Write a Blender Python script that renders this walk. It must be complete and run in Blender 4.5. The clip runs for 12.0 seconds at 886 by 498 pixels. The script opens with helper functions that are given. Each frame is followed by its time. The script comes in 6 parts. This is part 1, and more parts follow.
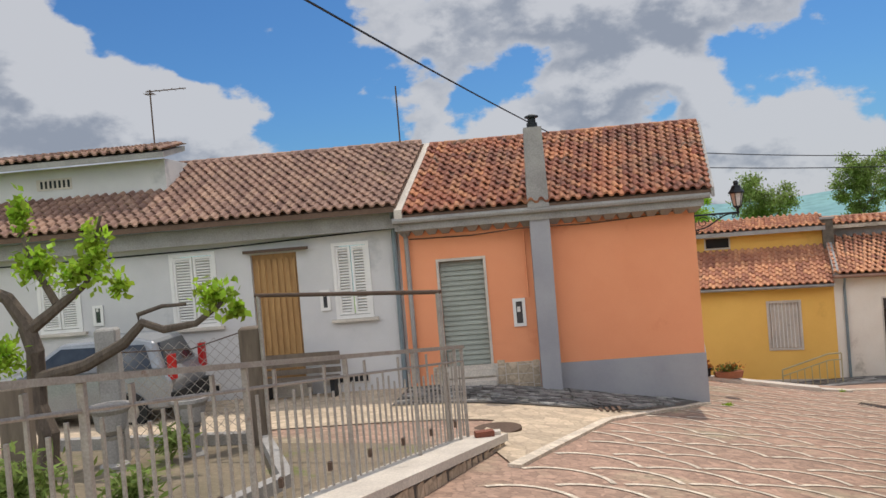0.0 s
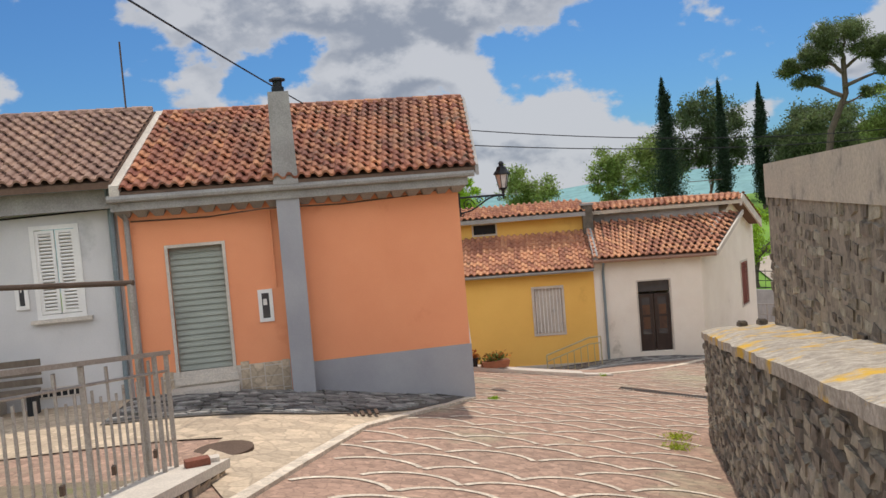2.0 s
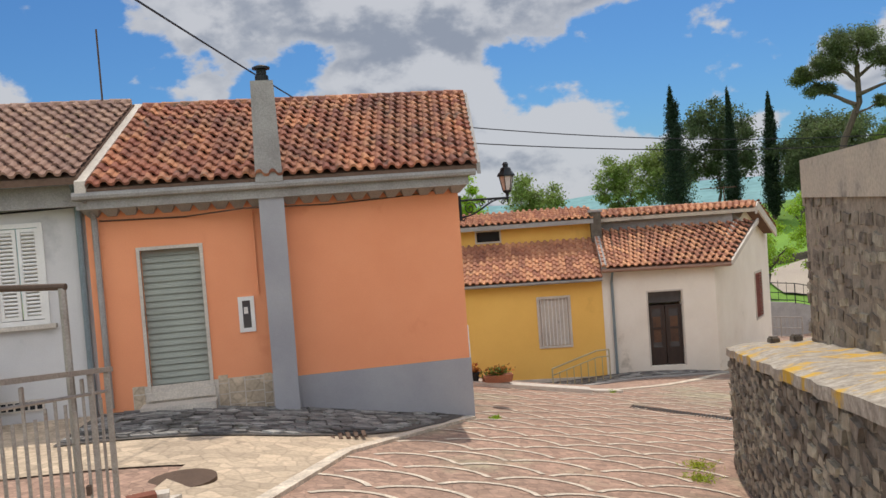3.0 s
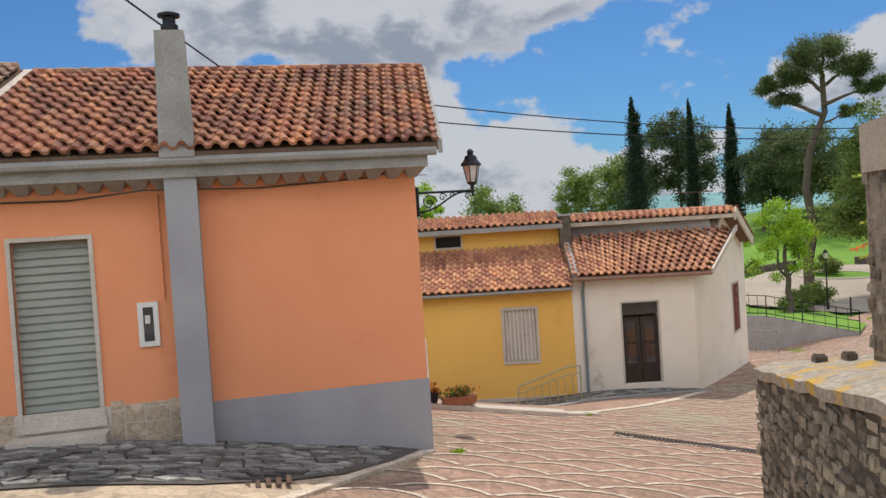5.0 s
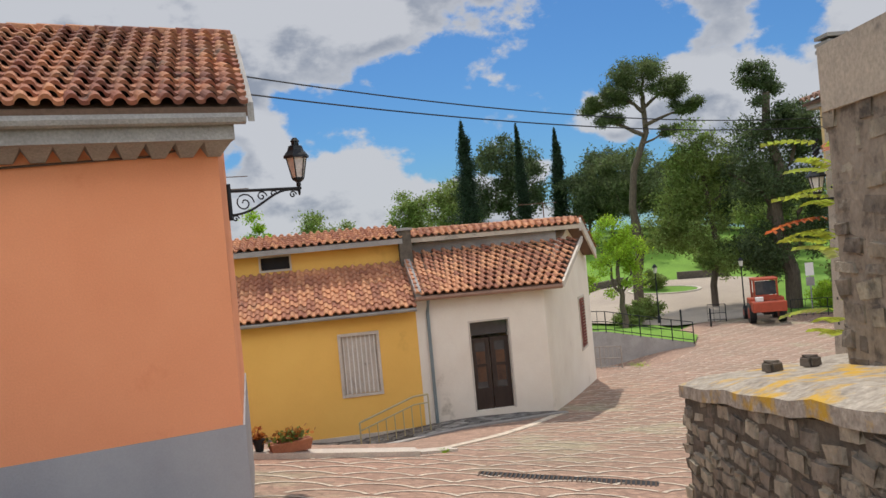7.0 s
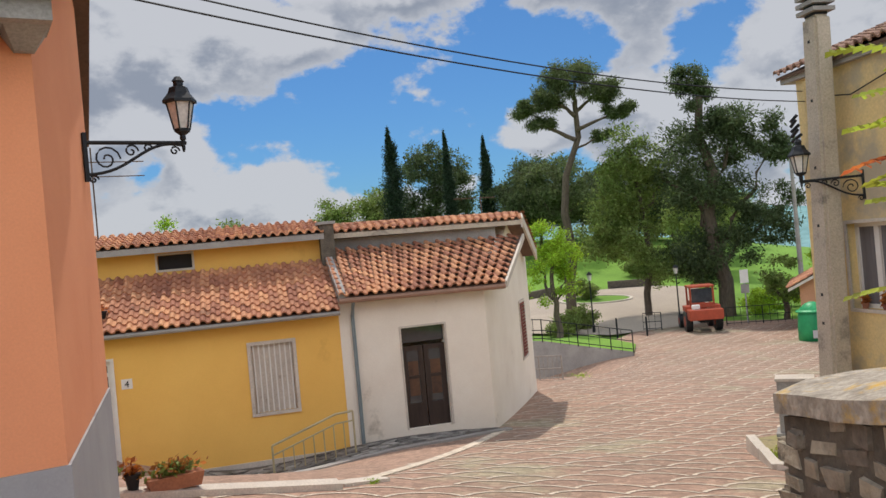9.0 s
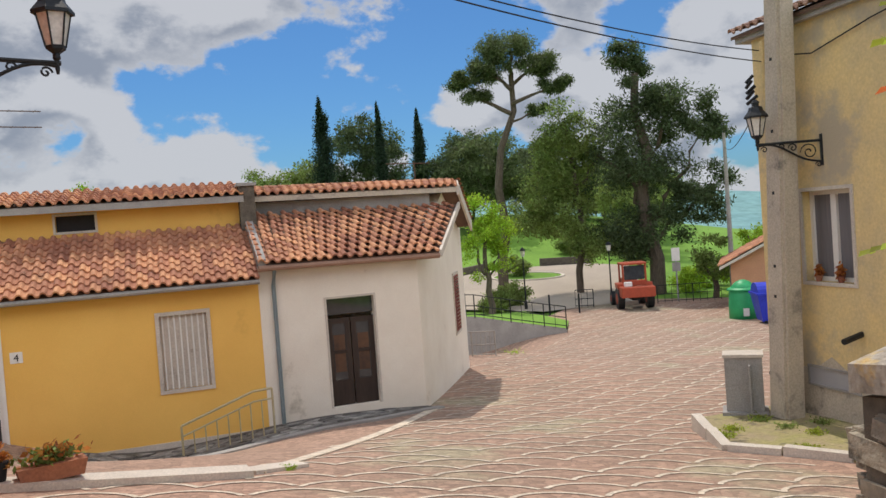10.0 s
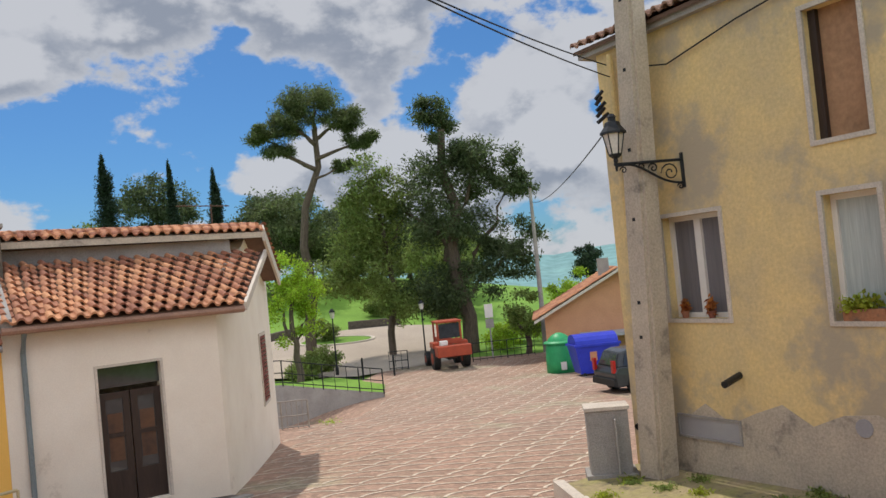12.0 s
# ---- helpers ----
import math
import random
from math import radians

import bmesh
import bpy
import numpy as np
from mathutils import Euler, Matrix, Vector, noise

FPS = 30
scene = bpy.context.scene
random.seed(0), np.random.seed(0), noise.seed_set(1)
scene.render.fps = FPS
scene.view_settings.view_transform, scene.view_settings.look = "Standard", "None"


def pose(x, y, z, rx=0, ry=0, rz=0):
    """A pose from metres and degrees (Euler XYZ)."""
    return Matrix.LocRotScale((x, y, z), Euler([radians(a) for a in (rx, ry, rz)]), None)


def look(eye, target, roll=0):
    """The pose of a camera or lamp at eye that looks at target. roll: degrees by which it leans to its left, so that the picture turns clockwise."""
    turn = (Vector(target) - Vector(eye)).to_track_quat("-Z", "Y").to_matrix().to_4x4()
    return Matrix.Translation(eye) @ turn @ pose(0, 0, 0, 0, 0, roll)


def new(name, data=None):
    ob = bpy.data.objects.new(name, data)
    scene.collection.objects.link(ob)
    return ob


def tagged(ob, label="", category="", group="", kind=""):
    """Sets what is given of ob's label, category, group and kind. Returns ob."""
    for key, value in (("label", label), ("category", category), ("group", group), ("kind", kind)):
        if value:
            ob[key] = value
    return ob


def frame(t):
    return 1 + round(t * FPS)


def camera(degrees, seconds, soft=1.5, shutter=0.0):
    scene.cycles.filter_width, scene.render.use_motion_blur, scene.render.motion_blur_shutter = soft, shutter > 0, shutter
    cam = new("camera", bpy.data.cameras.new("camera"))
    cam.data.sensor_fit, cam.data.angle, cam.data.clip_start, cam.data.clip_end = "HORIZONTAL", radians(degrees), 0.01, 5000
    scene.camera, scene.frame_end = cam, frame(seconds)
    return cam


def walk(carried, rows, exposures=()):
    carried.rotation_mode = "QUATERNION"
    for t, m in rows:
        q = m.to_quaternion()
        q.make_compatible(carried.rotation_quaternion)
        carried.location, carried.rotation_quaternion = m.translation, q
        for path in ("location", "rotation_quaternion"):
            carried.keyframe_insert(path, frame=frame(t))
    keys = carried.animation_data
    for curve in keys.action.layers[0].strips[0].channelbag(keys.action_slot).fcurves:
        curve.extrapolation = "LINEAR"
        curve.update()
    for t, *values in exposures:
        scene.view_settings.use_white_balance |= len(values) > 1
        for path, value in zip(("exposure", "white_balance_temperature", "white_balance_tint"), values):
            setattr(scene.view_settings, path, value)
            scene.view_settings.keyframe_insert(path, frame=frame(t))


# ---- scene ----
cam = camera(56.4, 12.0)
EXPOSURE, SUN, SKY = 0.80, 1.70, 0.058
CLOUD_X, CLOUD_Y, CLOUD_FILL = 0.6, 1.9, 3.1
PATH = [
    (0, (0.999, 1.383, 1.453), (0.859, 3.378, 1.414), -4.8),
    (0.5, (1.059, 1.724, 1.433), (1.044, 3.723, 1.371), -5.5),
    (1, (1.188, 2.187, 1.371), (1.287, 4.183, 1.301), -4.8),
    (1.5, (1.36, 2.683, 1.287), (1.635, 4.661, 1.181), -5.0),
    (2, (1.546, 3.214, 1.231), (1.934, 5.174, 1.126), -4.7),
    (2.5, (1.712, 3.768, 1.164), (2.083, 5.732, 1.077), -4.0),
    (4.5, (2.277, 6.067, 0.878), (2.697, 8.021, 0.803), -5.3),
    (5, (2.375, 6.645, 0.777), (2.854, 8.586, 0.721), -3.7),
    (5.5, (2.583, 7.198, 0.673), (3.046, 9.144, 0.661), -3.1),
    (6, (2.712, 7.776, 0.584), (3.353, 9.67, 0.567), -4.1),
    (6.5, (2.913, 8.402, 0.494), (3.674, 10.252, 0.512), -4.6),
    (7, (3.087, 9.017, 0.385), (3.948, 10.821, 0.371), -5.3),
    (9, (4.131, 11.427, -0.065), (5.154, 13.145, -0.061), -5.2),
    (9.5, (4.481, 12.004, -0.198), (5.543, 13.699, -0.227), -4.0),
    (10, (4.793, 12.546, -0.316), (5.951, 14.175, -0.379), -4.2),
    (10.5, (5.142, 13.057, -0.406), (6.414, 14.6, -0.434), -4.2),
    (11, (5.489, 13.646, -0.528), (6.862, 15.1, -0.586), -5.5),
    (11.5, (5.876, 14.215, -0.639), (7.384, 15.526, -0.716), -6.4),
    (12, (6.212, 14.76, -0.724), (7.73, 16.061, -0.666), -5.6),
]
walk(cam, [(t, look(eye, target, roll)) for t, eye, target, roll in PATH], exposures=[(0.0, EXPOSURE, 6700, 12), (12.0, EXPOSURE, 6700, 12)])

# ---- world, sun ----
SUN_AZ, SUN_EL = 25.0, 62.0
world = bpy.data.worlds.new("sky")
scene.world = world
world.use_nodes = True
wn, wl = world.node_tree.nodes, world.node_tree.links
wn.clear()
w_out, w_bg = wn.new("ShaderNodeOutputWorld"), wn.new("ShaderNodeBackground")
sky = wn.new("ShaderNodeTexSky")
sky.sky_type, sky.sun_disc = "NISHITA", False
sky.sun_elevation, sky.sun_rotation = radians(SUN_EL), radians(SUN_AZ)
sky.air_density, sky.dust_density, sky.ozone_density = 1.0, 0.6, 2.5


def wmath(op, a, b=None, c=None):
    n = wn.new("ShaderNodeMath")
    n.operation = op
    for i, v in enumerate((a, b, c)):
        if v is None:
            continue
        if isinstance(v, (int, float)):
            n.inputs[i].default_value = v
        else:
            wl.new(v, n.inputs[i])
    return n.outputs[0]


def wnoise(vec, scale, detail, rough, offset):
    m = wn.new("ShaderNodeMapping")
    m.inputs["Location"].default_value = offset
    wl.new(vec, m.inputs["Vector"])
    n = wn.new("ShaderNodeTexNoise")
    n.inputs["Scale"].default_value, n.inputs["Detail"].default_value, n.inputs["Roughness"].default_value = scale, detail, rough
    wl.new(m.outputs[0], n.inputs["Vector"])
    return n.outputs[0]


def wramp(v, a, b):
    n = wn.new("ShaderNodeMapRange")
    n.interpolation_type = "SMOOTHSTEP"
    n.inputs["From Min"].default_value, n.inputs["From Max"].default_value = a, b
    wl.new(v, n.inputs["Value"])
    return n.outputs[0]


def wmix(f, a, b):
    n = wn.new("ShaderNodeMix")
    n.data_type = "RGBA"
    for sock, v in ((n.inputs[0], f), (n.inputs[6], a), (n.inputs[7], b)):
        if isinstance(v, tuple):
            sock.default_value = v
        elif isinstance(v, float):
            sock.default_value = v
        else:
            wl.new(v, sock)
    return n.outputs[2]


w_co = wn.new("ShaderNodeTexCoord").outputs["Generated"]
w_map = wn.new("ShaderNodeMapping")
w_map.inputs["Scale"].default_value = (1.0, 1.0, 1.55)
wl.new(w_co, w_map.inputs["Vector"])
vec = w_map.outputs[0]


def density(dx, dz):
    big = wnoise(vec, 3.3, 2.5, 0.45, (CLOUD_X + dx, CLOUD_Y, 0.35 + dz))
    puff = wnoise(vec, 6.2, 9.0, 0.56, (1.3 + dx, 4.1, 0.2 + dz))
    return wmath("ADD", wmath("MULTIPLY", big, 0.50), wmath("MULTIPLY", puff, 0.50))


dens = density(0.0, 0.0)
above = density(0.02, 0.055)
mask = wramp(dens, 0.464, 0.496)
# tops towards the light are white, undersides grey
shade = wramp(wmath("SUBTRACT", above, dens), -0.03, 0.045)
thick = wramp(dens, 0.462, 0.545)
w_sc = wn.new("ShaderNodeVectorMath")
w_sc.operation = "SCALE"
w_sc.inputs["Scale"].default_value = SKY
wl.new(sky.outputs[0], w_sc.inputs[0])
w_tint = wn.new("ShaderNodeMix")
w_tint.data_type, w_tint.blend_type = "RGBA", "MULTIPLY"
w_tint.inputs[0].default_value = 1.0
w_tint.inputs[7].default_value = (0.32, 0.62, 0.92, 1)
wl.new(w_sc.outputs[0], w_tint.inputs[6])
cloud = wmix(wmath("MULTIPLY", shade, thick), (0.318, 0.336, 0.362, 1), (0.160, 0.184, 0.224, 1))
# sunlit clouds opposite the sun, unseen, are boosted as fill for the shaded facades
w_dot = wn.new("ShaderNodeVectorMath")
w_dot.operation = "DOT_PRODUCT"
w_dot.inputs[1].default_value = (-math.sin(radians(SUN_AZ)), -math.cos(radians(SUN_AZ)), 0.0)
wl.new(w_co, w_dot.inputs[0])
w_fill = wn.new("ShaderNodeVectorMath")
w_fill.operation = "SCALE"
wl.new(cloud, w_fill.inputs[0])
wl.new(wmath("ADD", 1.0, wmath("MULTIPLY", wramp(w_dot.outputs["Value"], -0.45, 0.85), CLOUD_FILL)), w_fill.inputs["Scale"])
wl.new(wmix(wmath("MULTIPLY", mask, 0.95), w_tint.outputs[2], w_fill.outputs[0]), w_bg.inputs["Color"])
w_bg.inputs["Strength"].default_value = 1.0
wl.new(w_bg.outputs[0], w_out.inputs["Surface"])

sun = new("sun", bpy.data.lights.new("sun", "SUN"))
sun.data.energy, sun.data.angle, sun.data.color = SUN, radians(0.6), (1.0, 0.95, 0.87)
d_sun = Vector((math.sin(radians(SUN_AZ)) * math.cos(radians(SUN_EL)), math.cos(radians(SUN_AZ)) * math.cos(radians(SUN_EL)), math.sin(radians(SUN_EL))))
sun.matrix_basis = look(d_sun * 60, (0, 0, 0))


# ---- materials ----
def mat(name, col, col2=None, rough=0.8, scale=3.0, fine=40.0, bump=0.15, metal=0.0, vary=0.0, spots=None, spot_scale=1.5, spot_at=0.58, pieces=0.0, piece_scale=8.0, transmit=0.0, spec=0.3, stretch=(1, 1, 1), grain=0.2):
    """A procedural surface: two colours mixed by coarse and fine noise, stains of a third, relief by fine noise."""
    m = bpy.data.materials.new(name)
    m.use_nodes = True
    n, l = m.node_tree.nodes, m.node_tree.links
    b = n["Principled BSDF"]
    col2 = col2 or tuple(c * 0.8 for c in col)
    pos = n.new("ShaderNodeNewGeometry").outputs["Position"]
    mp = n.new("ShaderNodeMapping")
    mp.inputs["Scale"].default_value = stretch
    l.new(pos, mp.inputs["Vector"])
    pos = mp.outputs[0]

    def noise_at(sc, det=4.0, ro=0.6):
        t = n.new("ShaderNodeTexNoise")
        t.inputs["Scale"].default_value, t.inputs["Detail"].default_value, t.inputs["Roughness"].default_value = sc, det, ro
        l.new(pos, t.inputs["Vector"])
        return t.outputs[0]

    def rng(v, a, c, lo=0.0, hi=1.0):
        t = n.new("ShaderNodeMapRange")
        for k, x in (("From Min", a), ("From Max", c), ("To Min", lo), ("To Max", hi)):
            t.inputs[k].default_value = x
        l.new(v, t.inputs["Value"])
        return t.outputs[0]

    def mix(f, a, c, blend="MIX"):
        t = n.new("ShaderNodeMix")
        t.data_type, t.blend_type = "RGBA", blend
        for sock, v in ((t.inputs[0], f), (t.inputs[6], a), (t.inputs[7], c)):
            if isinstance(v, tuple):
                sock.default_value = (*v, 1) if len(v) == 3 else v
            elif isinstance(v, (int, float)):
                sock.default_value = v
            else:
                l.new(v, sock)
        return t.outputs[2]

    c = mix(rng(noise_at(scale), 0.3, 0.7), col, col2)
    g = rng(noise_at(fine, 3.0), 0.25, 0.75, 1 - grain, 1 + grain)
    gr = n.new("ShaderNodeCombineColor")
    for i in range(3):
        l.new(g, gr.inputs[i])
    c = mix(1.0, c, gr.outputs[0], "MULTIPLY")
    if spots:
        c = mix(rng(noise_at(spot_scale, 6.0, 0.65), spot_at, spot_at + 0.1), c, spots)
    height = noise_at(fine, 4.0)
    if pieces:
        v = n.new("ShaderNodeTexVoronoi")
        v.feature = "DISTANCE_TO_EDGE"
        v.inputs["Scale"].default_value = piece_scale
        l.new(pos, v.inputs["Vector"])
        v2 = n.new("ShaderNodeTexVoronoi")
        v2.inputs["Scale"].default_value = piece_scale
        l.new(pos, v2.inputs["Vector"])
        sepc = n.new("ShaderNodeSeparateColor")
        l.new(v2.outputs["Color"], sepc.inputs[0])
        br = rng(sepc.outputs[0], 0, 1, 1 - pieces * 0.45, 1 + pieces * 0.45)
        joint = rng(v.outputs["Distance"], 0.0, 0.08, 1 - pieces * 0.55, 1.0)
        mm = n.new("ShaderNodeMath")
        mm.operation = "MULTIPLY"
        l.new(br, mm.inputs[0]), l.new(joint, mm.inputs[1])
        cc = n.new("ShaderNodeCombineColor")
        for i in range(3):
            l.new(mm.outputs[0], cc.inputs[i])
        c = mix(1.0, c, cc.outputs[0], "MULTIPLY")
        hh = n.new("ShaderNodeMath")
        hh.operation = "MULTIPLY_ADD"
        l.new(joint, hh.inputs[0])
        hh.inputs[1].default_value = 1.5
        l.new(height, hh.inputs[2])
        height = hh.outputs[0]
    if vary:
        oi = n.new("ShaderNodeObjectInfo").outputs["Random"]
        isl = n.new("ShaderNodeNewGeometry").outputs["Random Per Island"]
        ad = n.new("ShaderNodeMath")
        ad.operation = "ADD"
        l.new(oi, ad.inputs[0]), l.new(isl, ad.inputs[1])
        fr = n.new("ShaderNodeMath")
        fr.operation = "FRACT"
        l.new(ad.outputs[0], fr.inputs[0])
        hs = n.new("ShaderNodeHueSaturation")
        l.new(c, hs.inputs["Color"])
        l.new(rng(fr.outputs[0], 0, 1, 1 - vary, 1 + vary), hs.inputs["Value"])
        l.new(rng(fr.outputs[0], 0, 1, 0.5 - vary * 0.03, 0.5 + vary * 0.03), hs.inputs["Hue"])
        c = hs.outputs[0]
    l.new(c, b.inputs["Base Color"])
    b.inputs["Roughness"].default_value, b.inputs["Metallic"].default_value = rough, metal
    b.inputs["Specular IOR Level"].default_value = spec
    if transmit:
        b.inputs["Transmission Weight"].default_value = transmit
    if bump:
        bp = n.new("ShaderNodeBump")
        bp.inputs["Strength"].default_value, bp.inputs["Distance"].default_value = bump, 0.02
        l.new(height, bp.inputs["Height"])
        l.new(bp.outputs[0], b.inputs["Normal"])
    return m


M_ORANGE = mat("orange_plaster", (0.84, 0.34, 0.17), (0.79, 0.30, 0.145), 0.9, 0.8, 60, 0.12, spots=(0.72, 0.25, 0.115), spot_scale=0.6, spot_at=0.62, grain=0.05)
M_GREYBAND = mat("grey_plinth_paint", (0.37, 0.36, 0.36), (0.31, 0.30, 0.31), 0.9, 1.2, 60, 0.15, grain=0.05)
M_GREYWALL = mat("grey_white_plaster", (0.62, 0.595, 0.565), (0.54, 0.52, 0.495), 0.9, 1.0, 50, 0.15, spots=(0.44, 0.43, 0.41), spot_scale=0.9, spot_at=0.62, grain=0.05)
M_CEMENT = mat("cement", (0.36, 0.34, 0.31), (0.27, 0.25, 0.23), 0.92, 1.8, 45, 0.3, spots=(0.2, 0.18, 0.15), spot_scale=2.0, spot_at=0.64)
M_YELLOW = mat("yellow_plaster", (0.85, 0.51, 0.13), (0.80, 0.46, 0.11), 0.9, 0.8, 60, 0.12, spots=(0.68, 0.38, 0.09), spot_scale=0.7, spot_at=0.64, grain=0.05)
M_WHITEWALL = mat("worn_white_plaster", (0.82, 0.75, 0.64), (0.74, 0.66, 0.55), 0.9, 0.9, 50, 0.2, spots=(0.44, 0.38, 0.29), spot_scale=0.9, spot_at=0.63, grain=0.05)
M_OCHRE = mat("stained_ochre_plaster", (0.78, 0.58, 0.26), (0.58, 0.46, 0.26), 0.92, 1.1, 22, 0.3, spots=(0.44, 0.37, 0.26), spot_scale=0.55, spot_at=0.50, grain=0.12)
M_FLAKE = mat("bare_render", (0.55, 0.47, 0.36), (0.42, 0.36, 0.29), 0.95, 1.6, 30, 0.4, spots=(0.2, 0.18, 0.15), spot_scale=1.6, spot_at=0.58)
M_TILE = mat("terracotta_tile", (0.37, 0.135, 0.07), (0.21, 0.10, 0.065), 0.85, 1.1, 30, 0.3, vary=0.38, spots=(0.13, 0.085, 0.06), spot_scale=3.0, spot_at=0.57)
M_TILE_Y = mat("bright_terracotta_tile", (0.50, 0.23, 0.125), (0.36, 0.165, 0.095), 0.85, 1.1, 30, 0.3, vary=0.3, spots=(0.2, 0.11, 0.07), spot_scale=2.5, spot_at=0.60)
M_TILE_G = mat("dull_brown_tile", (0.32, 0.19, 0.135), (0.23, 0.14, 0.105), 0.85, 1.1, 30, 0.3, vary=0.22, spots=(0.27, 0.19, 0.07), spot_scale=1.2, spot_at=0.64)
M_ROOFDECK = mat("roof_deck", (0.16, 0.10, 0.07), None, 0.95, 2, 20, 0.2)
M_PAVE = mat("porphyry_setts", (0.40, 0.25, 0.18), (0.32, 0.215, 0.155), 0.85, 0.35, 14, 0.22, pieces=0.5, piece_scale=9.0, spots=(0.36, 0.30, 0.20), spot_scale=0.32, spot_at=0.55)
M_ARC = mat("white_limestone_setts", (0.70, 0.60, 0.47), (0.54, 0.45, 0.35), 0.8, 5, 30, 0.3, pieces=0.35, piece_scale=11)
M_FLAG = mat("beige_flagstones", (0.55, 0.43, 0.30), (0.44, 0.345, 0.245), 0.85, 0.7, 20, 0.3, pieces=0.4, piece_scale=4.5)
M_SLATE = mat("dark_slate", (0.31, 0.295, 0.27), (0.12, 0.113, 0.105), 0.8, 5, 25, 0.5, vary=0.6, spots=(0.07, 0.065, 0.05), spot_scale=1.6, spot_at=0.55)
M_MORTAR = mat("dark_mortar", (0.12, 0.105, 0.09), None, 0.95, 5, 30, 0.3)
M_KERB = mat("pale_kerb_stone", (0.62, 0.55, 0.46), (0.5, 0.44, 0.37), 0.85, 2, 40, 0.25, spots=(0.3, 0.26, 0.21), spot_scale=2, spot_at=0.64)
M_STONE = mat("old_grey_stone", (0.36, 0.305, 0.23), (0.165, 0.138, 0.105), 0.92, 5, 22, 1.0, vary=0.45, spots=(0.11, 0.095, 0.075), spot_scale=7, spot_at=0.56)
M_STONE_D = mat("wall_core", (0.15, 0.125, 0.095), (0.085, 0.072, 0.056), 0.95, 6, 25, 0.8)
M_LICHEN = mat("lichened_wall_top", (0.50, 0.44, 0.36), (0.27, 0.23, 0.18), 0.95, 9.0, 30, 0.9, spots=(0.60, 0.36, 0.05), spot_scale=2.6, spot_at=0.53, grain=0.3)
M_GALV = mat("galvanised_iron", (0.42, 0.38, 0.33), (0.32, 0.28, 0.24), 0.55, 6, 60, 0.1, metal=0.5, spots=(0.22, 0.12, 0.07), spot_scale=5, spot_at=0.64)
M_RUST = mat("rusted_iron", (0.13, 0.085, 0.06), None, 0.8, 6, 60, 0.2, metal=0.3)
M_BLACK = mat("black_iron", (0.03, 0.032, 0.034), None, 0.5, 6, 60, 0.05, metal=0.5)
M_WHITE = mat("white_paint", (0.78, 0.75, 0.69), (0.70, 0.67, 0.62), 0.6, 3, 60, 0.05, grain=0.05)
M_SHUTTER = mat("grey_green_roller", (0.33, 0.34, 0.28), (0.27, 0.28, 0.23), 0.55, 2, 50, 0.1, metal=0.3, grain=0.05)
M_WOOD = mat("honey_wood", (0.45, 0.26, 0.10), (0.33, 0.18, 0.07), 0.6, 2, 12, 0.2, stretch=(6, 6, 0.6))
M_DARKWOOD = mat("dark_brown_wood", (0.055, 0.036, 0.028), (0.035, 0.024, 0.02), 0.4, 2, 12, 0.1, stretch=(6, 6, 0.6))
M_REDWOOD = mat("red_brown_shutter", (0.27, 0.085, 0.055), None, 0.7, 2, 20, 0.1)
M_TIMBER = mat("grey_timber", (0.21, 0.165, 0.12), (0.13, 0.10, 0.075), 0.9, 3, 12, 0.5, stretch=(5, 5, 0.7))
M_PIPE = mat("blue_grey_pipe", (0.20, 0.24, 0.25), None, 0.5, 3, 50, 0.05)
M_GLASS = mat("dark_glass", (0.035, 0.04, 0.045), (0.05, 0.055, 0.06), 0.06, 1, 4, 0.0, spec=0.7)
M_CURTAIN = mat("pale_curtain", (0.50, 0.55, 0.52), (0.40, 0.45, 0.43), 0.8, 2, 8, 0.1, stretch=(9, 9, 0.3))
M_GREYNET = mat("grey_net_curtain", (0.19, 0.18, 0.185), (0.14, 0.135, 0.14), 0.7, 2, 8, 0.1, stretch=(9, 9, 0.3))
M_LAMPGLASS = mat("frosted_lamp_glass", (0.72, 0.68, 0.62), None, 0.35, 3, 20, 0.0)
M_BARK = mat("bark", (0.15, 0.115, 0.085), (0.085, 0.065, 0.05), 0.95, 4, 18, 0.8, stretch=(3, 3, 0.7))
M_GRASS = mat("lawn", (0.17, 0.32, 0.04), (0.12, 0.24, 0.03), 0.9, 0.25, 8, 0.5)
M_EARTH = mat("dry_earth", (0.25, 0.19, 0.13), (0.17, 0.14, 0.09), 0.95, 0.7, 15, 0.5, spots=(0.14, 0.16, 0.05), spot_scale=1.0, spot_at=0.56)
M_PLAZA = mat("pale_gravel", (0.44, 0.37, 0.29), (0.37, 0.31, 0.25), 0.95, 0.3, 25, 0.2)
M_MOSS = mat("mossy_soil", (0.30, 0.28, 0.10), (0.34, 0.26, 0.17), 0.95, 1.8, 14, 1.0, spots=(0.13, 0.11, 0.08), spot_scale=2.2, spot_at=0.54)


def leaf_mat(name, a, b):
    m = mat(name, a, b, 0.55, 0.8, 6, 0.0, vary=0.45, spec=0.25)
    bs = m.node_tree.nodes["Principled BSDF"]
    tr = m.node_tree.nodes.new("ShaderNodeBsdfTranslucent")
    mx = m.node_tree.nodes.new("ShaderNodeMixShader")
    mx.inputs[0].default_value = 0.52
    src = bs.inputs["Base Color"].links[0].from_socket
    lk = m.node_tree.links
    lk.new(src, tr.inputs["Color"])
    lk.new(bs.outputs[0], mx.inputs[1]), lk.new(tr.outputs[0], mx.inputs[2])
    lk.new(mx.outputs[0], m.node_tree.nodes["Material Output"].inputs["Surface"])
    return m


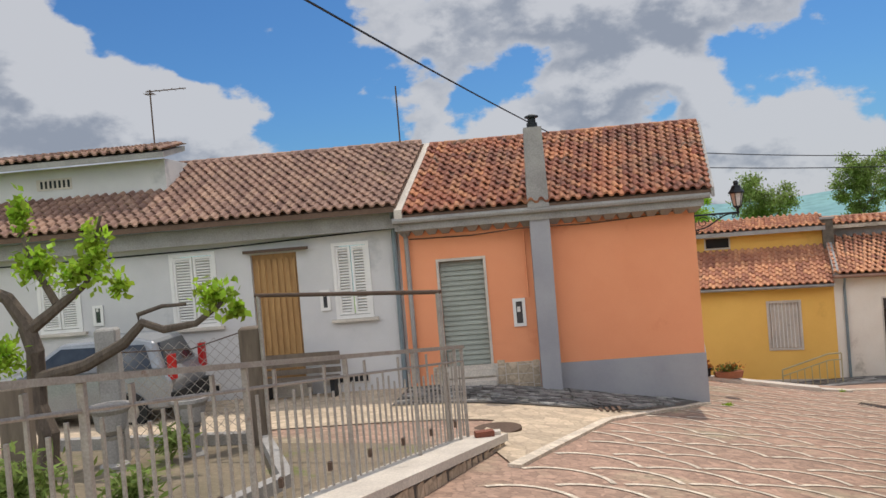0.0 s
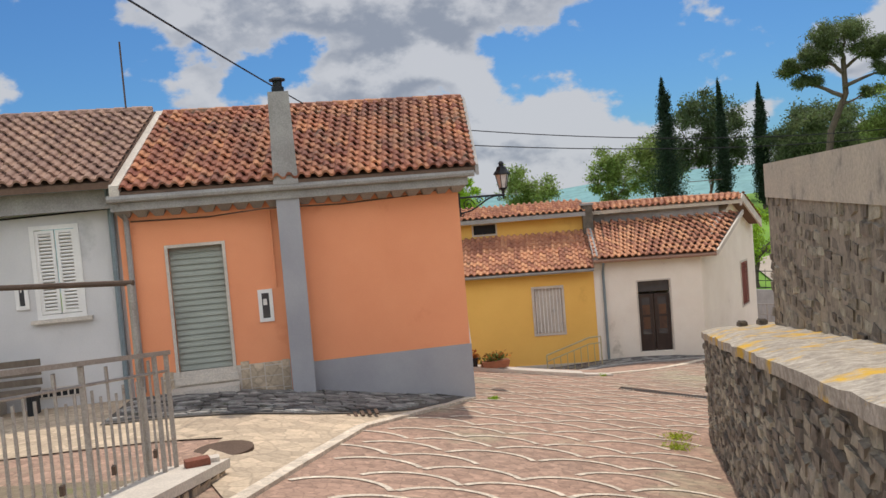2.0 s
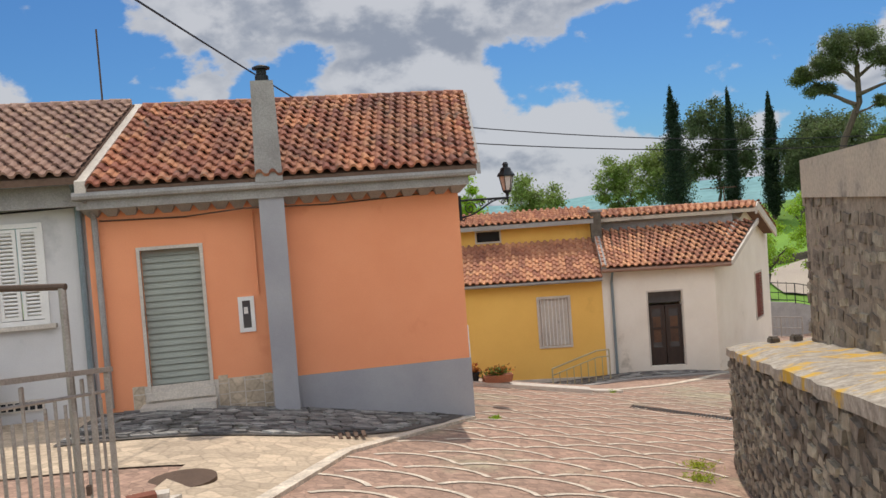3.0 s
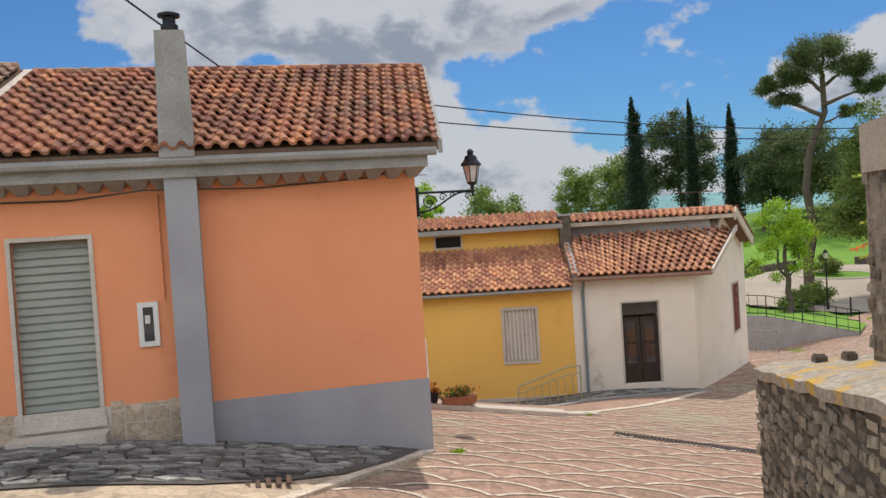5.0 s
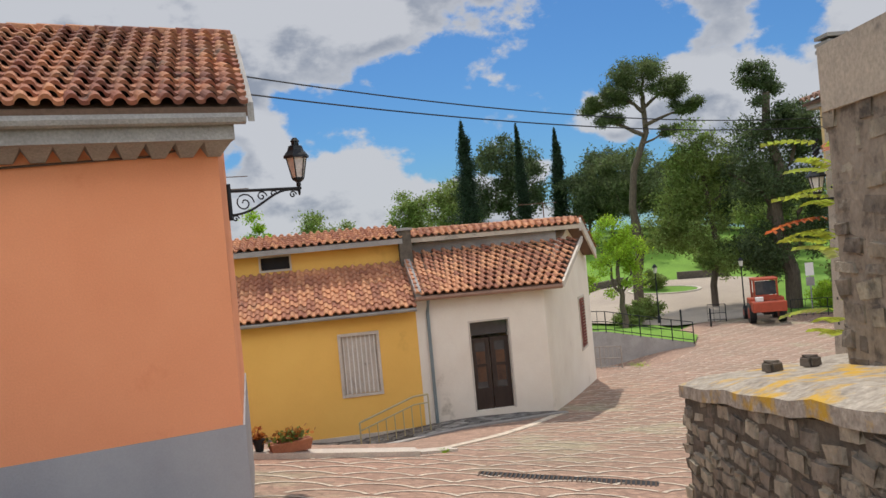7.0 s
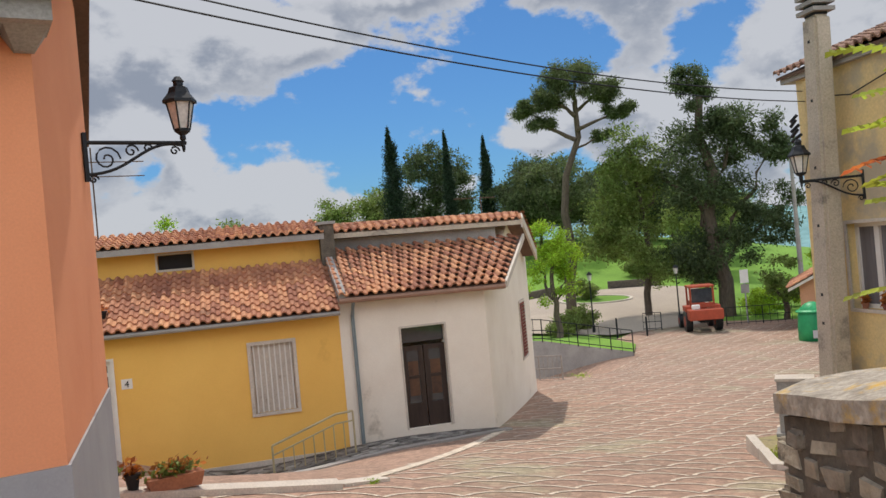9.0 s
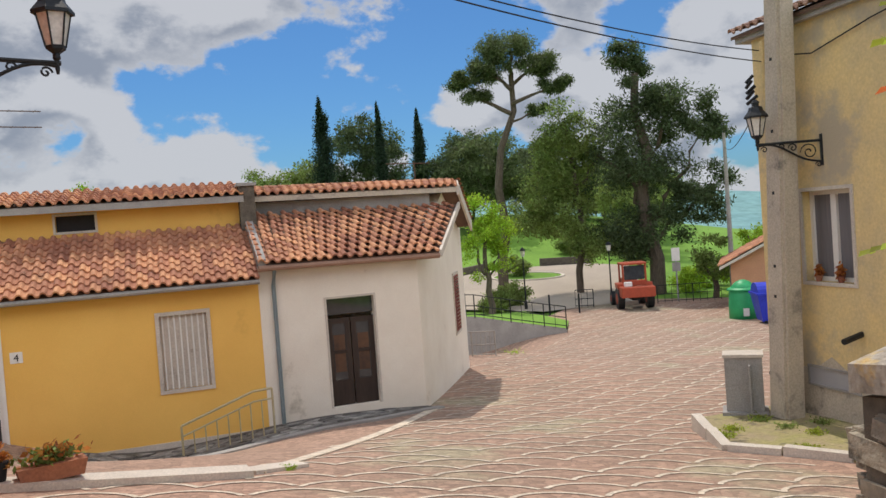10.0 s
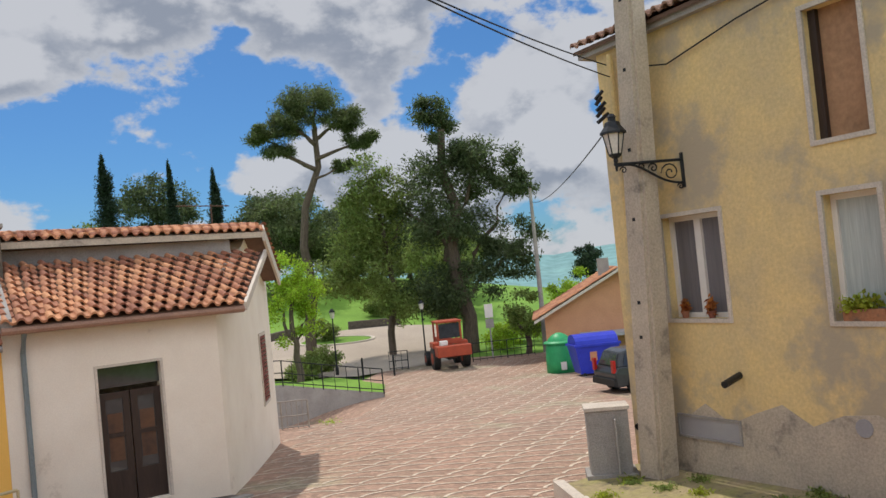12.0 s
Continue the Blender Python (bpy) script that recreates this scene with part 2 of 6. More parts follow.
L_PINE = leaf_mat("pine_needles", (0.15, 0.185, 0.075), (0.105, 0.145, 0.055))
L_DARK = leaf_mat("dark_conifer", (0.115, 0.15, 0.065), (0.08, 0.115, 0.05))
L_CYP = leaf_mat("cypress_green", (0.05, 0.08, 0.045), (0.036, 0.062, 0.036))
L_MID = leaf_mat("mid_green_leaf", (0.25, 0.31, 0.085), (0.18, 0.25, 0.065))
L_BRIGHT = leaf_mat("spring_green_leaf", (0.38, 0.52, 0.05), (0.27, 0.42, 0.035))
L_YELLOW = leaf_mat("yellow_green_leaf", (0.42, 0.46, 0.06), (0.30, 0.38, 0.045))
L_RED = leaf_mat("red_flower", (0.50, 0.10, 0.04), (0.42, 0.20, 0.05))


# ---- mesh helpers ----
def thing(name, loc, label, category, group="", kind=""):
    ob = new(name)
    ob.location = loc
    ob.empty_display_size = 0.2
    return tagged(ob, label, category, group, kind)


def part(name, bm, material, parent=None, label="", smooth=False):
    """Links a bmesh in world coordinates as one mesh under a thing or part."""
    me = bpy.data.meshes.new(name)
    if "wall" in name:
        bmesh.ops.remove_doubles(bm, verts=bm.verts[:], dist=0.0005)
    bmesh.ops.recalc_face_normals(bm, faces=bm.faces[:])
    bm.to_mesh(me)
    bm.free()
    if smooth:
        me.polygons.foreach_set("use_smooth", [True] * len(me.polygons))
    return link(name, me, material, parent, label)


def link(name, me, material, parent=None, label=""):
    if material is not None and not me.materials:
        me.materials.append(material)
    ob = new(name, me)
    if parent is not None:
        ob.parent = parent
        if parent.type == "EMPTY" and parent.parent is None:
            ob.matrix_parent_inverse = parent.matrix_basis.inverted()
    if label:
        ob["label"] = label
    return ob


def raw(name, verts, faces, material, parent=None, label=""):
    me = bpy.data.meshes.new(name)
    me.from_pydata(verts, [], faces)
    return link(name, me, material, parent, label)


BOX_F = ((0, 1, 2, 3), (4, 7, 6, 5), (0, 4, 5, 1), (1, 5, 6, 2), (2, 6, 7, 3), (3, 7, 4, 0))


def hexa(bm, low, high):
    """A solid between four low and four high corners."""
    v = [bm.verts.new(p) for p in (*low, *high)]
    for f in BOX_F:
        bm.faces.new([v[i] for i in f])
    return bm


def box(bm, c, size, ang=0.0, tilt=0.0):
    m = Matrix.Translation(c) @ Matrix.Rotation(ang, 4, "Z") @ Matrix.Rotation(tilt, 4, "X")
    x, y, z = (s / 2 for s in size)
    p = [m @ Vector(q) for q in ((-x, -y, -z), (x, -y, -z), (x, y, -z), (-x, y, -z), (-x, -y, z), (x, -y, z), (x, y, z), (-x, y, z))]
    return hexa(bm, p[:4], p[4:])


def tube(bm, pts, r, n=7, r2=None):
    """A round bar along points, its radius going from r to r2."""
    pts = [Vector(p) for p in pts]
    r2 = r if r2 is None else r2
    rings = []
    for i, p in enumerate(pts):
        d = (pts[min(i + 1, len(pts) - 1)] - pts[max(i - 1, 0)]).normalized()
        a = d.orthogonal().normalized() if abs(d.z) > 0.9 else d.cross(Vector((0, 0, 1))).normalized()
        b = d.cross(a)
        rr = r + (r2 - r) * i / (len(pts) - 1)
        rings.append([bm.verts.new(p + (a * math.cos(t) + b * math.sin(t)) * rr) for t in (2 * math.pi * k / n for k in range(n))])
    for u, w in zip(rings, rings[1:]):
        for k in range(n):
            bm.faces.new((u[k], u[(k + 1) % n], w[(k + 1) % n], w[k]))
    bm.faces.new(rings[0][::-1]), bm.faces.new(rings[-1])
    return bm


def lathe(bm, profile, c, n=14):
    """A turned shape from (radius, height) pairs about a vertical axis at c."""
    c = Vector(c)
    rings = [[bm.verts.new(c + Vector((r * math.cos(2 * math.pi * k / n), r * math.sin(2 * math.pi * k / n), h))) for k in range(n)] for r, h in profile]
    for u, w in zip(rings, rings[1:]):
        for k in range(n):
            bm.faces.new((u[k], u[(k + 1) % n], w[(k + 1) % n], w[k]))
    bm.faces.new(rings[0][::-1]), bm.faces.new(rings[-1])
    return bm


class Face:
    """A vertical wall plane: u metres from p towards q, out metres in front of it (towards the street)."""

    def __init__(self, p, q, flip=1):
        self.p, d = Vector((*p, 0)), Vector((q[0] - p[0], q[1] - p[1], 0))
        self.len, self.d = d.length, d.normalized()
        self.n = Vector((self.d.y, -self.d.x, 0)) * flip
        self.ang = math.atan2(self.d.y, self.d.x)

    def at(self, u, z, out=0.0):
        v = self.p + self.d * u + self.n * out
        return Vector((v.x, v.y, z))

    def slab(self, bm, u0, u1, z0, z1, o0, o1):
        """A block on the wall from o0 to o1 in front of its plane."""
        return hexa(bm, [self.at(u0, z0, o0), self.at(u1, z0, o0), self.at(u1, z0, o1), self.at(u0, z0, o1)], [self.at(u0, z1, o0), self.at(u1, z1, o0), self.at(u1, z1, o1), self.at(u0, z1, o1)])

    def wall(self, bm, u0, u1, z0, z1, thick, holes=()):
        us = sorted({u0, u1, *(v for h in holes for v in h[:2] if u0 < v < u1)})
        for a, b in zip(us, us[1:]):
            zs = sorted({z0, z1, *(v for h in holes for v in h[2:4] if h[0] < (a + b) / 2 < h[1])})
            for c, e in zip(zs, zs[1:]):
                if not any(h[0] < (a + b) / 2 < h[1] and h[2] < (c + e) / 2 < h[3] for h in holes):
                    self.slab(bm, a, b, c, e, -thick, 0)
        return bm

    def ring(self, bm, u0, u1, z0, z1, w, o0, o1, sill=True):
        """A frame round an opening, w wide, outside the given edges."""
        self.slab(bm, u0 - w, u0, z0, z1 + w, o0, o1)
        self.slab(bm, u1, u1 + w, z0, z1 + w, o0, o1)
        self.slab(bm, u0, u1, z1, z1 + w, o0, o1)
        if sill:
            self.slab(bm, u0 - w, u1 + w, z0 - w, z0, o0, o1)
        return bm


def B():
    return bmesh.new()


# ---- ground ----
def soft(v, w):
    return v if v / w > 30 else w * math.log1p(math.exp(v / w))


def G(x, y):
    """Height of the ground: a street falling towards the park, level in front of the houses, flat beyond."""
    xe = 0.45 + soft(x - 0.45, 0.5) if y > 2 else x
    s = 0.92 * xe + 0.39 * y
    z = -0.23 - 0.178 * s + 0.125 * soft(s - 24, 2.5) + 0.053 * soft(s - 54, 3.0)
    z += 0.3 * math.exp(-((y - 1) / 4.5) ** 2)
    z -= 1.1 * math.exp(-((x - 25.3) ** 2 + (y - 39.6) ** 2) / 8)
    z -= 0.8 * math.exp(-((x - 8.5) ** 2 + (y - 28.5) ** 2) / 9)
    z += 6.5 * math.exp(-((x - 68) ** 2 + (y - 92) ** 2) / 1040)
    r = math.hypot(x - 20, y - 25)
    z -= 0.10 * soft(r - 110, 12) if r < 900 else 0.10 * 790
    return max(z, -60) if s < 400 else -60


def inside(poly):
    def test(x, y):
        hit = False
        for (ax, ay), (bx, by) in zip(poly, poly[1:] + poly[:1]):
            if (ay > y) != (by > y) and x < (bx - ax) * (y - ay) / (by - ay) + ax:
                hit = not hit
        return hit
    return test


def sheet(name, poly, lift, material, step=0.5, parent=None):
    """A polygon laid on the ground, cut fine so that it follows it."""
    bm = B()
    bm.faces.new([bm.verts.new((x, y, 0)) for x, y in poly])
    xs, ys = [p[0] for p in poly], [p[1] for p in poly]
    for axis, lo, hi in ((0, min(xs), max(xs)), (1, min(ys), max(ys))):
        k = lo + step
        while k < hi:
            co, no = [0, 0, 0], [0, 0, 0]
            co[axis], no[axis] = k, 1
            bmesh.ops.bisect_plane(bm, geom=bm.verts[:] + bm.edges[:] + bm.faces[:], plane_co=co, plane_no=no)
            k += step
    for v in bm.verts:
        v.co.z = G(v.co.x, v.co.y) + lift
    bmesh.ops.recalc_face_normals(bm, faces=bm.faces[:])
    if bm.faces[:] and sum(f.normal.z for f in bm.faces) < 0:
        bmesh.ops.reverse_faces(bm, faces=bm.faces[:])
    me = bpy.data.meshes.new(name)
    bm.to_mesh(me)
    bm.free()
    return link(name, me, material, parent)


# one ground sheet to the horizon, finer near the street
ax_g = [-3000, -1200, -500, -220, -110, -60] + list(range(-40, 60, 1)) + list(range(60, 150, 5)) + [170, 200, 240, 300, 420, 700, 1300, 3000]
gv = [(x, y, G(x, y) - 0.12) for x in ax_g for y in ax_g]
ng = len(ax_g)
gf = [(i * ng + j, (i + 1) * ng + j, (i + 1) * ng + j + 1, i * ng + j + 1) for i in range(ng - 1) for j in range(ng - 1)]
tagged(raw("ground", gv, gf, M_GRASS), "green grassy land falling away to the valley", "ground", kind="structure")
PAVE = [(-6, -8), (7, -8), (7.6, 13.5), (20, 15), (30, 24), (46, 40), (40, 48), (33.5, 44.2), (29.6, 39.2), (27.5, 40.6), (24, 41.4), (16, 38), (12, 32), (4.4, 34), (4.4, 18), (-14, 18.2), (-14, 12.9), (-2.3, 12.0), (0.1, 11.2), (-1.6, 5), (-6, 3)]
pavement = tagged(sheet("pavement", PAVE, 0.0, M_PAVE, 0.5), "pinkish porphyry setts laid in pale fish-scale arcs", "pavement", kind="structure")
FLAG = [(-10, 13.2), (0.7, 13.2), (0.5, 11.9), (0.95, 10.2), (2.4, 14.0), (4.62, 17.25), (-10, 17.4)]
tagged(sheet("forecourt", FLAG, 0.018, M_FLAG, 0.25), "sunlit beige flagstones before the houses", "paving", kind="structure")


# ---- roofs ----
def tile_mesh(pu, pv, name):
    """One curved roof tile: a barrel and a shallow pan, with a front lip."""
    prof = [(0.0, 0.0), (0.07, 0.034), (0.18, 0.056), (0.30, 0.062), (0.42, 0.056), (0.53, 0.034), (0.60, 0.004), (0.74, -0.012), (0.88, -0.010), (1.02, 0.002)]
    verts = []
    for y, dz in ((-0.03, 0.034), (pv * 1.06, -0.004), (-0.03, -0.006)):
        verts += [(u * pu, y, h * pu / 0.21 + dz) for u, h in prof]
    n = len(prof)
    faces = [(i, i + 1, n + i + 1, n + i) for i in range(n - 1)] + [(2 * n + i, 2 * n + i + 1, i + 1, i) for i in range(n - 1)]
    me = bpy.data.meshes.new(name)
    me.from_pydata(verts, [], faces)
    return me


def tiled(parent, e0, e1, r0, r1, material, pu=0.2, pv=0.27, limit=300, lift=0.05):
    """Rows of tiles over a slope from the eave e0-e1 up to r0-r1; the first ones are single pieces, the rest joined."""
    e0, e1, r0, r1 = (Vector(p) for p in (e0, e1, r0, r1))
    cols, rows = max(1, round((e1 - e0).length / pu)), max(1, round((r0 - e0).length / pv))
    me = tile_mesh((e1 - e0).length / cols, (r0 - e0).length / rows, "tile")
    me.materials.append(material)
    base = np.array([v.co for v in me.vertices])
    fc = [tuple(p.vertices) for p in me.polygons]
    rng = random.Random(round(e0.x * 100))
    jv, jf, made = [], [], 0
    for j in range(rows):
        for i in range(cols):
            u, v = i / cols, j / rows
            p = e0.lerp(e1, u).lerp(r0.lerp(r1, u), v)
            X = (e1.lerp(r1, v) - e0.lerp(r0, v)).normalized()
            Y = (r0.lerp(r1, u) - e0.lerp(e1, u)).normalized()
            N = X.cross(Y).normalized()
            m = Matrix((X, N.cross(X), N)).transposed().to_4x4()
            m.translation = p + N * (lift + rng.uniform(-0.005, 0.006)) + X * rng.uniform(-0.006, 0.006)
            m = m @ Matrix.Rotation(radians(rng.uniform(-1.8, 1.8)), 4, "Z")
            if made < limit:
                ob = link("tile", me, None, parent)
                ob.matrix_basis = m
                made += 1
            else:
                mm = np.array(m)
                k = len(jv)
                jv.extend((base @ mm[:3, :3].T + mm[:3, 3]).tolist())
                jf.extend(tuple(a + k for a in f) for f in fc)
    if jv:
        ob = raw("tile_field", jv, jf, material, parent)
        ob["kind"] = "stuff"


def slope(bm, e0, e1, r0, r1, t=0.1):
    d = Vector((0, 0, -t))
    a = [Vector(p) for p in (e0, e1, r1, r0)]
    return hexa(bm, [p + d for p in a], a)


def ridge_caps(parent, a, b, material, step=0.33):
    a, b = Vector(a), Vector(b)
    n = max(1, int((b - a).length / step))
    d = (b - a).normalized()
    bm = B()
    tube(bm, [(0, 0, 0), (step * 1.12, 0, 0)], 0.10, 8, 0.085)
    me = bpy.data.meshes.new("ridge_tile")
    bm.to_mesh(me)
    bm.free()
    me.materials.append(material)
    for i in range(n):
        ob = link("ridge_tile", me, None, parent)
        ob.matrix_basis = Matrix.Translation(a + d * (i * step) + Vector((0, 0, 0.02))) @ d.to_track_quat("X", "Z").to_matrix().to_4x4()


def louvred_window(face, u0, u1, z0, z1, parent, slats=22):
    win = part("window", face.ring(B(), u0, u1, z0, z1, 0.07, -0.06, 0.025), M_WHITE, parent, "white louvred shutters, closed")
    part("sill", face.slab(B(), u0 - 0.16, u1 + 0.16, z0 - 0.13, z0 - 0.07, 0.0, 0.10), M_KERB, win)
    mid = (u0 + u1) / 2
    for a, b in ((u0, mid - 0.01), (mid + 0.01, u1)):
        leaf = part("shutter_frame", face.ring(B(), a + 0.05, b - 0.05, z0 + 0.06, z1 - 0.06, 0.05, -0.045, 0.008), M_WHITE, win)
        bm = B()
        h = (z1 - z0 - 0.12) / slats
        for i in range(slats):
            z = z0 + 0.06 + (i + 0.5) * h
            c = face.at((a + b) / 2, z, -0.02)
            box(bm, c, (b - a - 0.1, 0.03, h * 0.55), face.ang, radians(-35))
        part("slats", bm, M_WHITE, win)
        part("shutter_back", face.slab(B(), a + 0.05, b - 0.05, z0 + 0.06, z1 - 0.06, -0.058, -0.05), M_CEMENT, win)


def meter_box(face, u, z, parent, w=0.24, h=0.58):
    bx = part("meter_box", face.ring(B(), u + 0.06, u + w - 0.06, z + 0.08, z + h - 0.08, 0.06, 0.0, 0.035), M_WHITE, parent, "white frame with a small dark glass")
    part("glass", face.slab(B(), u + 0.06, u + w - 0.06, z + 0.08, z + h - 0.08, 0.002, 0.012), M_GLASS, bx)
    part("dial", face.slab(B(), u + 0.08, u + w - 0.10, z + 0.30, z + 0.40, 0.012, 0.03), M_LAMPGLASS, bx)


# ---- orange house ----
orange = thing("house", (1.9, 17.3, -2.2), "orange plastered house with grey plinth, chimney and old tiled roof", "house", "houses")
fo = Face((-0.95, 17.3), (4.68, 17.3))
U = 0.95
bm = B()
fo.wall(bm, 0.0, fo.len, -3.2, 1.62, 0.35, [(U - 0.23, U + 0.63, -1.24, 0.9)])
part("wall", bm, M_ORANGE, orange)
fog = Face((4.68, 17.3), (5.50, 21.1))
bm = B()
fog.wall(bm, 0.352, fog.len, -3.6, 1.62, 0.34)
for ua, za, ub, zb in ((0.352, 2.0, fog.len * 0.776, 3.28), (fog.len * 0.776, 3.28, fog.len, 2.92)):
    hexa(bm, [fog.at(ua, 1.62, -0.34), fog.at(ub, 1.62, -0.34), fog.at(ub, 1.62, 0), fog.at(ua, 1.62, 0)],
         [fog.at(ua, za, -0.34), fog.at(ub, zb, -0.34), fog.at(ub, zb, 0), fog.at(ua, za, 0)])
fog.slab(bm, 0.0, 0.352, -3.6, 1.62, -0.02, 0.0)
part("gable_wall", bm, M_ORANGE, orange)
part("back_wall", hexa(B(), [(-0.8, 21.11, -3.2), (5.3, 21.11, -3.2), (5.3, 23.6, -3.2), (-0.8, 23.6, -3.2)], [(-0.8, 21.11, 1.7), (5.3, 21.11, 1.7), (5.3, 23.6, 1.7), (-0.8, 23.6, 1.7)]), M_ORANGE, orange)
bm = B()
fo.slab(bm, U + 1.94, fo.len + 0.02, -3.2, -1.22, 0.002, 0.022)
fog.slab(bm, 0.0, fog.len, -3.6, -1.22, 0.002, 0.02)
part("plinth", bm, M_GREYBAND, orange, "smooth grey painted plinth")
part("pilaster", fo.slab(B(), U + 1.57, U + 1.94, -2.6, 1.78, 0.0, 0.36), M_GREYBAND, orange, "grey chimney breast")
bm = B()
hexa(bm, [(1.55, 16.78, 1.78), (1.95, 16.78, 1.78), (1.95, 17.2, 1.78), (1.55, 17.2, 1.78)], [(1.59, 16.82, 3.27), (1.92, 16.82, 3.27), (1.92, 17.16, 3.27), (1.59, 17.16, 3.27)])
chim = part("chimney", bm, M_CEMENT, orange)
bm = B()
lathe(bm, [(0.10, 3.27), (0.10, 3.36), (0.075, 3.37), (0.075, 3.45), (0.13, 3.46), (0.13, 3.49), (0.05, 3.52)], (1.76, 16.98, 0))
part("flue", bm, M_BLACK, chim)
# roller shutter, its frame, step and stone patch
door = part("roller_door", fo.ring(B(), U - 0.23, U + 0.63, -1.24, 0.9, 0.05, -0.03, 0.03, False), M_KERB, orange, "grey-green roller shutter, closed")
bm = B()
for i in range(22):
    z = -1.24 + i * 2.14 / 22
    hexa(bm, [fo.at(U - 0.23, z, -0.13), fo.at(U + 0.63, z, -0.13), fo.at(U + 0.63, z, -0.085), fo.at(U - 0.23, z, -0.085)],
         [fo.at(U - 0.23, z + 0.096, -0.13), fo.at(U + 0.63, z + 0.096, -0.13), fo.at(U + 0.63, z + 0.096, -0.118), fo.at(U - 0.23, z + 0.096, -0.118)])
part("slats", bm, M_SHUTTER, door)
bm = B()
fo.slab(bm, U - 0.30, U + 0.70, -1.36, -1.24, -0.1, 0.06)
fo.slab(bm, U - 0.36, U + 0.72, -1.9, -1.40, 0.0, 0.36)
part("step", bm, M_KERB, orange, "worn stone doorstep")
bm = B()
rnd = random.Random(4)
for u0, u1 in ((0.45, U - 0.32), (U + 0.74, U + 1.55)):
    u = u0
    while u < u1 - 0.05:
        w = min(rnd.uniform(0.14, 0.3), u1 - u)
        zz = -1.75
        while zz < -1.14:
            h = rnd.uniform(0.13, 0.24)
            part("facing_stone", fo.slab(B(), u + 0.008, u + w - 0.008, zz + 0.008, min(zz + h, -1.1 + rnd.uniform(-0.04, 0.03)) - 0.008, 0.001, rnd.uniform(0.012, 0.022)), M_FLAG, orange)
            zz += h
        u += w
part("stone_bed", fo.slab(B(), 0.45, U + 1.56, -1.9, -1.14, 0.0005, 0.009), M_KERB, orange, "pale mortar between facing stones")
meter_box(fo, U + 1.13, -0.48, orange)
# cornice with a scalloped lower edge, gutter
bm = B()
fo.slab(bm, -0.02, fo.len + 0.1, 1.55, 1.76, 0.0, 0.40)
k = 0.0
while k < fo.len - 0.1:
    hexa(bm, [fo.at(k + 0.07, 1.44, 0.002), fo.at(k + 0.19, 1.44, 0.002), fo.at(k + 0.19, 1.44, 0.06), fo.at(k + 0.07, 1.44, 0.06)],
         [fo.at(k, 1.55, 0.002), fo.at(k + 0.26, 1.55, 0.002), fo.at(k + 0.26, 1.55, 0.3), fo.at(k, 1.55, 0.3)])
    k += 0.26
part("cornice", bm, M_CEMENT, orange, "grey cornice with scalloped edge")
bm = B()
tube(bm, [fo.at(-0.05, 1.74, 0.46), fo.at(fo.len + 0.2, 1.74, 0.46)], 0.06, 8)
tube(bm, [fo.at(0.1, 1.70, 0.42), fo.at(0.14, 1.4, 0.08), fo.at(0.14, -1.4, 0.06)], 0.045, 8)
part("gutter", bm, M_CEMENT, orange)
E_L, E_R, R_L, R_R = (-0.80, 16.83, 1.84), (4.90, 16.80, 1.84), (-0.42, 20.2, 3.42), (5.58, 20.25, 3.42)
bm = slope(B(), E_L, E_R, R_L, R_R, 0.09)
slope(bm, (-0.3, 23.7, 1.9), (5.9, 23.7, 1.9), R_L, R_R, 0.09)
roof_o = part("roof", bm, M_ROOFDECK, orange)
part("verge", hexa(B(), [(4.90, 16.80, 1.70), (4.96, 16.80, 1.70), (5.64, 20.25, 3.28), (5.58, 20.25, 3.28)], [(4.90, 16.80, 1.88), (4.96, 16.80, 1.88), (5.64, 20.25, 3.47), (5.58, 20.25, 3.47)]), M_CEMENT, orange)
part("party_verge", hexa(B(), [(-0.95, 16.80, 1.75), (-0.80, 16.80, 1.75), (-0.42, 20.2, 3.35), (-0.57, 20.2, 3.35)], [(-0.95, 16.80, 1.95), (-0.80, 16.80, 1.95), (-0.42, 20.2, 3.52), (-0.57, 20.2, 3.52)]), M_KERB, orange)
tiled(roof_o, E_L, E_R, R_L, R_R, M_TILE, 0.2, 0.27, 300)
ridge_caps(roof_o, R_L, R_R, M_TILE)
cab = B()
tube(cab, [fo.at(0.2, 1.38, 0.03), fo.at(1.4, 1.36, 0.03), fo.at(2.3, 1.42, 0.39), fo.at(3.6, 1.40, 0.04), fo.at(5.0, 1.46, 0.04), fo.at(5.6, 1.58, 0.05)], 0.012, 5)
part("wall_cable", cab, M_RUST, orange)
part("painted_conduit", tube(B(), [fo.at(2.40, 1.38, 0.02), fo.at(2.40, 0.1, 0.02)], 0.016, 6), M_ORANGE, orange)

# ---- grey-white house ----
grey = thing("house", (-5, 17.4, -1.6), "pale grey terraced house with louvred shutters and brown tiled roof", "house", "houses")
fg = Face((-11.5, 17.42), (-0.952, 17.42))
V = 11.5
gh = [(V - 3.95, V - 3.03, -1.2, 1.32), (V - 2.25, V - 1.65, 0.0, 1.36), (V - 5.53, V - 4.73, 0.05, 1.40), (V - 8.3, V - 7.55, 0.15, 1.30)]
bm = fg.wall(B(), 0, fg.len, -2.6, 1.95, 0.4, gh)
part("wall", bm, M_GREYWALL, grey)
for h in gh[1:]:
    louvred_window(fg, *h, grey)
gd = part("door", fg.slab(B(), gh[0][0], gh[0][1], gh[0][2], gh[0][3], -0.14, -0.10), M_WOOD, grey, "tall honey-coloured panelled wooden door")
bm = B()
for i in range(7):
    u = gh[0][0] + 0.06 + i * 0.122
    part("panel", fg.slab(B(), u, u + 0.075, -1.1, 1.22, -0.10, -0.07), M_WOOD, gd)
